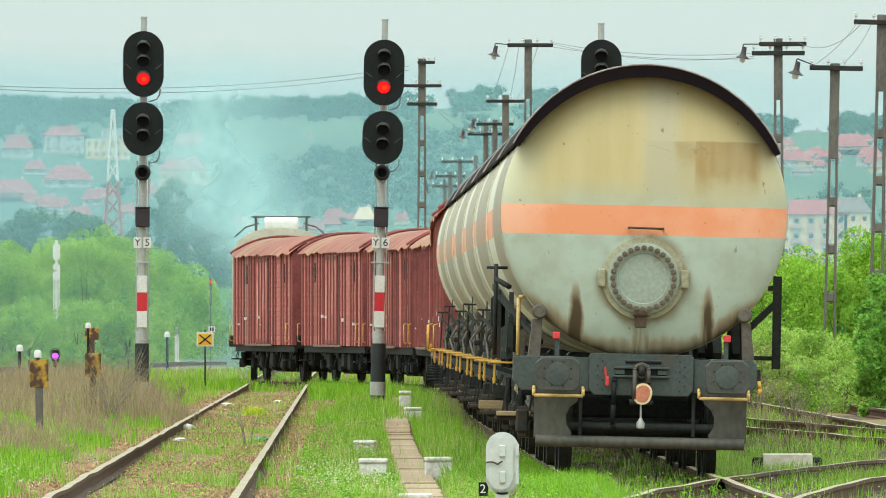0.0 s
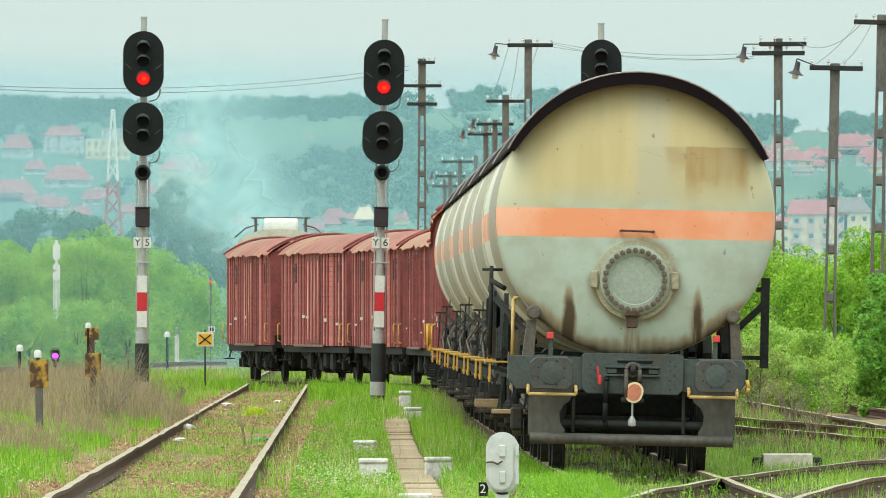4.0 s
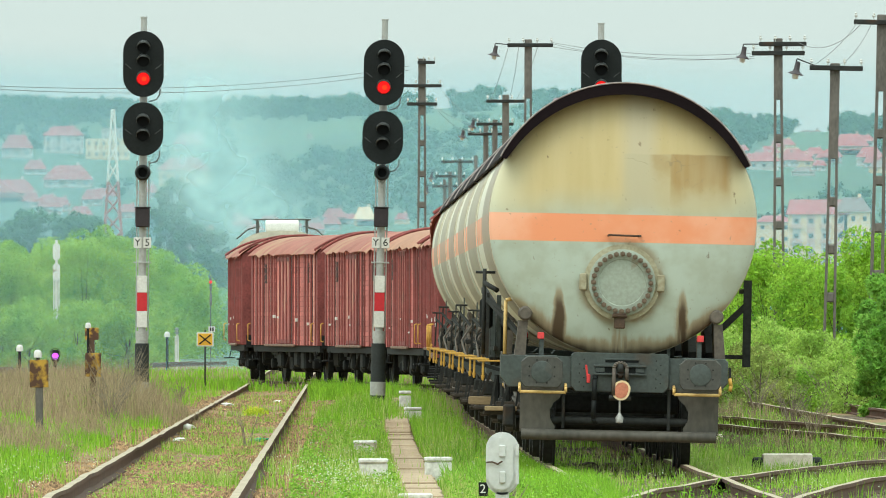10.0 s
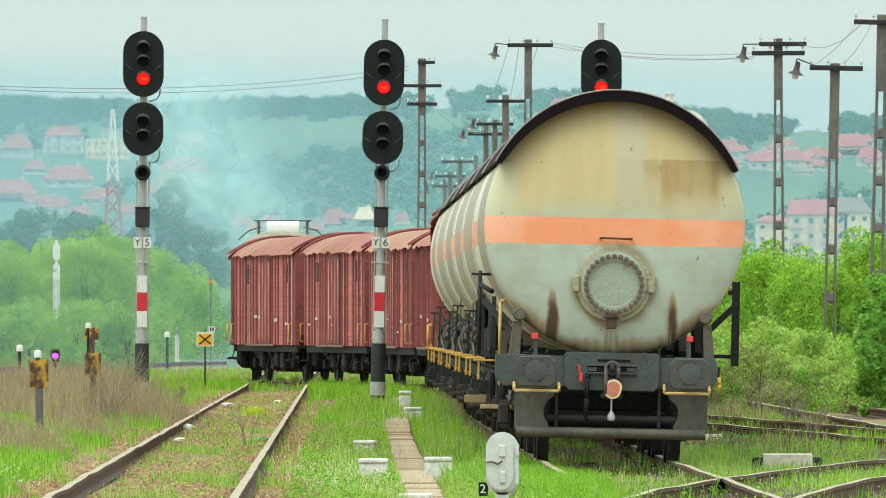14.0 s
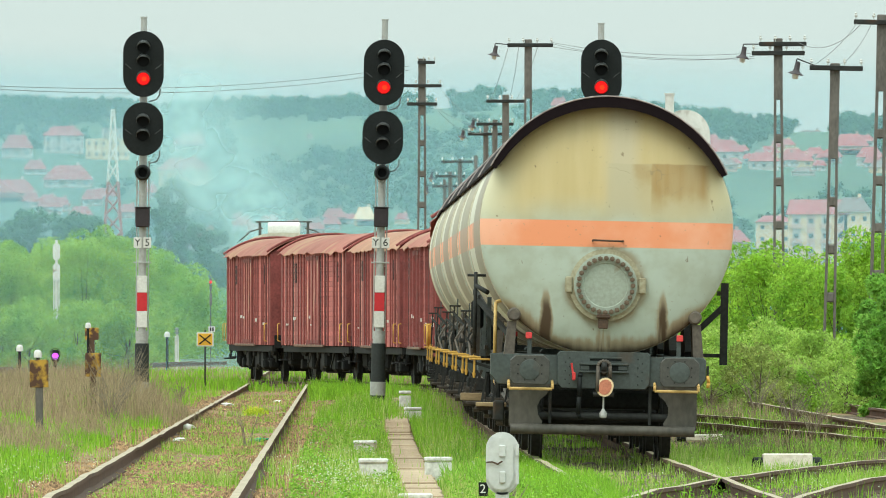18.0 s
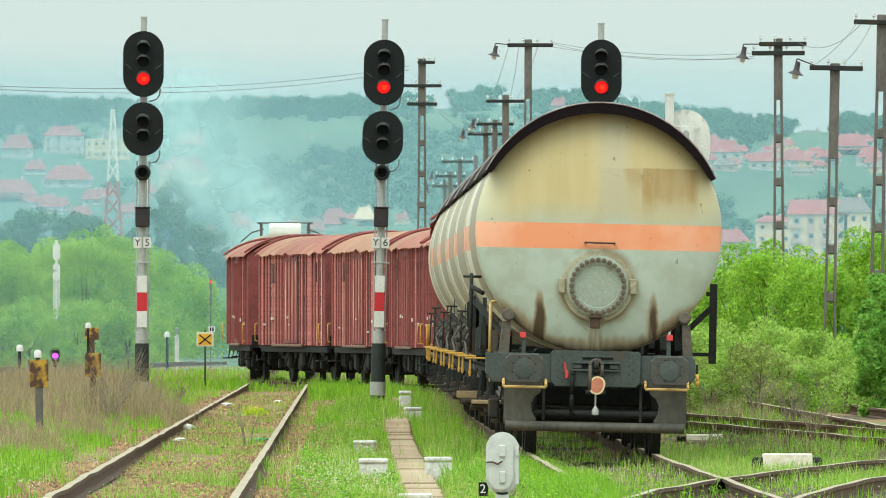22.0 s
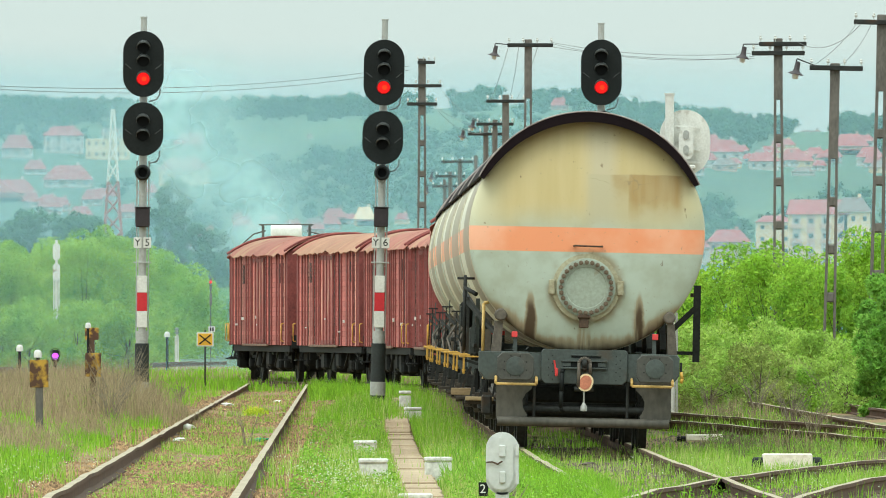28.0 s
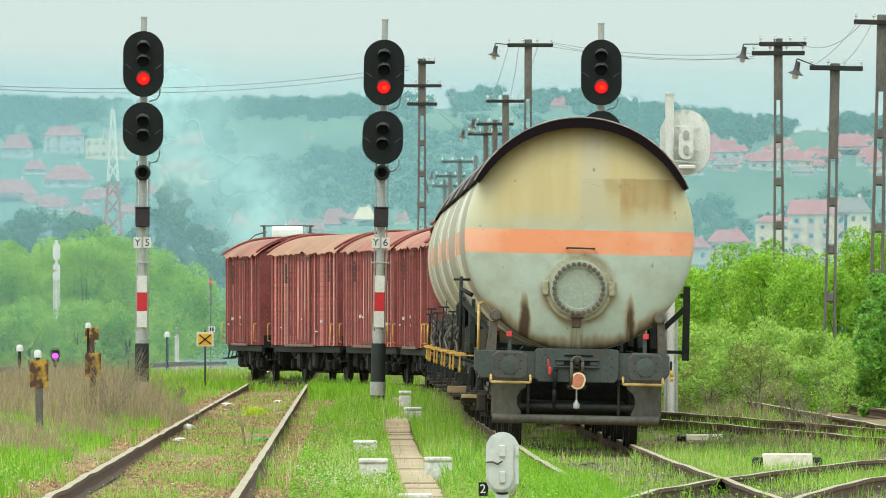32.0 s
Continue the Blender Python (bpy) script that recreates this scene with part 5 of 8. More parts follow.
def main_signal(number, px, d, top_px, lean, drop):
    x = at(px, d)
    gz = ground_z(x, d)
    top = up(top_px, d) - gz
    sg = thing("light_signal", "tall railway light signal showing red, two black oval heads", "signal", group="main signals", m=pose(x, d, gz, 0, lean, 0))

    def h(py):
        return up(py, d) - gz

    bm = B()
    rod(bm, (0, 0, h(690)), (0, 0, h(150)), 0.066, 18)
    rod(bm, (0, 0, h(152)), (0, 0, top), 0.052, 18)
    rod(bm, (0, 0, top), (0, 0, top + 0.02), 0.062, 18)
    mast = part("mast", bm, M_MAST, sg, "weathered grey steel mast")
    bm = B()
    for s in (-1, 1):
        beam(bm, (s * 0.098, 0.03, h(600)), (s * 0.098, 0.03, h(285)), 0.022, 0.02)
    z = h(600)
    while z < h(290):
        beam(bm, (-0.098, 0.03, z), (0.098, 0.03, z), 0.014, 0.014)
        z += 0.3
    part("mast_ladder", bm, M_MAST, sg)
    bm = B()
    rod(bm, (0, 0, h(665)), (0, 0, h(608)), 0.12, 18)
    rod(bm, (0, 0, -0.05), (0, 0, h(660)), 0.125, 18)
    part("mast_foot", bm, M_MASTLOW, sg, "black painted mast foot")
    bm = B()
    rod(bm, (0, 0, h(700)), (0, 0, h(676)), 0.13, 18)
    part("foot_band", bm, M_MAST, sg, "grey band on the mast foot")
    for a, b, m in ((580, 551, M_WHITE), (551, 518, M_RED), (518, 488, M_WHITE)):
        bm = B()
        box(bm, (0, -0.085, (h(a) + h(b)) / 2), (0.165, 0.012, h(b) - h(a) - 0.004), 0.004)
        part("stripe_plate", bm, m, sg, "red enamel stripe plate" if m is M_RED else "white enamel stripe plate")
    bm = B()
    rod(bm, (0, 0, h(610)), (0, 0, h(586)), 0.1, 16)
    part("joint_sleeve", bm, M_MAST, sg)
    signal_head(sg, "upper_head", h(114 + drop), 0.672, 1.09, ((0.27, False), (0.045, False), (-0.235, True)))
    signal_head(sg, "lower_head", h(229 + drop), 0.672, 0.885, ((0.13, False), (-0.11, False)))
    bm = B()
    m = Matrix.Translation((0, -0.10, h(306))) @ FRONT
    lathe(bm, [(0.0, 0.06), (0.075, 0.06), (0.08, 0.20), (0.10, 0.205), (0.13, 0.16), (0.13, 0.0), (0, 0.0)], 24, m)
    rl = part("route_lamp", bm, M_BLACK, sg, "small round black lamp")
    bm = B()
    disc(bm, (0, h(306)), 0.07, -0.17, -0.16, 16)
    part("lens", bm, M_LENS, rl)
    for s in (-1, 1):
        bm = B()
        beam(bm, (s * 0.02, -0.05, h(326)), (s * 0.07, -0.09, h(316)), 0.02, 0.02)
        part("lamp_bracket", bm, M_MAST, sg)
    bm = B()
    box(bm, (0, -0.1, h(385)), (0.24, 0.16, 0.32), 0.015)
    box(bm, (0, -0.1, h(385) + 0.165), (0.27, 0.2, 0.02), 0.005)
    part("relay_box", bm, M_BOXBLACK, sg, "dark relay box on the mast")
    for s, ch in ((-1, "Y"), (1, number)):
        bm = B()
        box(bm, (s * 0.08, -0.1, h(430)), (0.13, 0.012, 0.175), 0.004)
        pl = part("letter_plate", bm, M_WHITE, sg, "white plate with a black letter")
        text_on(ch, 0.17, Matrix.Translation((s * 0.08, -0.108, h(430))) @ FRONT, pl, M_BLACK)
    for zz, dz in ((h(170 + drop), 0.0), (h(280 + drop), 0.0)):
        bm = B()
        pipe(bm, [(0.28, -0.14, zz + 0.12), (0.27, -0.14, zz + 0.02), (0.22, -0.12, zz - 0.06), (0.1, -0.05, zz - 0.09)], 0.011, 6)
        part("cable", bm, M_WIRE, sg)
    bm = B()
    box(bm, (0, -0.05, h(465)), (0.3, 0.05, 0.025), 0.005)
    part("clamp", bm, M_MAST, sg)
    return sg


for number, px, top, lean, drop in (("5", 250.5, 32, 0.35, 0), ("6", 668, 36, 1.15, 15), ("7", 1064, 43, 0.0, 15)):
    main_signal(number, px, 215, top, lean, drop)


def rear_signal():
    """A signal seen from behind: white mast, white oval board and lamp case."""
    d = 222
    x = at(1187, d)
    gz = ground_z(x, d)
    sg = thing("light_signal", "white painted railway signal seen from its back", "signal", m=pose(x, d, gz))
    bm = B()
    rod(bm, (0, 0, -0.05), (-0.02, 0, up(168, d) - gz), 0.075, 18)
    part("mast", bm, M_WHITE, sg, "white painted mast")
    bm = B()
    rod(bm, (-0.02, 0, up(168, d) - gz), (-0.02, 0, up(165, d) - gz), 0.092, 18)
    part("mast_cap", bm, M_WHITE, sg)
    bm = B()
    oval(bm, 0.245, up(252, d) - gz, 0.86, 1.12, 0.16, 0.2, 20)
    hd = part("backing_board", bm, M_WHITE, sg, "white oval backing board")
    bm = B()
    oval(bm, 0.26, up(256, d) - gz, 0.25, 0.52, -0.12, 0.16, 10)
    part("lamp_case", bm, M_WHITE, hd)
    bm = B()
    for s in (-0.06, 0.1):
        oval(bm, 0.26, up(256, d) - gz + s * 1.6, 0.10, 0.16, -0.14, -0.12, 8)
    part("case_latch", bm, M_MAST, hd)
    for py in (222, 262, 284):
        bm = B()
        beam(bm, (0, 0, up(py, d) - gz), (0.5, 0.12, up(py + 4, d) - gz), 0.03, 0.03)
        part("arm", bm, M_WHITE, sg)
    bm = B()
    box(bm, (0.27, 0, up(296, d) - gz), (0.3, 0.2, 0.08), 0.02)
    part("bracket_box", bm, M_WHITE, sg)
    bm = B()
    beam(bm, (-0.1, -0.05, 0), (-0.1, -0.05, 1.9), 0.04, 0.04)
    beam(bm, (0.1, -0.05, 0), (0.1, -0.05, 1.9), 0.04, 0.04)
    part("mast_ladder", bm, M_MAST, sg)


rear_signal()


# ---- telegraph poles and wires ----
M_INSUL = mat("grimy_porcelain", (0.58, 0.60, 0.58), 0.2, scale=6, amount=0.1)
M_LAMPSHADE = mat("dark_enamel_shade", (0.05, 0.035, 0.04), 0.5, scale=5, grain=30)
M_LAMPGLASS = mat("milky_lamp_glass", (0.62, 0.60, 0.55), 0.3, scale=5, amount=0.1)


def sweep_leg(bm, x0, z0, x1, z1, w, d):
    """One upright leg that leans in x."""
    v = [bm.verts.new((x + sx * w / 2, sy * d / 2, z)) for x, z in ((x0, z0), (x1, z1)) for sx, sy in ((-1, -1), (1, -1), (1, 1), (-1, 1))]
    bm.faces.new(v[3::-1])
    bm.faces.new(v[4:])
    for i in range(4):
        j = (i + 1) % 4
        bm.faces.new((v[i], v[j], v[4 + j], v[4 + i]))


def pole(px, d, top_py, foot_px=None, slot_from=1.9, width=0.27, arms=((0.22, 0.66, 0),), lamp=None, label="brown concrete ladder pole with a dark crossarm", slots=True):
    x = at(px, d)
    gz = ground_z(x, d)
    h = up(top_py, d) - gz
    lean = 0.0 if foot_px is None else math.degrees(math.atan2(at(px, d) - at(foot_px, d), h))
    fx = x if foot_px is None else at(foot_px, d)
    p = thing("telegraph_pole", label, "telegraph pole", group="telegraph poles", m=pose(fx, d, gz, 0, lean, 0))
    bm = B()
    width *= 0.74
    z0 = h - slot_from
    if slots:
        wb = width * 1.45

        def half_w(z):
            return (wb + (width * 0.86 - wb) * z / h) / 2

        legw = width * 0.27
        for s in (-1, 1):
            sweep_leg(bm, s * (half_w(-0.3) - legw / 2), -0.3, s * (half_w(z0) - legw / 2), z0 + 0.02, legw, 0.2)
        box(bm, (0, 0, (z0 + h) / 2), (2 * half_w(z0), 0.2, h - z0), 0.015)
        z = z0 - 0.85
        while z > 0.3:
            box(bm, (0, 0, z), (2 * half_w(z) - legw, 0.18, 0.20), 0.03)
            z -= 0.95
    else:
        rod(bm, (0, 0, -0.3), (0, 0, h), width * 0.55, 12, width * 0.42)
    part("shaft", bm, M_CONCRETE, p)
    for dz, hw, off in arms:
        bm = B()
        box(bm, (off, -0.14, h - dz), (2 * hw, 0.09, 0.1), 0.012)
        arm = part("crossarm", bm, M_FRAME, p)
        for i in range(4):
            u = off + hw * (-0.93 + 0.62 * i)
            bm = B()
            rod(bm, (u, -0.14, h - dz + 0.04), (u, -0.14, h - dz + 0.15), 0.012, 6)
            lathe(bm, [(0.015, 0.10), (0.036, 0.11), (0.038, 0.135), (0.022, 0.15), (0.028, 0.175), (0.012, 0.19), (0, 0.19)], 10, Matrix.Translation((u, -0.14, h - dz)))
            part("insulator", bm, M_INSUL, arm, "small porcelain insulator")
    if lamp:
        u, dz = lamp
        lm = new("pole_lamp")
        lm.parent = p
        bm = B()
        lathe(bm, [(0.02, 0.24), (0.05, 0.23), (0.06, 0.07), (0.075, 0.04), (0.15, -0.01), (0.155, -0.025), (0.14, -0.02), (0.0, 0.015)], 20, Matrix.Translation((u, -0.14, h - dz)) @ Matrix.Rotation(radians(10), 4, "Y"))
        part("shade", bm, M_LAMPSHADE, lm, "dark bell-shaped lamp shade")
        bm = B()
        lathe(bm, [(0.0, -0.12), (0.045, -0.115), (0.06, -0.09), (0.065, -0.02), (0, -0.015)], 14, Matrix.Translation((u, -0.14, h - dz)) @ Matrix.Rotation(radians(10), 4, "Y"))
        part("globe", bm, M_LAMPGLASS, lm)
        bm = B()
        a0 = arms[0]
        pipe(bm, [(a0[2] + math.copysign(a0[1], u) * 0.6, -0.14, h - a0[0]), (u * 0.97, -0.14, h - dz + 0.29), (u, -0.14, h - dz + 0.22)], 0.013, 6)
        part("lamp_arm", bm, M_FRAME, lm)
    return Vector((x, d - 0.14, gz + h))


def wire(a, b, sag, r=0.008):
    a, b = Vector(a), Vector(b)
    bm = B()
    pts = []
    for i in range(25):
        t = i / 24
        p = a.lerp(b, t)
        p.z -= sag * 4 * t * (1 - t)
        pts.append(p)
    sweep(bm, pts, [(r * math.cos(k * 1.2566), r * math.sin(k * 1.2566)) for k in range(5)], closed=True)
    ob = part("overhead_wire", bm, M_WIRE, None)
    tagged(ob, "thin dark overhead line wire", "wire", "overhead wires")


def sky_wire(px0, py0, d0, px1, py1, d1, sag, r=0.008):
    wire((at(px0, d0), d0, up(py0, d0)), (at(px1, d1), d1, up(py1, d1)), sag, r)


def poles():
    pole(1377, 285, 68, 1379, 1.35, 0.27, ((0.13, 0.52, 0.1), (0.33, 0.58, 0.0)), (-0.78, 0.42))
    pole(1478, 258, 112, 1465, 1.9, 0.25, ((0.1, 0.53, 0.02),), (-0.78, 0.22))
    pole(1562, 262, 26, 1547, 1.55, 0.3, ((0.16, 0.58, 0.0),))
    pole(935, 330, 70, 933, 1.5, 0.27, ((0.15, 0.58, 0.05),), (-0.86, 0.4))
    pole(747, 400, 104, 746, 1.75, 0.33, ((0.12, 0.27, 0.13), (0.84, 0.6, 0.0), (1.4, 0.47, 0.0)))
    pole(895, 400, 168, 894, 3.0, 0.27, ((0.2, 0.6, 0.0),))
    pole(876, 430, 212, 875, 3.0, 0.27, ((0.15, 0.62, 0.0),), (-0.75, 0.25), slots=False, label="brown pole with a dark crossarm and insulators")
    pole(860, 440, 222, 859, 3.0, 0.27, ((0.3, 0.62, 0.0),), (-0.8, 0.4), slots=False, label="brown pole with a dark crossarm and insulators")
    pole(842, 520, 276, 842, 3.0, 0.25, (), slots=False, label="bare brown pole between the line poles")
    pole(814, 500, 282, 813, 3.0, 0.28, ((0.1, 0.62, -0.1),), slots=False, label="brown pole with a dark crossarm and insulators")
    pole(797, 540, 304, 796, 3.0, 0.28, ((0.2, 0.62, 0.0),), (-0.8, 0.3), slots=False, label="brown pole with a dark crossarm and insulators")
    pole(787, 570, 318, 787, 3.0, 0.26, ((0.3, 0.55, 0.0),), (-0.8, 0.55), slots=False, label="brown pole with a dark crossarm and insulators")
    # line wires
    sky_wire(-60, 150, 300, 725, 117, 400, 0.32)
    sky_wire(-60, 155, 300, 725, 124, 400, 0.36)
    for k, (dy0, dy1, sg) in enumerate(((0, 18, 0.16), (2, 24, 0.22), (8, 28, 0.12))):
        sky_wire(975, 75 + dy0, 330, 1335, 76 + dy1, 285, sg, 0.006)
    sky_wire(900, 82, 330, 868, 178, 400, 0.1, 0.006)
    sky_wire(918, 82, 330, 900, 178, 400, 0.2, 0.006)
    sky_wire(952, 82, 330, 912, 178, 400, 0.15, 0.006)
    sky_wire(730, 150, 400, 850, 222, 440, 0.3, 0.006)
    sky_wire(765, 183, 400, 866, 232, 430, 0.4, 0.006)
    sky_wire(778, 155, 400, 870, 215, 430, 0.3, 0.006)
    sky_wire(1520, 37, 262, 1437, 117, 258, 0.1, 0.006)
    sky_wire(1545, 37, 262, 1475, 118, 258, 0.2, 0.006)
    sky_wire(1412, 75, 285, 1530, 36, 262, 0.3, 0.006)


poles()


# ---- plants ----
def soup(name, verts, tris_per, material, label, category, kind="stuff", parent=None, smooth=False):
    """A mesh of many small triangles from an array of shape (n, k, 3), k corners each a fan."""
    n, k, _ = verts.shape
    me = bpy.data.meshes.new(name)
    me.vertices.add(n * k)
    me.vertices.foreach_set("co", verts.reshape(-1).astype(np.float32))
    if k == 5:
        # a bent blade: a four-cornered foot and a three-cornered tip
        loops = (np.arange(n)[:, None] * 5 + np.array([0, 1, 2, 4, 4, 2, 3])).reshape(-1)
        starts = (np.arange(n)[:, None] * 7 + np.array([0, 4])).reshape(-1)
    else:
        loops, starts = np.arange(n * k), np.arange(0, n * k, k)
    me.loops.add(len(loops))
    me.loops.foreach_set("vertex_index", loops.astype(np.int32))
    me.polygons.add(len(starts))
    me.polygons.foreach_set("loop_start", starts.astype(np.int32))
    me.update()
    me.validate()
    me.materials.append(material)
    ob = new(name, me)
    if parent:
        ob.parent = parent
    if label:
        tagged(ob, label, category, kind=kind)
    return ob


RNG = np.random.default_rng(5)


def ground_many(x, y):
    rz = 0.25 * np.clip((y - 150) / 174, 0.0, 1.7)
    lz = 0.13 + 0.12 * np.clip((y - 103) / 215, -0.5, 1.5)

    def sm(a, b, v):
        t = np.clip((v - a) / (b - a), 0, 1)
        return t * t * (3 - 2 * t)

    z = rz - 0.17 + (lz - rz) * sm(0.3, -1.6, x) + 0.35 * sm(7, 14, x) - 0.25 * sm(420, 700, y)
    r = np.zeros_like(z)
    for cx, a, y0, y1, y2, y3 in RIDGES:
        u = np.maximum(np.abs(x - cx(y)) - 1.2, 0) / 0.5
        r = np.maximum(r, a * np.exp(-u * u) * sm(y0, y1, y) * sm(y3, y2, y))
    z = z + r
    for cx, cy, sx, sy, a in MOUNDS:
        z = z + a * np.exp(-((x - cx) / sx) ** 2 - ((y - cy) / sy) ** 2)
    return z


def off_rails(x, y):
    """True away from the two tracks at the right."""
    return ~(((np.abs(x - cross_x(y)) < 1.05) & (y < 218)) | (np.abs(x - bank_x(y)) < 1.05))


def blades(x, y, height, width, lean=0.35):
    """Bent grass blades, five corners each, turned at random."""
    n = len(x)
    z = ground_many(x, y) - 0.03
    a = RNG.uniform(0, 2 * np.pi, n)
    dx, dy = np.cos(a) * width / 2, np.sin(a) * width / 2
    b = RNG.uniform(0, 2 * np.pi, n)
    l = RNG.uniform(0.05, lean, n) * height
    lx, ly = np.cos(b) * l, np.sin(b) * l
    v = np.zeros((n, 5, 3))
    v[:, 0] = np.stack([x - dx, y - dy, z], 1)
    v[:, 1] = np.stack([x + dx, y + dy, z], 1)
    v[:, 2] = np.stack([x + dx * 0.8 + lx * 0.35, y + dy * 0.8 + ly * 0.35, z + height * 0.6], 1)
    v[:, 3] = np.stack([x + lx, y + ly, z + height], 1)
    v[:, 4] = np.stack([x - dx * 0.8 + lx * 0.35, y - dy * 0.8 + ly * 0.35, z + height * 0.6], 1)
    return v


def patchy(x, y, scale, seed):
    """Smooth patchiness between 0 and 1."""
    r = np.random.default_rng(seed)
    out = np.zeros_like(x)
    for i in range(5):
        k = r.uniform(0.6, 1.8) / scale
        a = r.uniform(0, np.pi)
        out += np.sin((x * np.cos(a) + 0.22 * y * np.sin(a)) * k * 6.28 + r.uniform(0, 6.28))
    return np.clip(0.5 + out / 5, 0, 1)


def left_many(y):
    return -2.42 - 0.0078 * (y - 103)


def train_many(y):
    return np.interp(y, TY, TX)


TY = np.arange(90, 470, 1.0)
TX = np.array([train_x(float(v)) for v in TY])


def leaf_mat(name, base, dark, rand=0.3, through=0.35, scale=0.9, grain=7):
    """Thin leaves and blades: some light comes through them."""
    m = mat(name, base, 0.75, dark=dark, scale=scale, grain=grain, bump=0, rand=rand, spec=0.2)
    n, l = m.node_tree.nodes, m.node_tree.links
    b = n["Principled BSDF"]
    col = b.inputs["Base Color"].links[0].from_socket
    tr = n.new("ShaderNodeBsdfTranslucent")
    l.new(col, tr.inputs[0])
    mx = n.new("ShaderNodeMixShader")
    mx.inputs[0].default_value = through
    l.new(b.outputs[0], mx.inputs[1])
    l.new(tr.outputs[0], mx.inputs[2])
    l.new(mx.outputs[0], n["Material Output"].inputs[0])
    return m


M_GRASS = leaf_mat("fresh_grass", (0.34, 0.60, 0.05), (0.14, 0.36, 0.028), through=0.45)
M_GRASS_PALE = leaf_mat("pale_seeding_grass", (0.55, 0.62, 0.22), (0.36, 0.46, 0.12), through=0.45)
M_GRASS_DRY = leaf_mat("dead_grass", (0.47, 0.385, 0.24), (0.27, 0.21, 0.13), 0.35)
M_FLOWER = mat("white_blossom", (0.62, 0.68, 0.50), 0.7, scale=3, amount=0.1, bump=0)
M_FLOWER_Y = mat("yellow_blossom", (0.75, 0.70, 0.05), 0.7, scale=3, amount=0.1, bump=0)
M_LEAF_R = leaf_mat("bush_leaves", (0.42, 0.66, 0.08), (0.13, 0.32, 0.04), 0.3, 0.5, 0.8, 2.0)
M_LEAF_P = leaf_mat("pale_bush_leaves", (0.52, 0.70, 0.17), (0.24, 0.42, 0.08), 0.3, 0.45, 0.7, 2.2)
M_LEAF_O = leaf_mat("olive_bush_leaves", (0.42, 0.50, 0.14), (0.20, 0.28, 0.075), 0.3, 0.35, 0.7, 2.2)
M_LEAF_D = leaf_mat("dark_bush_leaves", (0.29, 0.55, 0.09), (0.12, 0.30, 0.05), 0.4, 0.45)
# clump-sized dark blotches paint shaded pockets into the crowns
M_LEAF_L = leaf_mat("young_tree_leaves", (0.43, 0.63, 0.13), (0.13, 0.33, 0.06), 0.22, 0.45, 0.42, 1.3)
M_TWIG = mat("dry_twigs", (0.30, 0.26, 0.19), 0.9, dark=(0.15, 0.125, 0.09), scale=5, grain=20, bump=0)


def scatter(n, x0, x1, y0, y1, near=True):
    """Random places between two distances, thicker towards the near edge, as wide as the view there."""
    u = RNG.uniform(0, 1, n)
    y = 1 / (1 / y0 + (1 / y1 - 1 / y0) * u) if near else RNG.uniform(y0, y1, n)
    x = RNG.uniform(x0, x1, n)
    return x, y


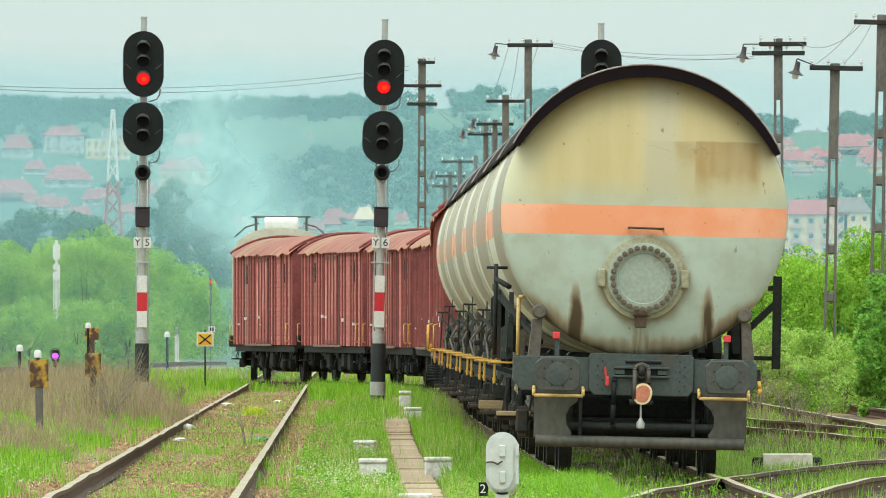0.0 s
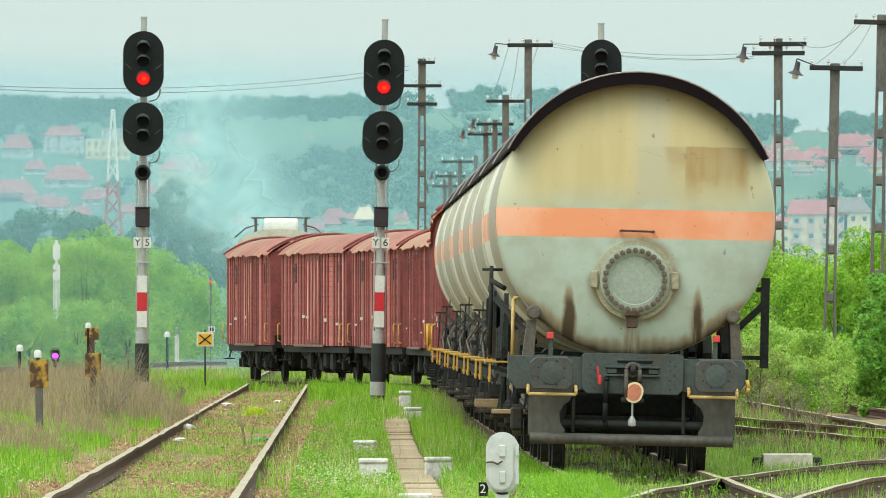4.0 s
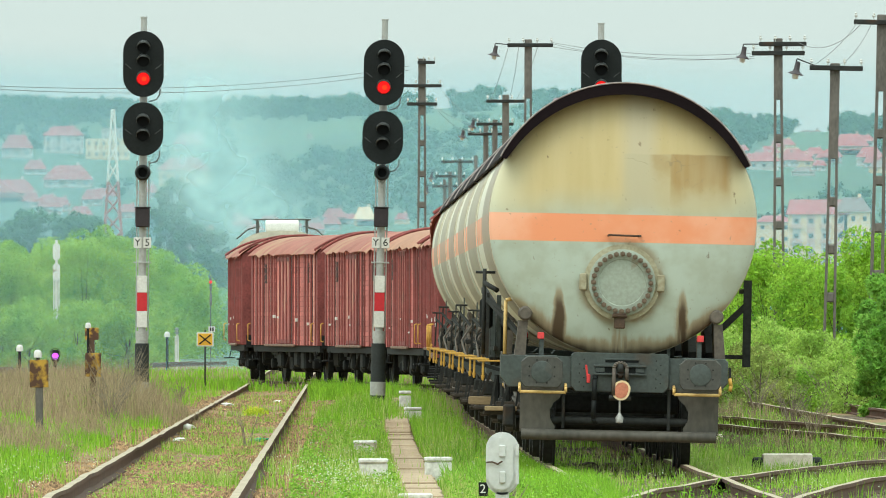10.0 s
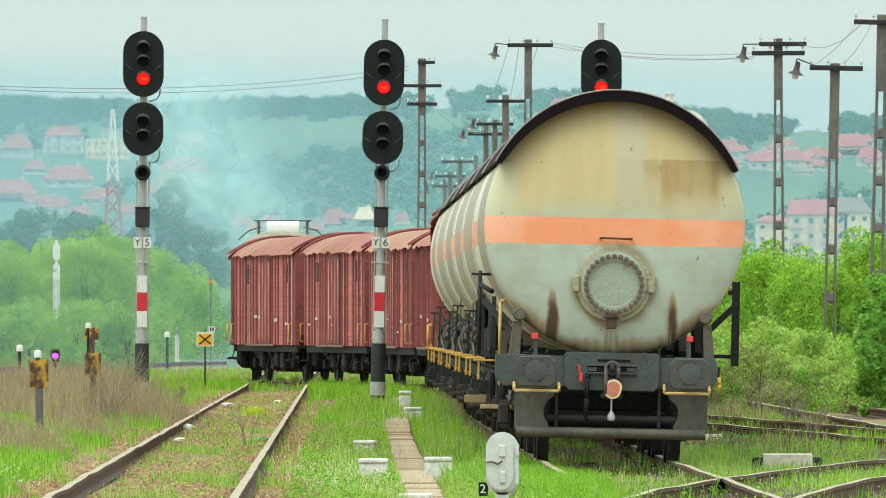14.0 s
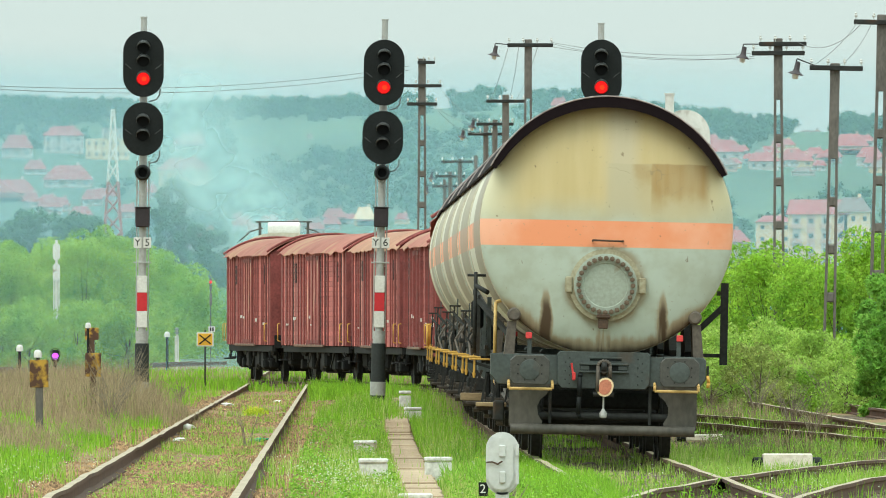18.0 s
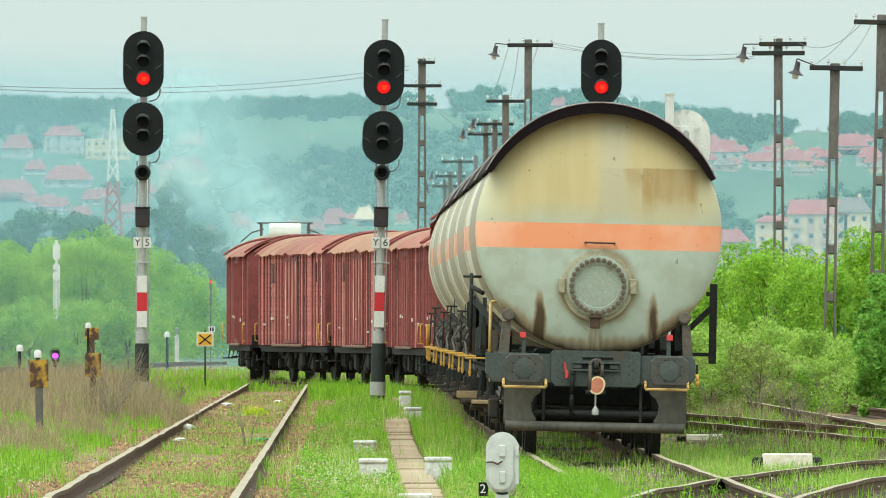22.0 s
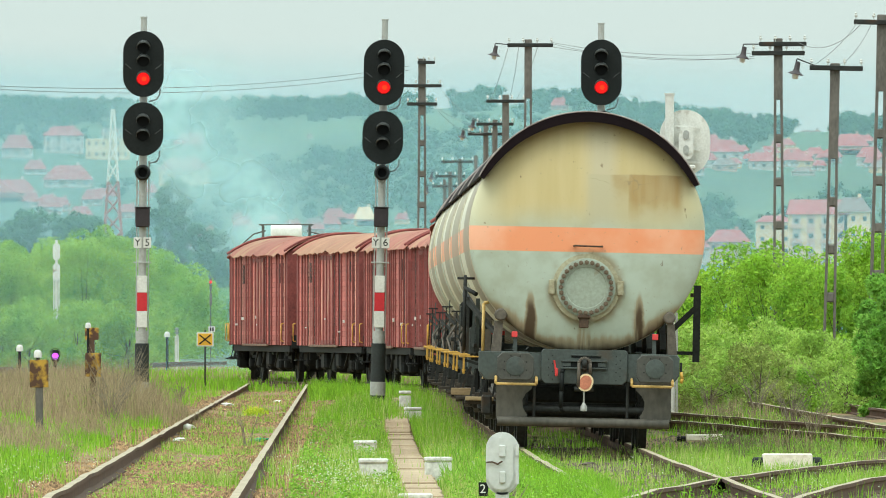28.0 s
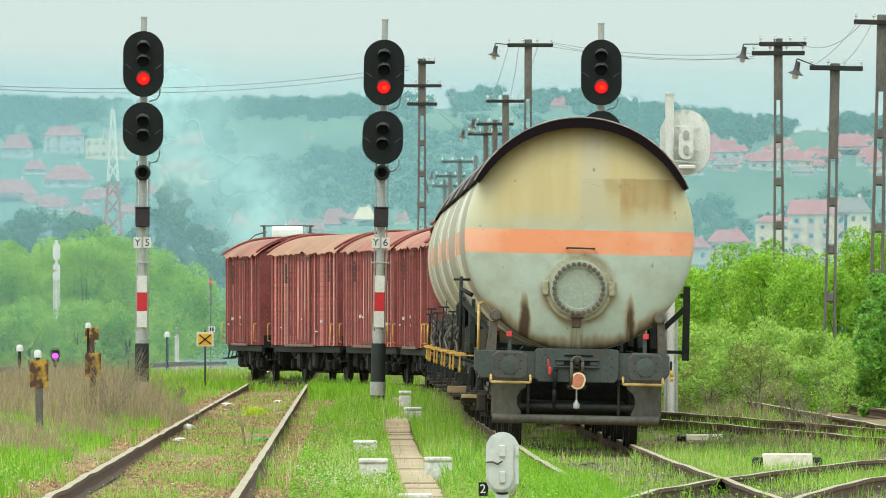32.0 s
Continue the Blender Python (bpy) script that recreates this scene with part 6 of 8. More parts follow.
def grasses():
    # fresh grass between the left track and the train, thin in the tracks, up to the bank on the right
    x, y = scatter(330000, -5, 6.2, 108, 330)
    lx, tx = left_many(y), train_many(y)
    p = patchy(x, y, 1.6, 3)
    dens = np.where((x > lx + 1.0) & (x < tx - 1.2), 0.95 * np.clip(p * 3.0 - 0.8, 0.08, 1), 0)
    dens = np.where((x > lx + 0.8) & (x < lx + 1.5), 0.02 + 0.3 * (p > 0.74), dens)
    dens = np.where(abs(x - lx) < 0.62, 0.6 * np.clip(p * 7.0 - 5.1, 0.008, 1), dens)
    dens = np.where((x < lx - 1.0), 0.22 * np.clip(p * 3.2 - 1.7, 0.0, 1), dens)
    dens = np.where((x > tx - 1.45) & (x < tx - 0.62), 0.3 * np.clip(p * 3 - 1.2, 0.06, 1), dens)
    dens = np.where(abs(x - tx) < 0.62, 0.5 * np.clip(p * 2 - 0.5, 0.0, 1), dens)
    dens = np.where((x > tx + 0.85), 0.65 * np.clip(p * 5.5 - 3.1, 0.025, 1), dens)
    dens = np.where((x > 1.75) & (y < 131), dens * 0.12, dens)
    walkx = -0.18 - 0.0071 * (y - 125)
    dens = np.where(abs(x - walkx) < 0.2, 0.02, dens)
    keep = RNG.uniform(0, 1, len(x)) < dens
    x, y, p, tx = x[keep], y[keep], p[keep], tx[keep]
    h = RNG.uniform(0.05, 0.20, len(x)) * (0.55 + 0.8 * p)
    h = np.where((x > walkx[keep] + 0.2) & (x < tx - 1.1) & (y > 150), h * 1.7, h)
    h = np.where(abs(x - left_many(y)) < 0.7, h * 0.75, h)
    h = np.where(abs(x - tx) < 0.6, h * 0.75, h)
    xa, ya = RNG.uniform(-2.0, 0.3, 5000), RNG.uniform(200, 216, 5000)
    ya2 = RNG.uniform(115, 133, 7000)
    xa2 = train_many(ya2) + RNG.normal(0, 0.42, 7000)
    k2 = (patchy(xa2, ya2, 0.9, 62) > 0.45) & (xa2 < 1.72)
    xa, ya = np.concatenate([xa, xa2[k2]]), np.concatenate([ya, ya2[k2]])
    x, y = np.concatenate([x, xa]), np.concatenate([y, ya])
    h = np.concatenate([h, RNG.uniform(0.08, 0.26, len(xa))])
    pale = RNG.uniform(0, 1, len(x)) < np.where((x < 3.5) & (y < 172), 0.40, 0.16)
    soup("grass", blades(x[~pale], y[~pale], h[~pale], 0.0095), 3, M_GRASS, "fresh bright green grass between the tracks", "grass")
    soup("seeding_grass", blades(x[pale], y[pale], h[pale] * 1.2, 0.008), 3, M_GRASS_PALE, "pale seeding grass among the green", "grass")
    # white and yellow flower heads
    x, y = scatter(5200, -1.9, 1.3, 112, 170)
    spot = np.exp(-((x + 0.85) / 0.42) ** 2 - ((y - 124) / 11) ** 2)
    k = (RNG.uniform(0, 1, len(x)) < 0.12 * (patchy(x, y, 1.3, 9) > 0.52) + spot) & (abs(x + 0.18 + 0.0071 * (y - 125)) > 0.22)
    flower_heads("white_flowers", x[k], y[k], 0.24, 0.0055, M_FLOWER, "tiny white flower heads in the grass")
    x, y = scatter(500, 2.2, 6, 128, 160)
    flower_heads("daisies", x, y, 0.13, 0.0055, M_FLOWER, "tiny white flower heads by the points")
    x, y = scatter(700, -9, -3.6, 112, 150)
    flower_heads("clover_flowers", x, y, 0.18, 0.006, M_FLOWER, "tiny white flower heads in the verge")
    # left verge: bright tufts near, dead grass behind
    x, y = scatter(42000, -7.5, -3.6, 112, 172)
    p = patchy(x, y, 2.2, 21)
    k = RNG.uniform(0, 1, len(x)) < np.clip(p * 4.5 - 2.4, 0.0, 1) * np.where(x < left_many(y) - 1.35, 1, 0)
    x, y = x[k], y[k]
    soup("verge_grass", blades(x, y, RNG.uniform(0.08, 0.26, len(x)), 0.012), 3, M_GRASS, "bright green grass on the left verge", "grass")
    x, y = scatter(26000, -11, -3.4, 165, 320)
    p = patchy(x, y, 3.0, 31)
    k = (x < left_many(y) - 1.1) & (RNG.uniform(0, 1, len(x)) < np.clip(p * 2.2 - 0.7, 0.05, 1))
    x, y = x[k], y[k]
    soup("verge_grass_far", blades(x, y, RNG.uniform(0.1, 0.26, len(x)), 0.012), 3, M_GRASS, "green grass on the left verge", "grass")
    x, y = scatter(95000, -10.5, -3.2, 150, 270)
    p = patchy(x, y, 3.2, 12)
    edge = left_many(y) - 1.5
    k = (x < edge) & (RNG.uniform(0, 1, len(x)) < np.clip(p * 1.7 - 0.15, 0.1, 1))
    x, y, p = x[k], y[k], p[k]
    h = RNG.uniform(0.10, 0.62, len(x)) * (0.45 + 0.6 * p) * np.clip((left_many(y) - 1.2 - x) / 1.4, 0.3, 1)
    xa, ya = RNG.normal(-5.2, 0.75, 5200), RNG.uniform(196, 214, 5200)
    ha = RNG.uniform(0.3, 1.0, 5200) * np.exp(-((xa + 5.2) / 1.1) ** 2)
    x, y, h = np.concatenate([x, xa]), np.concatenate([y, ya]), np.concatenate([h, ha])
    xb, yb = RNG.uniform(-10.5, -6.2, 9000), RNG.uniform(212, 262, 9000)
    hb = RNG.uniform(0.35, 0.85, 9000) * (0.5 + 0.5 * patchy(xb, yb, 2.0, 15))
    x, y, h = np.concatenate([x, xb]), np.concatenate([y, yb]), np.concatenate([h, hb])
    g = (RNG.uniform(0, 1, len(x)) < 0.10 + 0.5 * (patchy(x, y, 2.0, 77) > 0.62) * (y < 185))
    soup("dead_grass", blades(x[~g], y[~g], h[~g], 0.0085, 0.55), 3, M_GRASS_DRY, "tall dead brown grass and stalks", "grass")
    soup("young_verge_grass", blades(x[g], y[g], h[g] * 0.7, 0.007, 0.5), 3, M_GRASS, "young green grass among dead stalks", "grass")
    # meadow that runs on to the trees
    x, y = scatter(70000, -30, 16, 318, 640)
    k = abs(x) < y * 0.042
    x, y = x[k], y[k]
    p = patchy(x, y, 5.0, 51)
    d = RNG.uniform(0, 1, len(x)) < np.clip(p * 1.6 - 0.5, 0.1, 0.8)
    bed = np.abs(x - (-16.4 + 0.038 * (y - 480)))
    low = np.where(bed < 5, 0.35, 1.0)
    off = bed > 1.7
    x, y, low, d = x[off], y[off], low[off], d[off]
    soup("meadow_grass", blades(x[~d], y[~d], RNG.uniform(0.1, 0.32, (~d).sum()) * low[~d], 0.03), 3, M_GRASS, "green meadow grass before the trees", "grass")
    soup("meadow_dry_grass", blades(x[d], y[d], RNG.uniform(0.1, 0.34, d.sum()) * low[d], 0.02), 3, M_GRASS_DRY, "dry grass before the trees", "grass")
    # bank at the right: tall pale grass below the bushes
    x, y = scatter(36000, 4.2, 12, 170, 300)
    p = patchy(x, y, 3.0, 41)
    k = (RNG.uniform(0, 1, len(x)) < np.clip(p * 1.8 - 0.2, 0.05, 1)) & (x > train_many(y) + 2.6) & off_rails(x, y)
    x, y, p = x[k], y[k], p[k]
    h = RNG.uniform(0.07, 0.24, len(x)) * (0.5 + p)
    d = RNG.uniform(0, 1, len(x)) < 0.72
    soup("bank_grass", blades(x[~d], y[~d], h[~d], 0.018), 3, M_GRASS, "green grass below the bushes", "grass")
    soup("bank_dry_grass", blades(x[d], y[d], h[d] * 1.1, 0.013), 3, M_GRASS_DRY, "dry stalks below the bushes", "grass")


def herbs(name, x, y, height, size, material, label):
    """Low broad-leaved herbs: many small leaves turned at random, thick near the ground."""
    n = len(x)
    z = ground_many(x, y) + height * RNG.uniform(0.05, 1, n) ** 1.3
    p = np.stack([x, y, z], 1)
    a, b = RNG.normal(0, 1, (n, 3)), RNG.normal(0, 1, (n, 3))
    a[:, 2] *= 0.6
    a /= np.linalg.norm(a, axis=1)[:, None]
    b = np.cross(a, b)
    b /= np.linalg.norm(b, axis=1)[:, None]
    q = size * RNG.uniform(0.5, 1.5, n)[:, None]
    v = np.zeros((n, 4, 3))
    v[:, 0], v[:, 1], v[:, 2], v[:, 3] = p - a * q, p + b * q * 0.5, p + a * q, p - b * q * 0.5
    soup(name, v, 2, material, label, "herbs")


def low_plants():
    # clover and cresses in drifts between the tracks and on the verge
    x, y = scatter(90000, -1.9, 1.4, 108, 235)
    p, q = patchy(x, y, 0.8, 101), patchy(x, y, 0.35, 102)
    walkx, tx, lx = -0.18 - 0.0071 * (y - 125), train_many(y), left_many(y)
    k = (x > lx + 1.15) & (x < tx - 0.95) & (abs(x - walkx) > 0.24) & (p * 0.6 + q * 0.5 > 0.56)
    herbs("clover", x[k], y[k], 0.14 * (0.4 + p[k]), 0.016, M_HERB, "low clover and cress among the grass")
    x, y = scatter(26000, -4.2, -1.3, 108, 235)
    p, lx = patchy(x, y, 0.55, 105), left_many(y)
    k = (abs(x - lx) < 0.6) & (p > 0.68)
    herbs("track_weeds", x[k], y[k], 0.10, 0.015, M_GRASS_SOFT, "pale low weeds between the rails")
    x, y = scatter(30000, -8.0, -3.5, 110, 200)
    p = patchy(x, y, 1.4, 107)
    k = (x < left_many(y) - 1.4) & (p > 0.62)
    herbs("verge_herbs", x[k], y[k], 0.16, 0.018, M_HERB, "low green herbs on the left verge")
    # thick growth over the train's near rails and round the points
    y = RNG.uniform(108, 133.5, 30000)
    x = train_many(y) + RNG.uniform(-1.4, 1.2, 30000)
    p = patchy(x, y, 0.7, 109)
    k = ((p > 0.42) | (abs(x - train_many(y) + 0.80) < 0.16)) & ((x < 1.7) | (RNG.uniform(0, 1, len(x)) < 0.08))
    x, y, p, k = x[k], y[k], p[k], slice(None)
    herbs("points_weeds", x[k], y[k], 0.20, 0.017, M_HERB, "lush weeds over the rails before the points")
    g = RNG.uniform(0, 1, len(x)) < np.where(abs(x - train_many(y) + 0.85) < 0.35, 0.9, 0.25 * (p > 0.5))
    soup("points_grass", blades(x[g], y[g], RNG.uniform(0.12, 0.32, g.sum()), 0.010, 0.5), 3, M_GRASS, "tall grass that hides the near rail", "grass")
    y = RNG.uniform(133, 168, 9000)
    x = train_many(y) - 0.80 + RNG.normal(0, 0.16, 9000)
    k = patchy(x, y, 0.6, 110) > 0.35
    herbs("rail_weeds", x[k], y[k], 0.13, 0.015, M_HERB, "low weeds along the rail under the train")
    y = RNG.uniform(131, 168, 7000)
    x = train_many(y) - 0.86 + RNG.normal(0, 0.14, 7000)
    soup("rail_grass", blades(x, y, RNG.uniform(0.08, 0.24, 7000), 0.010, 0.6), 3, M_GRASS, "grass that hides the rail under the train", "grass")
    x, y = scatter(30000, 1.0, 5.4, 112, 172)
    p = patchy(x, y, 0.9, 113)
    k = (x > train_many(y) + 0.6) & (p > 0.46) & (y > 133)
    x, y, p = x[k], y[k], p[k]
    soup("points_meadow", blades(x, y, RNG.uniform(0.06, 0.20, len(x)) * (0.5 + p), 0.010, 0.6), 3, M_GRASS_SOFT, "bright yellow-green grass round the points", "grass")
    # dark withered weeds and twigs along the bank track
    x, y = scatter(60000, 3.2, 8.2, 160, 268)
    p = patchy(x, y, 1.1, 111)
    k = (x > train_many(y) + 2.0) & (p > 0.40) & off_rails(x, y)
    x, y, p = x[k], y[k], p[k]
    soup("withered_weeds", blades(x, y, np.where(RNG.uniform(0, 1, len(x)) < 0.1, 0.42, 0.17) * RNG.uniform(0.3, 1, len(x)) * (0.4 + p), 0.008, 1.1), 3, M_WITHERED, "dark withered weeds and twigs along the bank", "weeds")
    herbs("bank_herbs", x[::2], y[::2], 0.13, 0.02, M_LEAF_D, "dark green herbs along the bank")


def curve_grass():
    """Tall bright grass along the outside of the bend, at the foot of the boxcars."""
    y = RNG.uniform(272, 346, 16000)
    x = train_many(y) - 1.75 - RNG.uniform(0, 1.9, 16000) ** 1.3
    p = patchy(x, y, 1.6, 121)
    k = (p > 0.3) & (abs(x - left_many(y)) > 0.85)
    x, y, p = x[k], y[k], p[k]
    soup("bend_grass", blades(x, y, RNG.uniform(0.12, 0.42, len(x)) * (0.45 + 0.7 * p), 0.016, 0.6), 3, M_GRASS, "tall bright grass along the bend of the line", "grass")


def tall_weeds():
    """Lush weeds along the train's left side, and tall soft grass on the bank."""
    x, y = scatter(16000, -2.2, 1.6, 126, 214)
    walkx, tx = -0.18 - 0.0071 * (y - 125), train_many(y)
    p = patchy(x, y, 1.2, 91)
    k = (x > walkx + 0.26) & (x < tx - 1.35) & (p > 0.38)
    x, y, p = x[k], y[k], p[k]
    h = RNG.uniform(0.10, 0.36, len(x)) * (0.35 + 0.9 * p)
    soup("tall_weeds", blades(x, y, h, 0.016, 0.7), 3, M_HERB, "lush leafy weeds beside the train", "weeds")
    n = RNG.uniform(0, 1, len(x)) < 0.02
    flower_heads("buttercups", x[n], y[n], 0.3, 0.007, M_FLOWER_Y, "tiny yellow flowers in the weeds")
    x, y = RNG.uniform(4.4, 8.6, 12000), RNG.uniform(222, 262, 12000)
    p = patchy(x, y, 1.7, 93)
    k = (x > 4.6 + (y - 216) * 0.008) & (p > 0.3) & off_rails(x, y)
    k &= (x > bank_x(y) + 1.0)
    x, y, p = x[k], y[k], p[k]
    h = RNG.uniform(0.25, 1.05, len(x)) * (0.3 + 0.8 * p) * np.clip((x - 4.2) / 1.5, 0.25, 1)
    dry = RNG.uniform(0, 1, len(x)) < np.where(y < 236, 0.6, 0.15)
    soup("withered_bank_grass", blades(x[dry], y[dry], h[dry] * 0.8, 0.011, 0.6), 3, M_GRASS_DRY, "withered brown grass below the bank", "grass")
    x, y, h = x[~dry], y[~dry], h[~dry]
    soup("tall_bank_grass", blades(x, y, h, 0.013, 0.6), 3, M_GRASS_SOFT, "tall soft pale green grass on the bank", "grass")


M_WITHERED = leaf_mat("withered_weeds", (0.30, 0.27, 0.15), (0.11, 0.10, 0.06), 0.35, 0.15)
M_HERB = leaf_mat("herb_leaves", (0.30, 0.56, 0.07), (0.13, 0.32, 0.035), 0.35, 0.4)
M_GRASS_SOFT = leaf_mat("soft_bank_grass", (0.42, 0.62, 0.13), (0.24, 0.43, 0.075), 0.3, 0.45)


def yellow_weeds():
    """A low clump of yellow-green weeds between the rails."""
    x, y = RNG.normal(left_many(np.array([232.0]))[0] + 0.10, 0.085, 500), RNG.normal(230, 2, 500)
    ob = soup("yellow_weeds", blades(x, y, RNG.uniform(0.05, 0.16, 500), 0.03), 3, M_WEED, "low clump of yellow-green weeds", "weeds")
    flower_heads("yellow_flowers", x[:40], y[:40], 0.13, 0.008, M_FLOWER_Y, "tiny yellow flowers on the weeds")


M_WEED = leaf_mat("yellow_weed", (0.55, 0.68, 0.05), (0.35, 0.50, 0.03))


def stones():
    """Ballast and loose gravel round the left track and the points."""
    for nm, n, x0, x1, y0, y1, size, lab in (("ballast", 60000, -4.4, -0.9, 108, 330, 0.03, "brown ballast stones along the weedy track"), ("gravel", 20000, 0.9, 6.0, 108, 190, 0.028, "dark loose gravel round the points")):
        x, y = scatter(n, x0, x1, y0, y1)
        if nm == "ballast":
            x = left_many(y) + (x + 2.65) * 0.85
            k = (patchy(x, y, 1.1, 6) > 0.36)
            x, y = x[k], y[k]
        z = ground_many(x, y) + 0.004
        m = len(x)
        s = size * RNG.uniform(0.5, 1.5, m)
        j = RNG.uniform(0.6, 1.3, (m, 5))
        c = np.stack([x, y, z], 1)
        px = c + np.stack([s * j[:, 0], 0 * s, 0 * s], 1)
        mx = c - np.stack([s * j[:, 1], 0 * s, 0 * s], 1)
        fy = c - np.stack([0 * s, s * j[:, 2], 0 * s], 1)
        by = c + np.stack([0 * s, s * j[:, 3], 0 * s], 1)
        tz = c + np.stack([0.3 * s * (j[:, 0] - 1), 0 * s, s * 0.8 * j[:, 4]], 1)
        v = np.concatenate([np.stack([mx, fy, tz], 1), np.stack([fy, px, tz], 1), np.stack([px, by, tz], 1), np.stack([by, mx, tz], 1)])
        soup(nm, v, 1, M_STONE if nm == "ballast" else M_STONE_D, lab, "gravel")


M_STONE = mat("ballast_stone", (0.42, 0.265, 0.13), 0.9, dark=(0.12, 0.07, 0.035), scale=2, grain=20, bump=0, rand=0.5)
M_STONE_D = mat("grey_gravel", (0.20, 0.165, 0.12), 0.9, dark=(0.08, 0.062, 0.045), scale=2, grain=20, bump=0, rand=0.35)


def flower_heads(name, x, y, hgt, r, material, label):
    n = len(x)
    z = ground_many(x, y) + RNG.uniform(0.4, 1.1, n) * hgt
    v = np.zeros((n, 6, 3))
    for i in range(6):
        a = i * np.pi / 3
        v[:, i] = np.stack([x + r * np.cos(a), y + 0.4 * r * np.sin(a), z + r * np.sin(a) * 0.8], 1)
    soup(name, v, 4, material, label, "flowers")


grasses()
stones()
low_plants()
curve_grass()
tall_weeds()
yellow_weeds()


def leaf_cloud(centres, radii, n, size, squash=0.9):
    """Leaves on and in a set of uneven clumps: four-cornered, turned at random."""
    c = RNG.integers(0, len(centres), n)
    d = RNG.normal(0, 1, (n, 3))
    d /= np.linalg.norm(d, axis=1)[:, None]
    r = RNG.uniform(0.55, 1.08, n) ** 0.6
    p = np.array(centres)[c] + d * (np.array(radii)[c] * r)[:, None] * np.array([1, 1, squash])
    a = RNG.normal(0, 1, (n, 3))
    a /= np.linalg.norm(a, axis=1)[:, None]
    b = np.cross(a, RNG.normal(0, 1, (n, 3)))
    b /= np.linalg.norm(b, axis=1)[:, None]
    s = size * RNG.uniform(0.6, 1.4, n)[:, None]
    v = np.zeros((n, 4, 3))
    v[:, 0], v[:, 1], v[:, 2], v[:, 3] = p - a * s, p + b * s * 0.45, p + a * s, p - b * s * 0.45
    return v


def bush(name, label, category, x, y, w, h, leaf, n, material, clumps=14, trunk=0.05, group="", low=0.12):
    """A bush or tree: trunk, limbs and a crown of leaf clumps with gaps."""
    gz = ground_z(x, y)
    t = thing(name, label, category, pose(x, y, gz), group)
    rnd = random.Random(int(x * 100) + int(y * 7))
    cs, rs = [], []
    for i in range(clumps):
        f = rnd.uniform(low, 1)
        spread = w / 2 * math.sqrt(max(1 - (f - 0.42) ** 2 * 2.2, 0.1))
        a = rnd.uniform(0, 6.28)
        rr = spread * math.sqrt(rnd.uniform(0, 1)) * 0.9
        r = rnd.uniform(0.13, 0.24) * min(w, h) * 0.9
        cs.append((rr * math.cos(a), rr * math.sin(a), max(f * h - r * 0.6, r * 0.4)))
        rs.append(r)
    bm = B()
    rod(bm, (0, 0, -0.2), (0.02 * w, 0, h * 0.55), trunk * 1.3, 7, trunk * 0.6)
    part("trunk", bm, M_BARK, t)
    for i in range(0, clumps, 2):
        bm = B()
        rod(bm, (0.01, 0, h * rnd.uniform(0.12, 0.4)), cs[i], trunk * 0.5, 5, trunk * 0.15)
        part("limb", bm, M_BARK, t)
    soup("crown", leaf_cloud(cs, rs, n, leaf), 2, material, "", "", parent=t)
    return t


def bushes():
    rnd = random.Random(77)
    # bank of bushes at the right
    for i in range(11):
        d = 300 - i * 3.0 + rnd.uniform(-4, 4)
        px = 1215 + i * 34 + rnd.uniform(-10, 10)
        h = (3.1 + 0.45 * rnd.random()) * (0.94 + 0.012 * min(i, 5))
        bush("bush", "dense bright green leafy bush on the bank", "bush", at(px, d), d, 2.3, h, 0.048, 10000, M_LEAF_R, 34, 0.022, group="bushes on the bank", low=0.0)
    for i in range(7):
        d = 262 - i * 2 + rnd.uniform(-3, 3)
        px = 1235 + i * 50 + rnd.uniform(-12, 12)
        bush("bush", "low sprawling pale green bush below the bank", "bush", at(px, d), d, 2.0, 1.5 + 0.3 * rnd.random(), 0.042, 6200, M_LEAF_P, 24, 0.02, group="bushes on the bank", low=0.0)
    for i in range(13):
        d = 246 - 1.6 * i + rnd.uniform(-5, 5)
        px = 1228 + i * 27 + rnd.uniform(-10, 10)
        bush("bush", "low ragged olive-green shrub at the foot of the bank", "bush", at(px, d), d, 1.1 + 0.5 * rnd.random(), 0.7 + 0.5 * rnd.random() + 0.02 * i, 0.034, 3400, rnd.choice((M_LEAF_P, M_LEAF_O, M_LEAF_R)), 18, 0.015, group="bushes on the bank", low=0.0)
    for px, d, h, w in ((1572, 226, 2.4, 1.2), (1556, 221, 1.5, 0.8), (1592, 218, 2.3, 1.2), (1550, 232, 2.0, 0.9)):
        bush("bush", "dark green dense leafy bush by the track", "bush", at(px, d), d, w, h, 0.05, 7000, M_LEAF_D, 24, 0.03, group="bushes on the bank")
    # trees behind the left verge
    for i in range(22):
        px = -30 + i * 20.5 + rnd.uniform(-12, 12)
        d = 560 + rnd.uniform(-40, 70) + max(px - 215, 0) * 4.2
        top = 430 - 24 * math.exp(-((px - 170) / 60.0) ** 2) + 0.42 * max(px - 215, 0) + rnd.uniform(-10, 14)
        h = up(top, d) - ground_z(at(px, d), d)
        bush("tree", "young bright green leafy tree", "tree", at(px, d), d, (3.4 + rnd.random()) * d / 600, h, 0.075 * d / 600, 9500, M_LEAF_L, 30, 0.035, group="trees behind the left verge", low=0.02)
    for i in range(10):
        px = 5 + i * 25 + rnd.uniform(-12, 12)
        d = 500 + rnd.uniform(-30, 30)
        bush("bush", "green bush before the trees", "bush", at(px, d), d, 3.0, 2.1 + rnd.random(), 0.06, 6500, M_LEAF_L, 20, 0.03, group="bushes before the trees", low=0.02)


bushes()


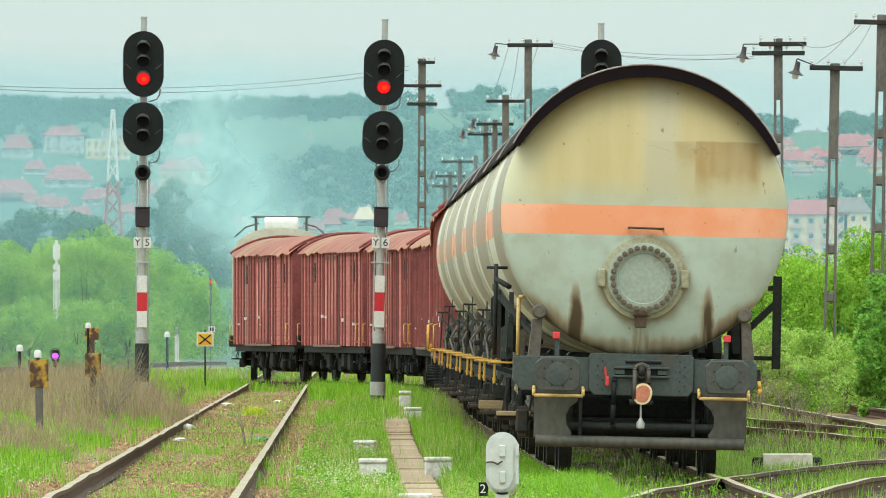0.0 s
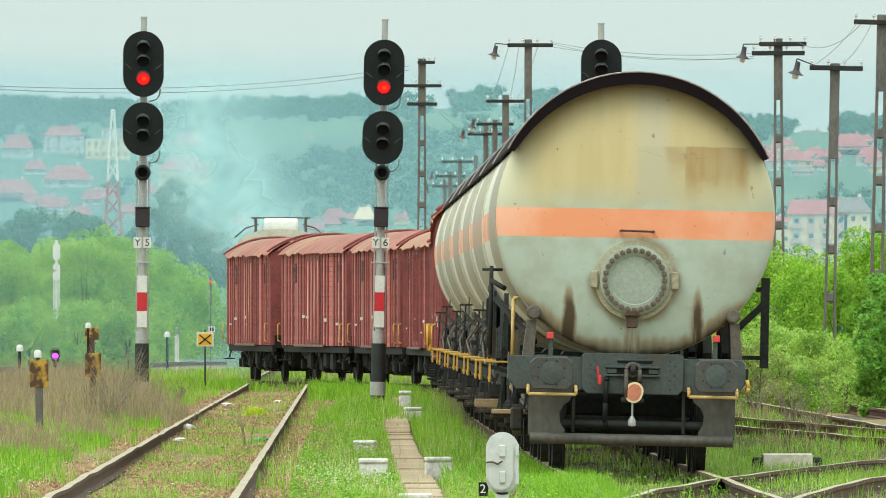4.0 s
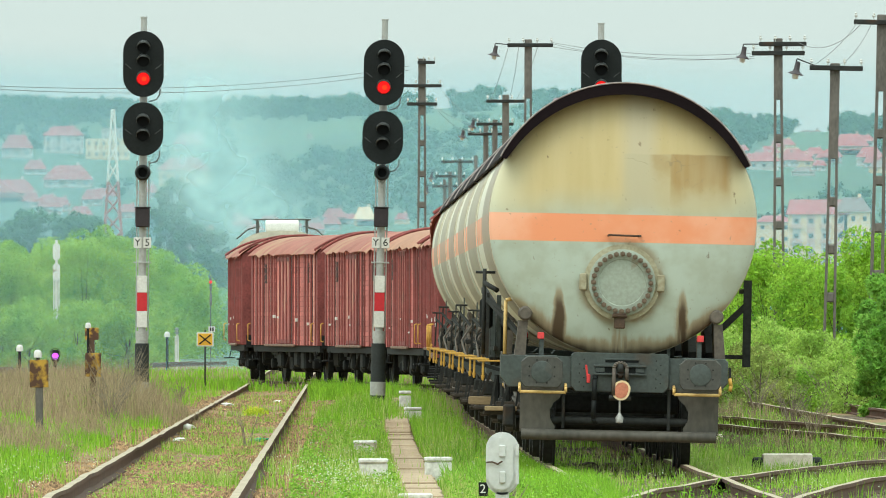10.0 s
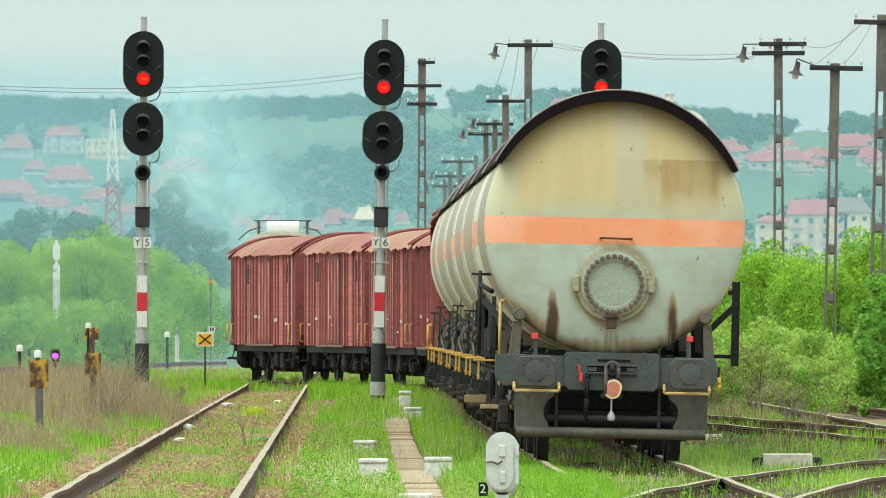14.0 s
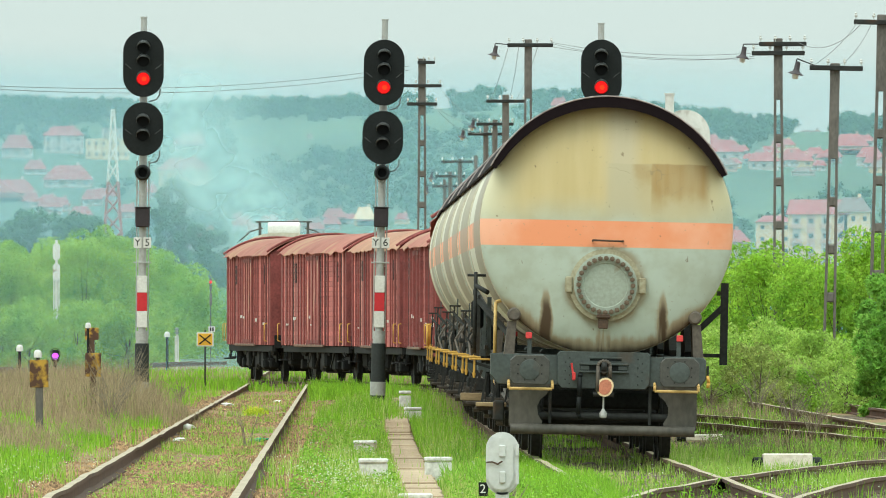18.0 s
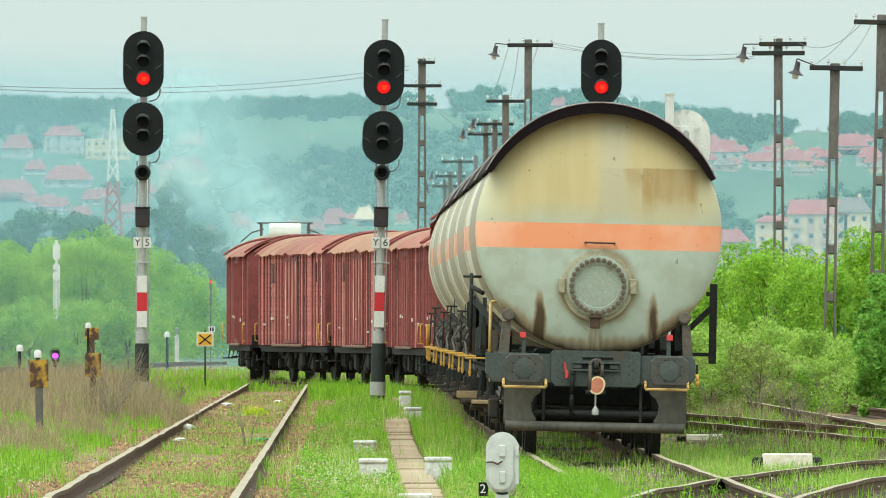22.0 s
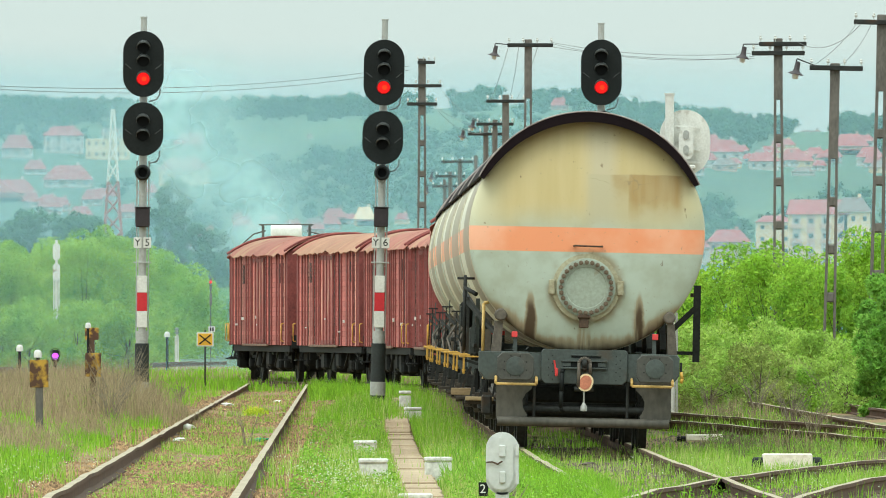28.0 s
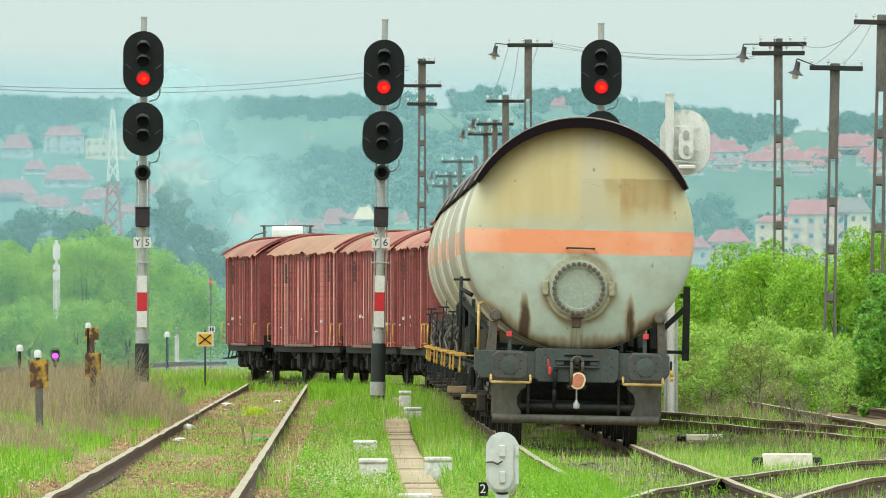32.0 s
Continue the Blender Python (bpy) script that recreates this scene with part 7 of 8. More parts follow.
def dry_shrubs():
    """Bare twiggy shrubs."""
    rnd = random.Random(4)
    for px, d, h, n in ((205, 200, 1.15, 26), (195, 196, 0.7, 16), (1400, 195, 0.8, 22), (1440, 180, 0.6, 18), (1255, 236, 0.6, 18), (1340, 226, 0.8, 18), (1470, 232, 1.0, 20), (1420, 240, 0.9, 16), (318, 240, 0.35, 20), (440, 168, 0.5, 6), (905, 118, 0.25, 8)):
        x = at(px, d)
        t = thing("dry_shrub", "bare grey-brown twiggy shrub", "shrub", pose(x, d, ground_z(x, d)), "dry shrubs")
        bm = B()
        for i in range(n):
            a = rnd.uniform(0, 6.28)
            s = rnd.uniform(0.2, 0.55) * h
            p0 = Vector((rnd.uniform(-0.06, 0.06), 0, -0.03))
            p1 = Vector((s * 0.5 * math.cos(a), s * 0.5 * math.sin(a), h * rnd.uniform(0.4, 0.6)))
            p2 = Vector((s * math.cos(a) * 1.2, s * math.sin(a), h * rnd.uniform(0.75, 1.05)))
            rod(bm, p0, p1, 0.007, 4, 0.005)
            rod(bm, p1, p2, 0.005, 4, 0.002)
            for k in range(3):
                q = p1.lerp(p2, rnd.uniform(0, 0.8))
                rod(bm, q, q + Vector((rnd.uniform(-1, 1), rnd.uniform(-1, 1), rnd.uniform(0.3, 1))) * 0.13 * h, 0.003, 3, 0.0015)
        part("crown", bm, M_TWIG, t)


dry_shrubs()


# ---- small trackside things ----
def foot(px, py, lift=0.0):
    """Where the ground is met in that direction of the view."""
    d = 105.0
    while d < 900:
        x = at(px, d)
        if up(py, d) <= ground_z(x, d) + lift:
            return x, d, ground_z(x, d)
        d += 0.25
    return at(px, 900), 900.0, 0.0


M_DWARF = mat("pale_grey_enamel", (0.62, 0.64, 0.62), 0.45, dark=(0.50, 0.52, 0.50), scale=4, grain=25, stain=(0.34, 0.33, 0.30), stain_scale=6.0, stain_cut=0.64)
M_SLAB = mat("worn_concrete_slab", (0.47, 0.36, 0.235), 0.9, dark=(0.30, 0.215, 0.135), scale=3, grain=22, rand=0.08)
M_WHITEWASH = mat("whitewashed_concrete", (0.78, 0.78, 0.73), 0.85, dark=(0.48, 0.47, 0.43), scale=6, grain=25, stain=(0.24, 0.22, 0.18), stain_scale=5.0, stain_cut=0.58)
M_RUSTYELLOW = mat("yellow_paint_gone_rusty", (0.55, 0.33, 0.04), 0.8, dark=(0.42, 0.24, 0.035), scale=5, grain=25, stain=(0.085, 0.04, 0.022), stain_scale=6.5, stain_cut=0.42)
M_BOARDYELLOW = mat("traffic_yellow_enamel", (0.78, 0.45, 0.03), 0.5, dark=(0.68, 0.37, 0.03), scale=5, grain=25)
M_VIOLET = glow("lit_violet_lens", (0.55, 0.08, 0.9), 2.2)
M_GREENGLASS = mat("green_bottle_glass", (0.02, 0.30, 0.12), 0.2, scale=4, amount=0.3, bump=0)


def dwarf_signal():
    d = 113.5
    x = at(889, d)
    gz = ground_z(x, d)
    t = thing("dwarf_signal", "pale grey oval dwarf signal seen from its back", "signal", pose(x, d, gz))
    z0, z1 = up(876, d) - gz, up(765, d) - gz
    zc, h = (z0 + z1) / 2, z1 - z0
    bm = B()
    oval(bm, 0, zc, 0.285, h, 0.0, 0.16, 16)
    bmesh.ops.bevel(bm, geom=[e for e in bm.edges if abs(e.verts[0].co.y - e.verts[1].co.y) < 1e-6], offset=0.02, segments=2, affect="EDGES")
    body = part("case", bm, M_DWARF, t)
    bm = B()
    oval(bm, -0.012, zc, 0.215, h - 0.07, -0.022, 0.0, 16)
    bmesh.ops.bevel(bm, geom=[e for e in bm.edges if abs(e.verts[0].co.y - e.verts[1].co.y) < 1e-6], offset=0.01, segments=2, affect="EDGES")
    door = part("back_door", bm, M_DWARF, t)
    for dz in (0.11, -0.12):
        bm = B()
        box(bm, (0.0, -0.032, zc + dz), (0.055, 0.02, 0.105), 0.008)
        part("handle_plate", bm, M_DWARF, door)
    bm = B()
    pipe(bm, [(-0.14, -0.03, zc + 0.01), (-0.09, -0.045, zc + 0.015), (-0.04, -0.035, zc - 0.005), (0.0, -0.045, zc + 0.02)], 0.007, 6)
    part("chain", bm, M_RUST, door)
    for dz in (0.12, -0.13):
        bm = B()
        rod(bm, (0.13, -0.01, zc + dz - 0.05), (0.13, -0.01, zc + dz + 0.05), 0.016, 10)
        part("hinge", bm, M_DWARF, t)
    bm = B()
    box(bm, (0.0, 0.08, z0 / 2 + 0.02), (0.12, 0.12, z0 + 0.1), 0.01)
    part("post", bm, M_DWARF, t)
    bm = B()
    box(bm, (-0.165, 0.03, up(866, d) - gz), (0.085, 0.012, 0.12), 0.004)
    pl = part("number_plate", bm, M_BLACK, t, "black plate with a white figure")
    text_on("2", 0.11, Matrix.Translation((-0.17, 0.022, up(866, d) - gz)) @ FRONT, pl, M_WHITE)


def marker_block(px, py, w_px, h_px, label="low whitewashed concrete cable marker"):
    """A low block that stands at the foot (px, py)."""
    x, d, gz = foot(px, py, 0.10)
    w, h = w_px * d / PX, h_px * d / PX + 0.10
    t = thing("cable_marker", label, "marker", pose(x, d, gz, 0, 0, random.uniform(-8, 8)), "cable markers")
    bm = B()
    box(bm, (0, w / 2, h * 0.34), (w * 0.96, w * 0.85, h * 0.9), 0.012)
    part("base", bm, M_WHITEWASH, t)
    bm = B()
    box(bm, (0, w / 2, h - 0.025), (w, w * 0.95, 0.05), 0.014)
    part("lid", bm, M_WHITEWASH, t)


def duct():
    t = tagged(new("cable_duct"), "line of worn concrete duct slabs in the grass", "duct", kind="structure")
    bm = B()
    box(bm, (0, 0, 0), (0.35, 0.985, 0.06), 0.008)
    me = bpy.data.meshes.new("slab")
    bm.to_mesh(me)
    bm.free()
    me.materials.append(M_SLAB)
    y = 106.0
    rnd = random.Random(8)
    while y < 245:
        x = -0.18 - 0.0071 * (y - 125)
        share("slab", me, t, pose(x + rnd.uniform(-0.012, 0.012), y, ground_z(x, y) + 0.02 + (rnd.uniform(0.010, 0.022) if rnd.random() < 0.16 else 0.0), rnd.uniform(-0.02, 0.02), rnd.uniform(-0.5, 0.5), rnd.uniform(-1.5, 1.5)))
        y += 1.0


def rusty_marker(px, py_top, w_px, h_px, d, label, post=True):
    x = at(px, d)
    gz = ground_z(x, d)
    w, h, zt = w_px * d / PX, h_px * d / PX, up(py_top, d) - gz
    t = thing("track_marker", label, "marker", pose(x, d, gz, 0, random.uniform(-2, 2), 0), "track markers")
    bm = B()
    box(bm, (0, 0, zt - h / 2), (w, 0.04, h), 0.006)
    part("board", bm, M_RUSTYELLOW, t, "yellow board flaking to rust")
    bm = B()
    box(bm, (0, 0.03, (zt - h * 0.3) / 2), (w * 0.4, 0.08, zt - h * 0.3), 0.008)
    part("post", bm, M_CONCRETE if post else M_RUST, t)


def cross_board():
    d = 330
    x = at(363, d)
    gz = ground_z(x, d)
    t = thing("speed_board", "yellow board with a black cross and white rim", "sign", pose(x, d, gz))
    w, h = 30 * d / PX, 25 * d / PX
    zc = up(601, d) - gz
    bm = B()
    box(bm, (0, 0, zc), (w, 0.02, h), 0.006)
    part("rim", bm, M_WHITE, t)
    bm = B()
    box(bm, (0, -0.012, zc), (w * 0.86, 0.012, h * 0.84), 0.003)
    part("face", bm, M_BOARDYELLOW, t)
    for s in (-1, 1):
        bm = B()
        beam(bm, (-w * 0.34, -0.022 - 0.004 * s, zc - s * h * 0.33), (w * 0.34, -0.022 - 0.004 * s, zc + s * h * 0.33), 0.008, 0.035)
        part("cross_bar", bm, M_BLACK, t)
    bm = B()
    rod(bm, (0, 0.02, -0.05), (0, 0.02, zc + h * 0.7), 0.02, 8)
    part("post", bm, M_FRAME, t)
    bm = B()
    box(bm, (0.17, 0.0, zc + h * 0.72), (0.17, 0.015, 0.14), 0.003)
    sm = part("small_plate", bm, M_WHITE, t)
    for i in range(2):
        bm = B()
        box(bm, (0.14 + 0.06 * i, -0.012, zc + h * 0.72), (0.035, 0.006, 0.09))
        part("bar", bm, M_BLACK, sm)


def violet_signal():
    d = 330
    x = at(98, d)
    gz = ground_z(x, d)
    z = up(630, d) - gz
    t = thing("dwarf_signal", "small black shunting signal with a lit violet lamp", "signal", pose(x, d, gz))
    bm = B()
    box(bm, (0, 0.06, z), (0.2, 0.16, 0.3), 0.04)
    part("case", bm, M_BLACK, t)
    bm = B()
    disc(bm, (0, z - 0.01), 0.085, -0.035, -0.02, 18)
    part("lens", bm, M_VIOLET, t, "glowing violet lens")
    bm = B()
    lathe(bm, [(0.12, 0.0), (0.12, 0.14), (0.135, 0.14), (0.135, 0.0)], 20, Matrix.Translation((0, -0.02, z + 0.06)) @ FRONT)
    part("hood", bm, M_BLACK, t)
    bm = B()
    rod(bm, (0, 0.06, -0.05), (0, 0.06, z), 0.05, 10)
    part("post", bm, M_BLACK, t)


def cable_head(px, py, d, r_px):
    x = at(px, d)
    gz = ground_z(x, d)
    r = r_px * d / PX
    z = up(py, d) - gz
    t = thing("cable_post", "short post with a small white dome", "cable post", pose(x, d, gz), "cable posts")
    bm = B()
    lathe(bm, [(r, z - r), (r, z), (r * 0.9, z + r * 0.5), (r * 0.55, z + r * 0.88), (0, z + r)], 16)
    part("dome", bm, M_WHITE, t)
    bm = B()
    rod(bm, (0, 0, -0.05), (0, 0, z - r), r * 0.5, 10)
    part("post", bm, M_UNDER, t)


M_WHITEPALE = mat("cream_white_paint", (0.86, 0.82, 0.70), 0.7, dark=(0.66, 0.61, 0.50), scale=6, grain=25)


def weight_block(px, py, w_px, h_px):
    x, d, gz = foot(px, py, 0.03)
    w, h = w_px * d / PX, h_px * d / PX
    t = thing("point_weight", "white painted point lever weight with black ends", "point weight", pose(x, d, gz, 0, 0, 3), "point weights")
    bm = B()
    box(bm, (0, 0, h / 2 + 0.03), (w, 0.2, h), 0.015)
    part("weight", bm, M_WHITEPALE, t)
    for s in (-1, 1):
        bm = B()
        lathe(bm, [(0, 0), (h * 0.42, 0), (h * 0.42, 0.1), (h * 0.3, 0.12), (0, 0.12)], 18, Matrix.Translation((s * w / 2, 0, h * 0.42 + 0.02)) @ Matrix.Rotation(radians(90 * s), 4, "Y"))
        part("end_drum", bm, M_BLACK, t, "black end drum")


def litter():
    for px, py, m, lab, nm, s in ((401, 720, M_WHITE, "crumpled white paper on the ballast", "litter", (0.14, 0.1, 0.05)), (331, 762, M_WHITE, "pale plastic scrap beside the rail", "litter", (0.12, 0.1, 0.06)), (443, 788, M_GREENGLASS, "green glass bottle lying between the rails", "bottle", None), (318, 783, M_WHITE, "pale paper scrap beside the rail", "litter", (0.09, 0.08, 0.04)), (493, 714, M_WHITE, "white scrap between the rails", "litter", (0.12, 0.1, 0.04)), (1042, 830, M_STONE_D, "grey lump of stone in the grass", "stone", (0.12, 0.1, 0.05))):
        x, d, gz = foot(px, py)
        bm = B()
        if s is None:
            lathe(bm, [(0, 0), (0.036, 0.005), (0.036, 0.15), (0.014, 0.2), (0.014, 0.25), (0, 0.25)], 14, Matrix.Rotation(radians(80), 4, "Y"))
            bm.transform(Matrix.Translation((0, 0, 0.04)))
        else:
            bmesh.ops.create_icosphere(bm, subdivisions=2, radius=1)
            for v in bm.verts:
                k = 1 + 0.5 * noise.noise(v.co * 2.2 + Vector((px, 0, 0)))
                v.co = Vector((v.co.x * s[0] * k, v.co.y * s[1] * k, v.co.z * s[2] * k + s[2] * 0.6))
        ob = part(nm, bm, m, None)
        ob.matrix_basis = pose(x, d, gz)
        tagged(ob, lab, "litter")


def far_signal(px, py0, py1, d, w_px, material, label, lit=False):
    """A signal far off, seen from behind."""
    x = at(px, d)
    gz = ground_z(x, d)
    top, w = up(py0, d) - gz, w_px * d / PX
    t = thing("light_signal", label, "signal", pose(x, d, gz))
    bm = B()
    rod(bm, (0, 0, -0.05), (0, 0, top), w * 0.2, 10)
    part("mast", bm, material, t)
    for f in (0.17, 0.46):
        bm = B()
        oval(bm, 0, top - f * (py1 - py0) * d / PX, w, (py1 - py0) * 0.25 * d / PX, -0.1, -0.02, 10)
        part("backing_board", bm, material, t)
    if not lit:
        bm = B()
        for s in (-1, 1):
            beam(bm, (s * w * 0.35, -0.03, 0.2), (s * w * 0.35, -0.03, top * 0.8), 0.05, 0.05)
        part("mast_ladder", bm, material, t)
    else:
        bm = B()
        disc(bm, (0, top - 0.32), w * 0.6, -0.14, -0.11, 16)
        part("lens", bm, M_LAMP, t, "glowing red lens")


def small_things():
    dwarf_signal()
    duct()
    for a in ((660, 836, 52, 24), (777, 836, 48, 27), (644, 793, 38, 13), (732, 741, 30, 20), (717, 722, 22, 30), (731, 890, 56, 16), (1222, 745, 10, 10)):
        marker_block(*a)
    rusty_marker(70, 637, 33, 49, 176, "rusty yellow marker board on a stubby concrete post")
    rusty_marker(164, 625, 28, 42, 200, "yellow and rust striped marker board in dead grass", False)
    rusty_marker(163, 580, 24, 22, 320, "dark rusty marker board on a thin post", False)
    cross_board()
    violet_signal()
    cable_head(35, 616, 330, 6)
    cable_head(67, 626, 320, 7)
    cable_head(156, 576, 320, 5)
    cable_head(296, 592, 560, 5)
    weight_block(1393, 834, 88, 31)
    weight_block(1246, 781, 66, 12)
    litter()
    far_signal(100, 425, 548, 505, 13, M_WHITE, "white signal back with its mast before the trees")
    far_signal(313, 580, 600, 620, 8, M_WHITE, "small white marker signal far down the line")
    far_signal(373, 488, 580, 640, 4.5, M_CONCRETE, "small signal far down the line showing red", True)


small_things()


# ---- distance: hill woods, town, haze ----
def hill_hit(px, py):
    """The place on the far slope seen in that direction."""
    d = 1500.0
    while d < 3700:
        if up(py, d) <= ground_z(at(px, d), d):
            break
        d += 8
    return at(px, d), d, ground_z(at(px, d), d)


M_WALL_W = mat("white_render", (0.62, 0.56, 0.53), 0.85, dark=(0.46, 0.42, 0.40), scale=0.4, grain=3, bump=0)
M_WALL_C = mat("cream_render", (0.86, 0.64, 0.42), 0.85, dark=(0.74, 0.53, 0.34), scale=0.4, grain=3, bump=0)
M_WALL_P = mat("pink_render", (0.66, 0.44, 0.38), 0.85, dark=(0.55, 0.36, 0.31), scale=0.4, grain=3, bump=0)
M_TILE_R = mat("red_roof_tiles", (0.46, 0.11, 0.12), 0.85, dark=(0.30, 0.075, 0.08), scale=0.5, grain=4, bump=0)
M_TILE_G = mat("grey_brown_roof", (0.26, 0.20, 0.19), 0.85, dark=(0.18, 0.14, 0.13), scale=0.5, grain=4, bump=0)
M_PANE = mat("window_pane", (0.10, 0.13, 0.15), 0.15, scale=0.5, grain=3, bump=0)
M_STEEL_R = mat("red_tower_paint", (0.50, 0.14, 0.12), 0.6, scale=1, grain=8, bump=0)
M_AWNING = mat("turquoise_balcony_cloth", (0.12, 0.50, 0.52), 0.8, scale=1, grain=8, bump=0)


SITES = []


def house(px, py, w_px, wall_px, roof_px, wall, roof, label, storeys=1, cols=3, hip=0.25, name="house"):
    x, d, gz = hill_hit(px, py)
    SITES.append((px, py, w_px))
    k = d / PX
    w, hw, hr = w_px * k, wall_px * k, roof_px * k
    dep = min(w * 0.8, 11)
    t = thing(name, label, "building", pose(x, d + dep / 2, gz), "houses on the slope")
    bm = B()
    box(bm, (0, 0, hw / 2 - 1.5), (w * 0.92, dep, hw + 3))
    part("wall", bm, wall, t)
    if roof_px:
        bm = B()
        e = [bm.verts.new(c) for c in ((-w / 2, -dep / 2 - 0.4, hw), (w / 2, -dep / 2 - 0.4, hw), (w / 2, dep / 2 + 0.4, hw), (-w / 2, dep / 2 + 0.4, hw))]
        r = [bm.verts.new((-w * (0.5 - hip), 0, hw + hr)), bm.verts.new((w * (0.5 - hip), 0, hw + hr))]
        bm.faces.new(e[::-1])
        bm.faces.new((e[0], e[1], r[1], r[0]))
        bm.faces.new((e[2], e[3], r[0], r[1]))
        bm.faces.new((e[1], e[2], r[1]))
        bm.faces.new((e[3], e[0], r[0]))
        rf = part("roof", bm, roof, t)
        bm = B()
        box(bm, (w * 0.18, 0.4, hw + hr * 0.9), (0.6, 0.6, hr * 0.7))
        part("chimney", bm, wall, rf)
    for i in range(storeys):
        for j in range(cols):
            if hw < 1.0:
                continue
            u = w * 0.92 * ((j + 0.5) / cols - 0.5)
            z = hw * (i + 0.55) / storeys
            sw, sh = min(w * 0.92 / cols * 0.36, 1.6), hw / storeys * 0.36
            bm = B()
            box(bm, (u, -dep / 2 - 0.01, z), (sw, 0.1, sh))
            win = part("window", bm, M_WALL_W, t)
            bm = B()
            box(bm, (u, -dep / 2 - 0.04, z), (sw * 0.82, 0.1, sh * 0.82))
            part("pane", bm, M_PANE, win)
    return t, w, hw, dep


def town():
    W, C, P, R, G = M_WALL_W, M_WALL_C, M_WALL_P, M_TILE_R, M_TILE_G
    red = "white house with a red tiled roof on the slope"
    near_left = [(30, 281, 58, 18, 24, W, R, red, 1, 3), (112, 273, 76, 32, 17, W, R, "white two-storey house with a hipped red roof", 2, 4),
                 (120, 335, 92, 14, 26, W, R, red, 1, 4), (22, 358, 90, 16, 24, W, R, red, 1, 3), (88, 383, 48, 14, 18, W, R, red, 1, 2),
                 (325, 330, 96, 28, 22, C, R, "cream house with a long red roof", 1, 4), (338, 268, 66, 12, 20, W, R, red, 1, 3), (62, 312, 44, 10, 16, W, R, red, 1, 2), (262, 352, 40, 10, 16, W, R, red, 1, 2)]
    middle = [(360, 436, 70, 14, 16, P, R, "pink house with a red roof", 1, 3), (430, 412, 40, 10, 16, W, R, red, 1, 2), (592, 398, 46, 12, 16, W, R, red, 1, 2),
              (645, 402, 40, 12, 22, C, M_WALL_C, "tan gabled house below the hill", 1, 1), (555, 412, 40, 10, 14, W, G, "white house with a grey roof", 1, 2),
              (333, 448, 12, 20, 0, W, R, "small white hut below the hill", 1, 1), (548, 247, 11, 10, 0, W, R, "small white hut on the meadow", 1, 1),
              (780, 186, 36, 8, 14, W, R, "house with a red roof on the ridge", 1, 2), (990, 196, 34, 8, 14, P, R, "house with a red roof on the ridge", 1, 2)]
    right = [(1282, 288, 70, 18, 22, W, R, red, 1, 3), (1352, 303, 58, 16, 16, W, R, red, 1, 3), (1422, 312, 44, 8, 8, W, G, "low white house with a grey roof", 1, 3),
             (1436, 226, 62, 10, 18, W, G, "house with a grey-brown hipped roof on the ridge", 1, 3), (1505, 275, 70, 16, 22, P, R, "pinkish house with a red roof", 1, 3),
             (1540, 295, 50, 16, 18, W, R, red, 1, 2), (1472, 290, 40, 12, 14, W, R, red, 1, 2), (1290, 470, 80, 40, 22, P, R, "pinkish house with a wide faded roof", 2, 4),
             (1232, 470, 50, 30, 18, W, R, red, 1, 2), (1370, 478, 68, 82, 12, C, R, "cream apartment block with a faded red roof", 4, 3), (1255, 300, 30, 14, 12, W, R, red, 1, 2), (1395, 296, 34, 12, 14, W, R, red, 1, 2)]
    # a closer cluster of small roofs on the right-hand slope and below the hill
    rnd = random.Random(21)
    cluster = []
    for i in range(26):
        cluster.append((1195 + 14.5 * i + rnd.uniform(-8, 8), rnd.choice((262, 278, 292, 308)) + rnd.uniform(-6, 6) - 0.02 * i, rnd.uniform(26, 48), rnd.uniform(7, 12), rnd.uniform(9, 16), rnd.choice((W, W, P, C)), rnd.choice((R, R, R, G)), red, 1, 2))
    for i in range(9):
        cluster.append((410 + 36 * i + rnd.uniform(-14, 14), 408 + rnd.uniform(-14, 12), rnd.uniform(22, 40), rnd.uniform(6, 10), rnd.uniform(9, 15), rnd.choice((W, P, C)), R, red, 1, 2))
    for i in range(8):
        cluster.append((15 + 30 * i + rnd.uniform(-12, 12), 372 + rnd.uniform(-24, 20), rnd.uniform(30, 52), rnd.uniform(7, 12), rnd.uniform(12, 18), rnd.choice((W, P)), R, red, 1, 2))
    for r in near_left + middle + right + cluster:
        house(*r[:8], storeys=r[8], cols=r[9])
    # stepped pale flats above the houses
    house(190, 285, 84, 38, 0, C, R, "stepped cream block of flats with balconies", 2, 6, name="apartment_building")
    house(200, 250, 44, 22, 0, W, R, "upper storeys of the stepped pale flats", 2, 3, name="apartment_building")
    # apartment block above the bushes
    t, w, hw, dep = house(1448, 484, 112, 104, 27, C, R, "cream apartment block with a dull red roof", 4, 4, hip=0.06, name="apartment_building")
    for j in (0, 2):
        for i in range(4):
            bm = B()
            box(bm, (w * 0.92 * ((j + 0.5) / 4 - 0.5), -dep / 2 - 0.2, hw * (i + 0.18) / 4), (w * 0.19, 0.5, hw * 0.07))
            part("balcony", bm, M_WALL_P, t)
    for j in range(4):
        bm = B()
        box(bm, (w * 0.92 * ((j + 0.5) / 4 - 0.5), -dep / 2 + 0.05, hw / 2), (w * 0.13, 0.16, hw * 0.98))
        part("wall_bay", bm, M_WALL_P if j % 2 else M_WALL_W, t)
    t, w, hw, dep = house(1510, 484, 66, 108, 26, C, G, "cream apartment block with a grey hipped roof", 4, 3, name="apartment_building")
    bm = B()
    box(bm, (0, -dep / 2 - 0.3, hw * 0.45), (w * 0.42, 0.6, hw * 0.11))
    part("balcony", bm, M_AWNING, t, "turquoise cloth on a balcony")


town()


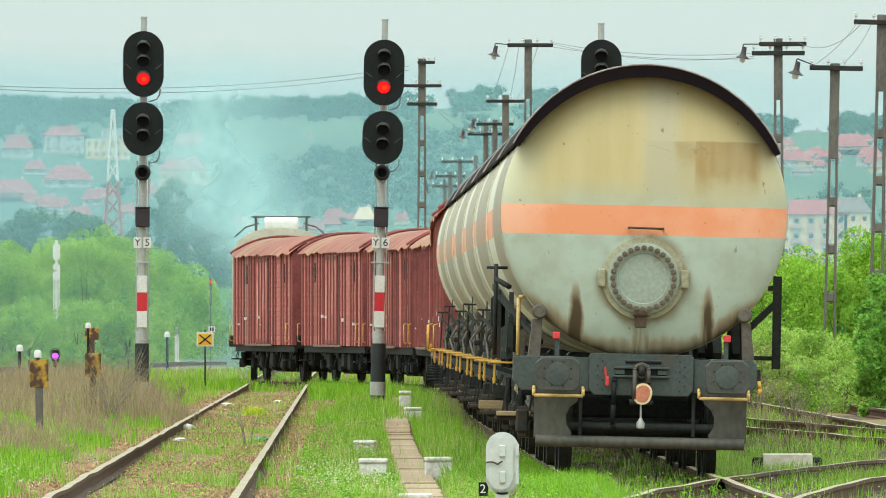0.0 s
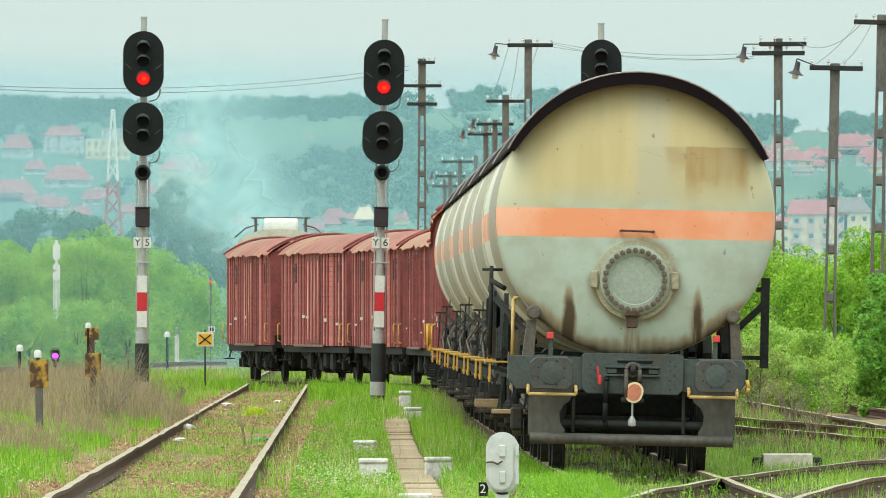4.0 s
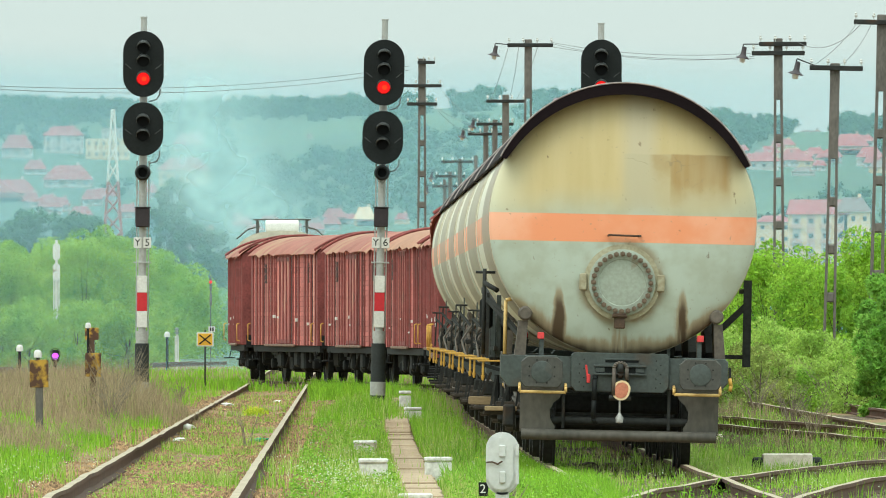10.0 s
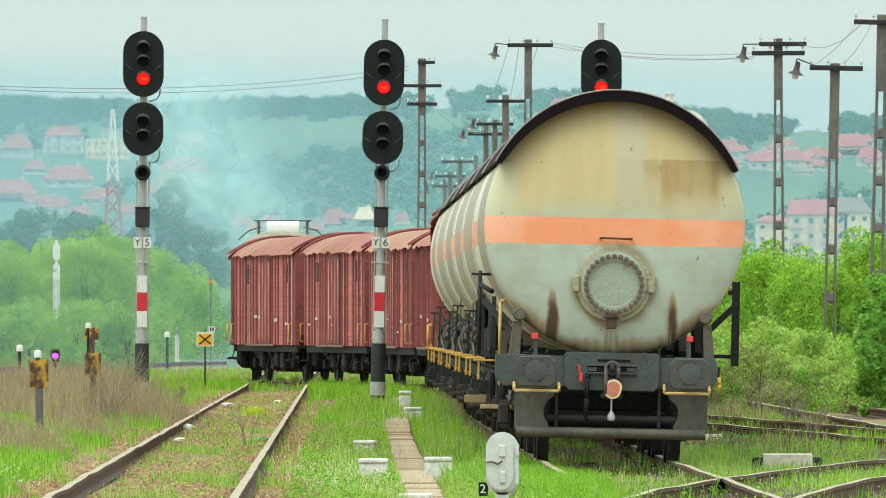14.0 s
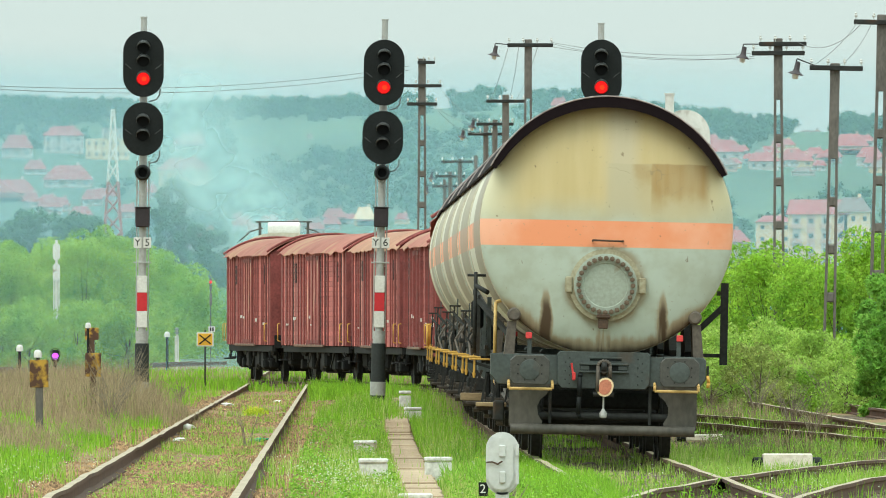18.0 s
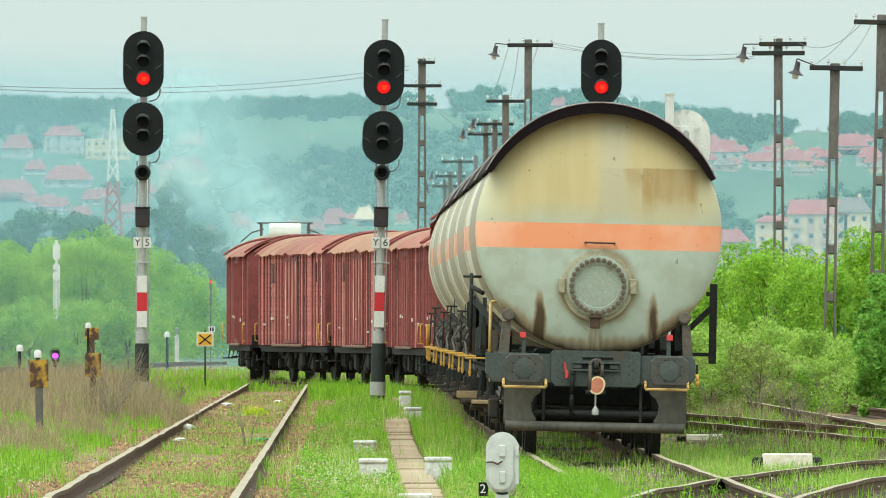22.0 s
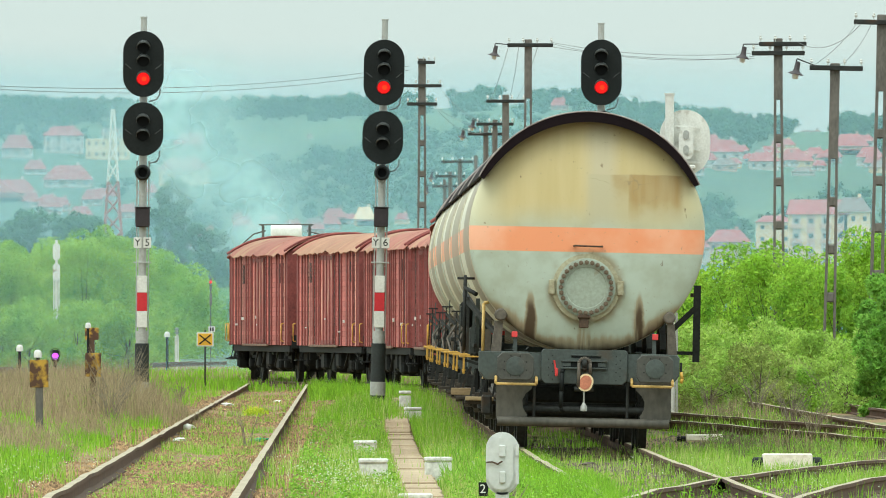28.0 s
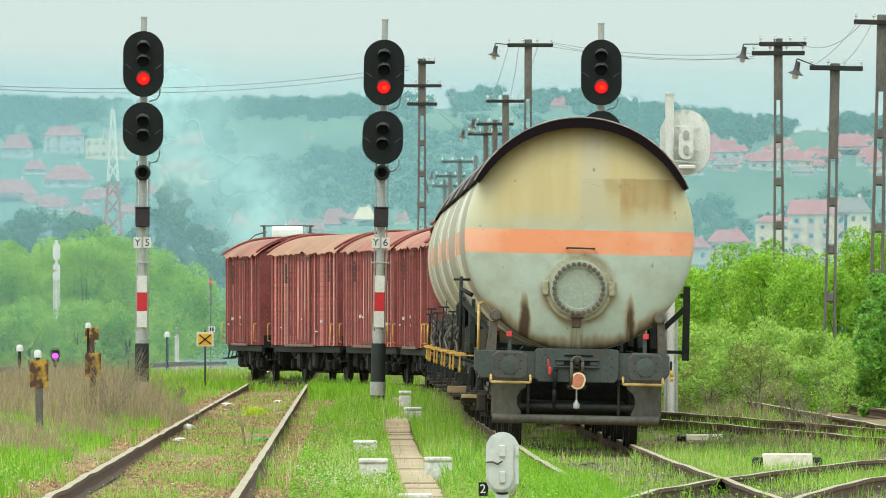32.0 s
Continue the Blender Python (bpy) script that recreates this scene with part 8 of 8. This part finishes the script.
def lattice_tower():
    d = 1650
    x = at(200, d)
    t = thing("lattice_tower", "red and white lattice radio tower", "tower", pose(x, d, ground_z(x, d)))
    h = up(192, d)
    for k, (f0, f1, m) in enumerate(((0.0, 0.28, M_WHITE), (0.28, 0.70, M_STEEL_R), (0.70, 1.0, M_WHITE))):
        bm = B()
        n = max(int((f1 - f0) * 16), 3)

        def hw(f):
            return 1.95 * (1 - f) ** 1.1 + 0.14

        for i in range(n):
            a, b = f0 + (f1 - f0) * i / n, f0 + (f1 - f0) * (i + 1) / n
            for sx, sy in ((-1, -1), (1, -1), (1, 1), (-1, 1)):
                rod(bm, (sx * hw(a), sy * hw(a), a * h), (sx * hw(b), sy * hw(b), b * h), 0.16, 5)
            for s in (-1, 1):
                rod(bm, (-s * hw(a), -hw(a), a * h), (s * hw(b), -hw(b), b * h), 0.10, 4)
                rod(bm, (-s * hw(a), hw(a), a * h), (s * hw(b), hw(b), b * h), 0.10, 4)
        part("lattice_section", bm, m, t)


lattice_tower()


def far_woods():
    n = 4200
    px = RNG.uniform(-40, 1610, n)
    d = np.where(RNG.uniform(0, 1, n) < 0.3, RNG.uniform(3200, 3640, n), RNG.uniform(1750, 3640, n))
    keep = []
    c, r = [], []
    for i in range(n):
        x = at(px[i], d[i])
        z = ground_z(x, d[i])
        py = 599 - (z - EYE) / d[i] * PX
        clear = 0.5 + 0.5 * noise.noise((px[i] / 120, py / 28, 7.0))
        if 215 < py < 300 and 400 < px[i] < 640 and clear < 0.75:
            continue
        if clear < 0.36:
            continue
        if any(abs(px[i] - hx) < hw * 0.62 + 6 and -6 < py - hy < 62 for hx, hy, hw in SITES):
            continue
        s = RNG.uniform(1.6, 3.8)
        c.append((x, d[i], z + s * 0.7))
        r.append(s)
    for px1, py1, s in ((1245, 205, 6.5), (855, 178, 6.0), (550, 175, 5.5), (115, 178, 4.0), (845, 182, 5.0), (470, 178, 4.5), (640, 172, 4.5), (1262, 205, 5.0)):
        x, dd, z = at(px1, 3580), 3580, ground_z(at(px1, 3580), 3580)
        c.append((x, dd, z + s * 0.45))
        r.append(s)
    # each tree is a few small uneven clumps of foliage round a dark core
    cc, cr = [], []
    for p, q in zip(c, r):
        for k in range(6):
            cc.append((p[0] + RNG.uniform(-0.75, 0.75) * q, p[1] + RNG.uniform(-0.5, 0.5) * q, p[2] + RNG.uniform(-0.7, 0.5) * q))
            cr.append(q * RNG.uniform(0.22, 0.5))
    bm = B()
    bmesh.ops.create_icosphere(bm, subdivisions=1, radius=1)
    base = np.array([v.co[:] for v in bm.verts])
    tri = np.array([[v.index for v in f.verts] for f in bm.faces])
    bm.free()
    jit = RNG.uniform(0.6, 1.0, (len(cc), len(base), 1))
    vs = (base[None] * jit * 0.82 * np.array(cr)[:, None, None] + np.array(cc)[:, None, :]).reshape(-1, 3)
    fs = (tri[None] + (np.arange(len(cc)) * len(base))[:, None, None]).reshape(-1, 3)
    ob = grid_mesh("far_woods", vs.tolist(), fs.tolist(), M_FARLEAF, smooth=False)
    tagged(ob, "hazy woods on the far hillside", "woods", kind="stuff")
    soup("far_woods_leaves", leaf_cloud(cc, cr, 420000, 0.36, 0.95), 2, M_FARLEAF, "soft leafy crowns of the far woods", "woods")


M_FARLEAF = mat("far_leaves", (0.065, 0.145, 0.075), 0.8, dark=(0.04, 0.10, 0.055), scale=0.03, grain=0.5, bump=0, rand=0.25, spec=0.1)
far_woods()


M_POPLAR = mat("hazy_poplar_leaves", (0.105, 0.225, 0.10), 0.8, dark=(0.06, 0.145, 0.07), scale=0.15, grain=0.8, bump=0, rand=0.2, spec=0.1)


def poplars():
    rnd = random.Random(12)
    for px, top, w, d in ((298, 304, 2.2, 1500), (316, 314, 2.2, 1510), (282, 318, 1.9, 1490), (330, 352, 2.2, 1510), (60, 362, 4.5, 1450), (42, 372, 4.0, 1460), (140, 372, 4.5, 1480), (110, 380, 4.5, 1470), (165, 384, 4.0, 1500), (12, 392, 4.0, 1440), (240, 392, 4.0, 1500), (355, 398, 4.0, 1500), (385, 405, 4.0, 1520)):
        x = at(px, d)
        gz = ground_z(x, d)
        bush("tree", "tall dark tree in the haze below the hill", "tree", x, d, w, up(top, d) - gz, 0.30, 5200, M_POPLAR, 60, 0.1, group="trees below the hill", low=0.05)


poplars()


def haze():
    """Thin upright sheets, coloured to stand in for blue-green haze between the line, the plain and the hills, thinning
    out upwards.
    """
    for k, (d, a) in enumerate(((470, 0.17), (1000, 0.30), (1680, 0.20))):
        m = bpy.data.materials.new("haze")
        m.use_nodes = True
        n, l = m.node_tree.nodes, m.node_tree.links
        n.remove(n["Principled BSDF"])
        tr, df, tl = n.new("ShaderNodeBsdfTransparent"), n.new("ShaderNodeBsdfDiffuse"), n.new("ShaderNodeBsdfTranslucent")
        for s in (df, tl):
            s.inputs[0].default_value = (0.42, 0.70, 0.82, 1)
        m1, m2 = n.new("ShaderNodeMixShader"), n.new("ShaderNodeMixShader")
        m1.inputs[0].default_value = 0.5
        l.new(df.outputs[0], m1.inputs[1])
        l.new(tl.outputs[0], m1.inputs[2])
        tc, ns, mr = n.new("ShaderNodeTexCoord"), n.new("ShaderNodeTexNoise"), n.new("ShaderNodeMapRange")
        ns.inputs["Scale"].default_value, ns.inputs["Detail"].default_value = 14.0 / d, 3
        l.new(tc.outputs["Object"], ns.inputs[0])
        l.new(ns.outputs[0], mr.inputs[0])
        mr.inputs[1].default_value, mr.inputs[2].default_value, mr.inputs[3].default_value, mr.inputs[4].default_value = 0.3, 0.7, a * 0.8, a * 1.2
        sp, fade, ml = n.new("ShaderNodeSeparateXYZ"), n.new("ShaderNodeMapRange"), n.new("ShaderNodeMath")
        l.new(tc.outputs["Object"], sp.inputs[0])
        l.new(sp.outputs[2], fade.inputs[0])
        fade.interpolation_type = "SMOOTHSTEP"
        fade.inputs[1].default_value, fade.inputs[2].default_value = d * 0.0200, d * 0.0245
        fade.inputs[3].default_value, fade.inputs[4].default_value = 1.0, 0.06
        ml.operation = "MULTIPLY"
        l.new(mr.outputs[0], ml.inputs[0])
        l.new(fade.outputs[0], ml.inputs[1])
        # the painted haze is also made thinner towards the right
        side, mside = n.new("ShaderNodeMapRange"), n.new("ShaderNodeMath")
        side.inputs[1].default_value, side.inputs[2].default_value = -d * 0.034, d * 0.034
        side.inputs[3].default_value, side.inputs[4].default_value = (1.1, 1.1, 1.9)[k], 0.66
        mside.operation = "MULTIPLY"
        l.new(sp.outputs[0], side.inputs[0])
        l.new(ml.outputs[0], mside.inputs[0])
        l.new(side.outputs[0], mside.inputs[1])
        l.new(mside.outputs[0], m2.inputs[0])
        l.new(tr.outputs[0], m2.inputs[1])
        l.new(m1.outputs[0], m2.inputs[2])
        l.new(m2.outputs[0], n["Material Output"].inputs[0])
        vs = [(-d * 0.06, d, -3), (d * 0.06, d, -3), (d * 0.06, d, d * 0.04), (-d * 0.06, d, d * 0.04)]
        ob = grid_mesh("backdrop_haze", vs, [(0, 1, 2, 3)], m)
        tagged(ob, "see-through sheet coloured to stand in for blue-green haze", "haze", kind="structure")


haze()


# ---- exhaust smoke ----
PUFFS = []


def smoke():
    m = bpy.data.materials.new("exhaust_smoke")
    m.use_nodes = True
    n, l = m.node_tree.nodes, m.node_tree.links
    n.remove(n["Principled BSDF"])
    tr, df, tl = n.new("ShaderNodeBsdfTransparent"), n.new("ShaderNodeBsdfDiffuse"), n.new("ShaderNodeBsdfTranslucent")
    for s in (df, tl):
        s.inputs[0].default_value = (0.54, 0.82, 0.87, 1)
    m1, m2 = n.new("ShaderNodeMixShader"), n.new("ShaderNodeMixShader")
    m1.inputs[0].default_value = 0.5
    l.new(df.outputs[0], m1.inputs[1])
    l.new(tl.outputs[0], m1.inputs[2])
    tc, gr, ns, info = n.new("ShaderNodeTexCoord"), n.new("ShaderNodeTexGradient"), n.new("ShaderNodeTexNoise"), n.new("ShaderNodeObjectInfo")
    gr.gradient_type = "SPHERICAL"
    mp = n.new("ShaderNodeMapping")
    mp.inputs["Scale"].default_value = (0.5, 0.0, 0.5)
    l.new(tc.outputs["Object"], mp.inputs[0])
    l.new(mp.outputs[0], gr.inputs[0])
    ns.inputs["Scale"].default_value, ns.inputs["Detail"].default_value = 0.8, 2.5
    off = n.new("ShaderNodeVectorMath")
    off.operation = "ADD"
    sc = n.new("ShaderNodeVectorMath")
    sc.operation = "SCALE"
    sc.inputs[0].default_value = (37, 11, 23)
    l.new(info.outputs["Random"], sc.inputs["Scale"])
    l.new(tc.outputs["Object"], off.inputs[0])
    l.new(sc.outputs[0], off.inputs[1])
    l.new(off.outputs[0], ns.inputs[0])
    mr, ml, m3 = n.new("ShaderNodeMapRange"), n.new("ShaderNodeMath"), n.new("ShaderNodeMath")
    mr.interpolation_type = "SMOOTHSTEP"
    mr.inputs[1].default_value, mr.inputs[2].default_value = 0.15, 0.75
    l.new(ns.outputs[0], mr.inputs[0])
    sg = n.new("ShaderNodeMapRange")
    sg.interpolation_type = "SMOOTHSTEP"
    sg.inputs[1].default_value, sg.inputs[2].default_value = 0.0, 1.0
    l.new(gr.outputs[0], sg.inputs[0])
    ml.operation = m3.operation = "MULTIPLY"
    l.new(mr.outputs[0], ml.inputs[0])
    l.new(sg.outputs[0], ml.inputs[1])
    l.new(ml.outputs[0], m3.inputs[0])
    m3.inputs[1].default_value = 0.70
    l.new(m3.outputs[0], m2.inputs[0])
    l.new(tr.outputs[0], m2.inputs[1])
    l.new(m1.outputs[0], m2.inputs[2])
    l.new(m2.outputs[0], n["Material Output"].inputs[0])
    rnd = random.Random(3)
    for i in range(5):
        bm = B()
        bmesh.ops.create_uvsphere(bm, u_segments=32, v_segments=16, radius=2.0)
        bmesh.ops.delete(bm, geom=[v for v in bm.verts if v.co.y > 0.02], context="VERTS")
        for v in bm.verts:
            v.co = Vector((v.co.x, v.co.y * 0.1, v.co.z))
        for f in bm.faces:
            f.smooth = True
        me = bpy.data.meshes.new("smoke_puff")
        bm.to_mesh(me)
        bm.free()
        me.materials.append(m)
        ob = new("smoke_puff", me)
        ob.scale = [0.9 + 0.13 * i] * 3
        tagged(ob, "soft pale blue puff of engine smoke", "smoke", "engine smoke")
        PUFFS.append((ob, -0.16 + 0.27 * i, rnd.uniform(-0.7, 0.7), rnd.uniform(0.85, 1.15), rnd.uniform(-40, 40)))


smoke()


def puff_pose(u0, side, speed, turn, t):
    """A puff leaves the engine's stack, rises and drifts off to the left."""
    stack = on_path(TANK_LEN * N_TANK + BOX_LEN * N_BOX + 6.0 + travelled(t))
    u = u0 + 0.0125 * speed * t
    v = max(u, 0.0)
    lift = smooth(-0.12, 0.1, u)
    x = stack.x - 0.55 - 0.5 * v - 1.55 * v * v + side * min(v * 2, 1)
    return pose(x, stack.y + 4.0 - 3 * u, stack.z + 1.3 + 2.3 * lift + 4.1 * v - 0.6 * v * v, 0, turn + 60 * u, 0)


# ---- what moves ----
def motions():
    for ob, s, length, hb in CARS:
        walk(ob, [(t, wagon_pose(s + travelled(t), length, hb)) for t in range(0, 33)])
    for ob, born, side, speed, turn in PUFFS:
        walk(ob, [(t, puff_pose(born, side, speed, turn, t)) for t in range(0, 33)])


motions()
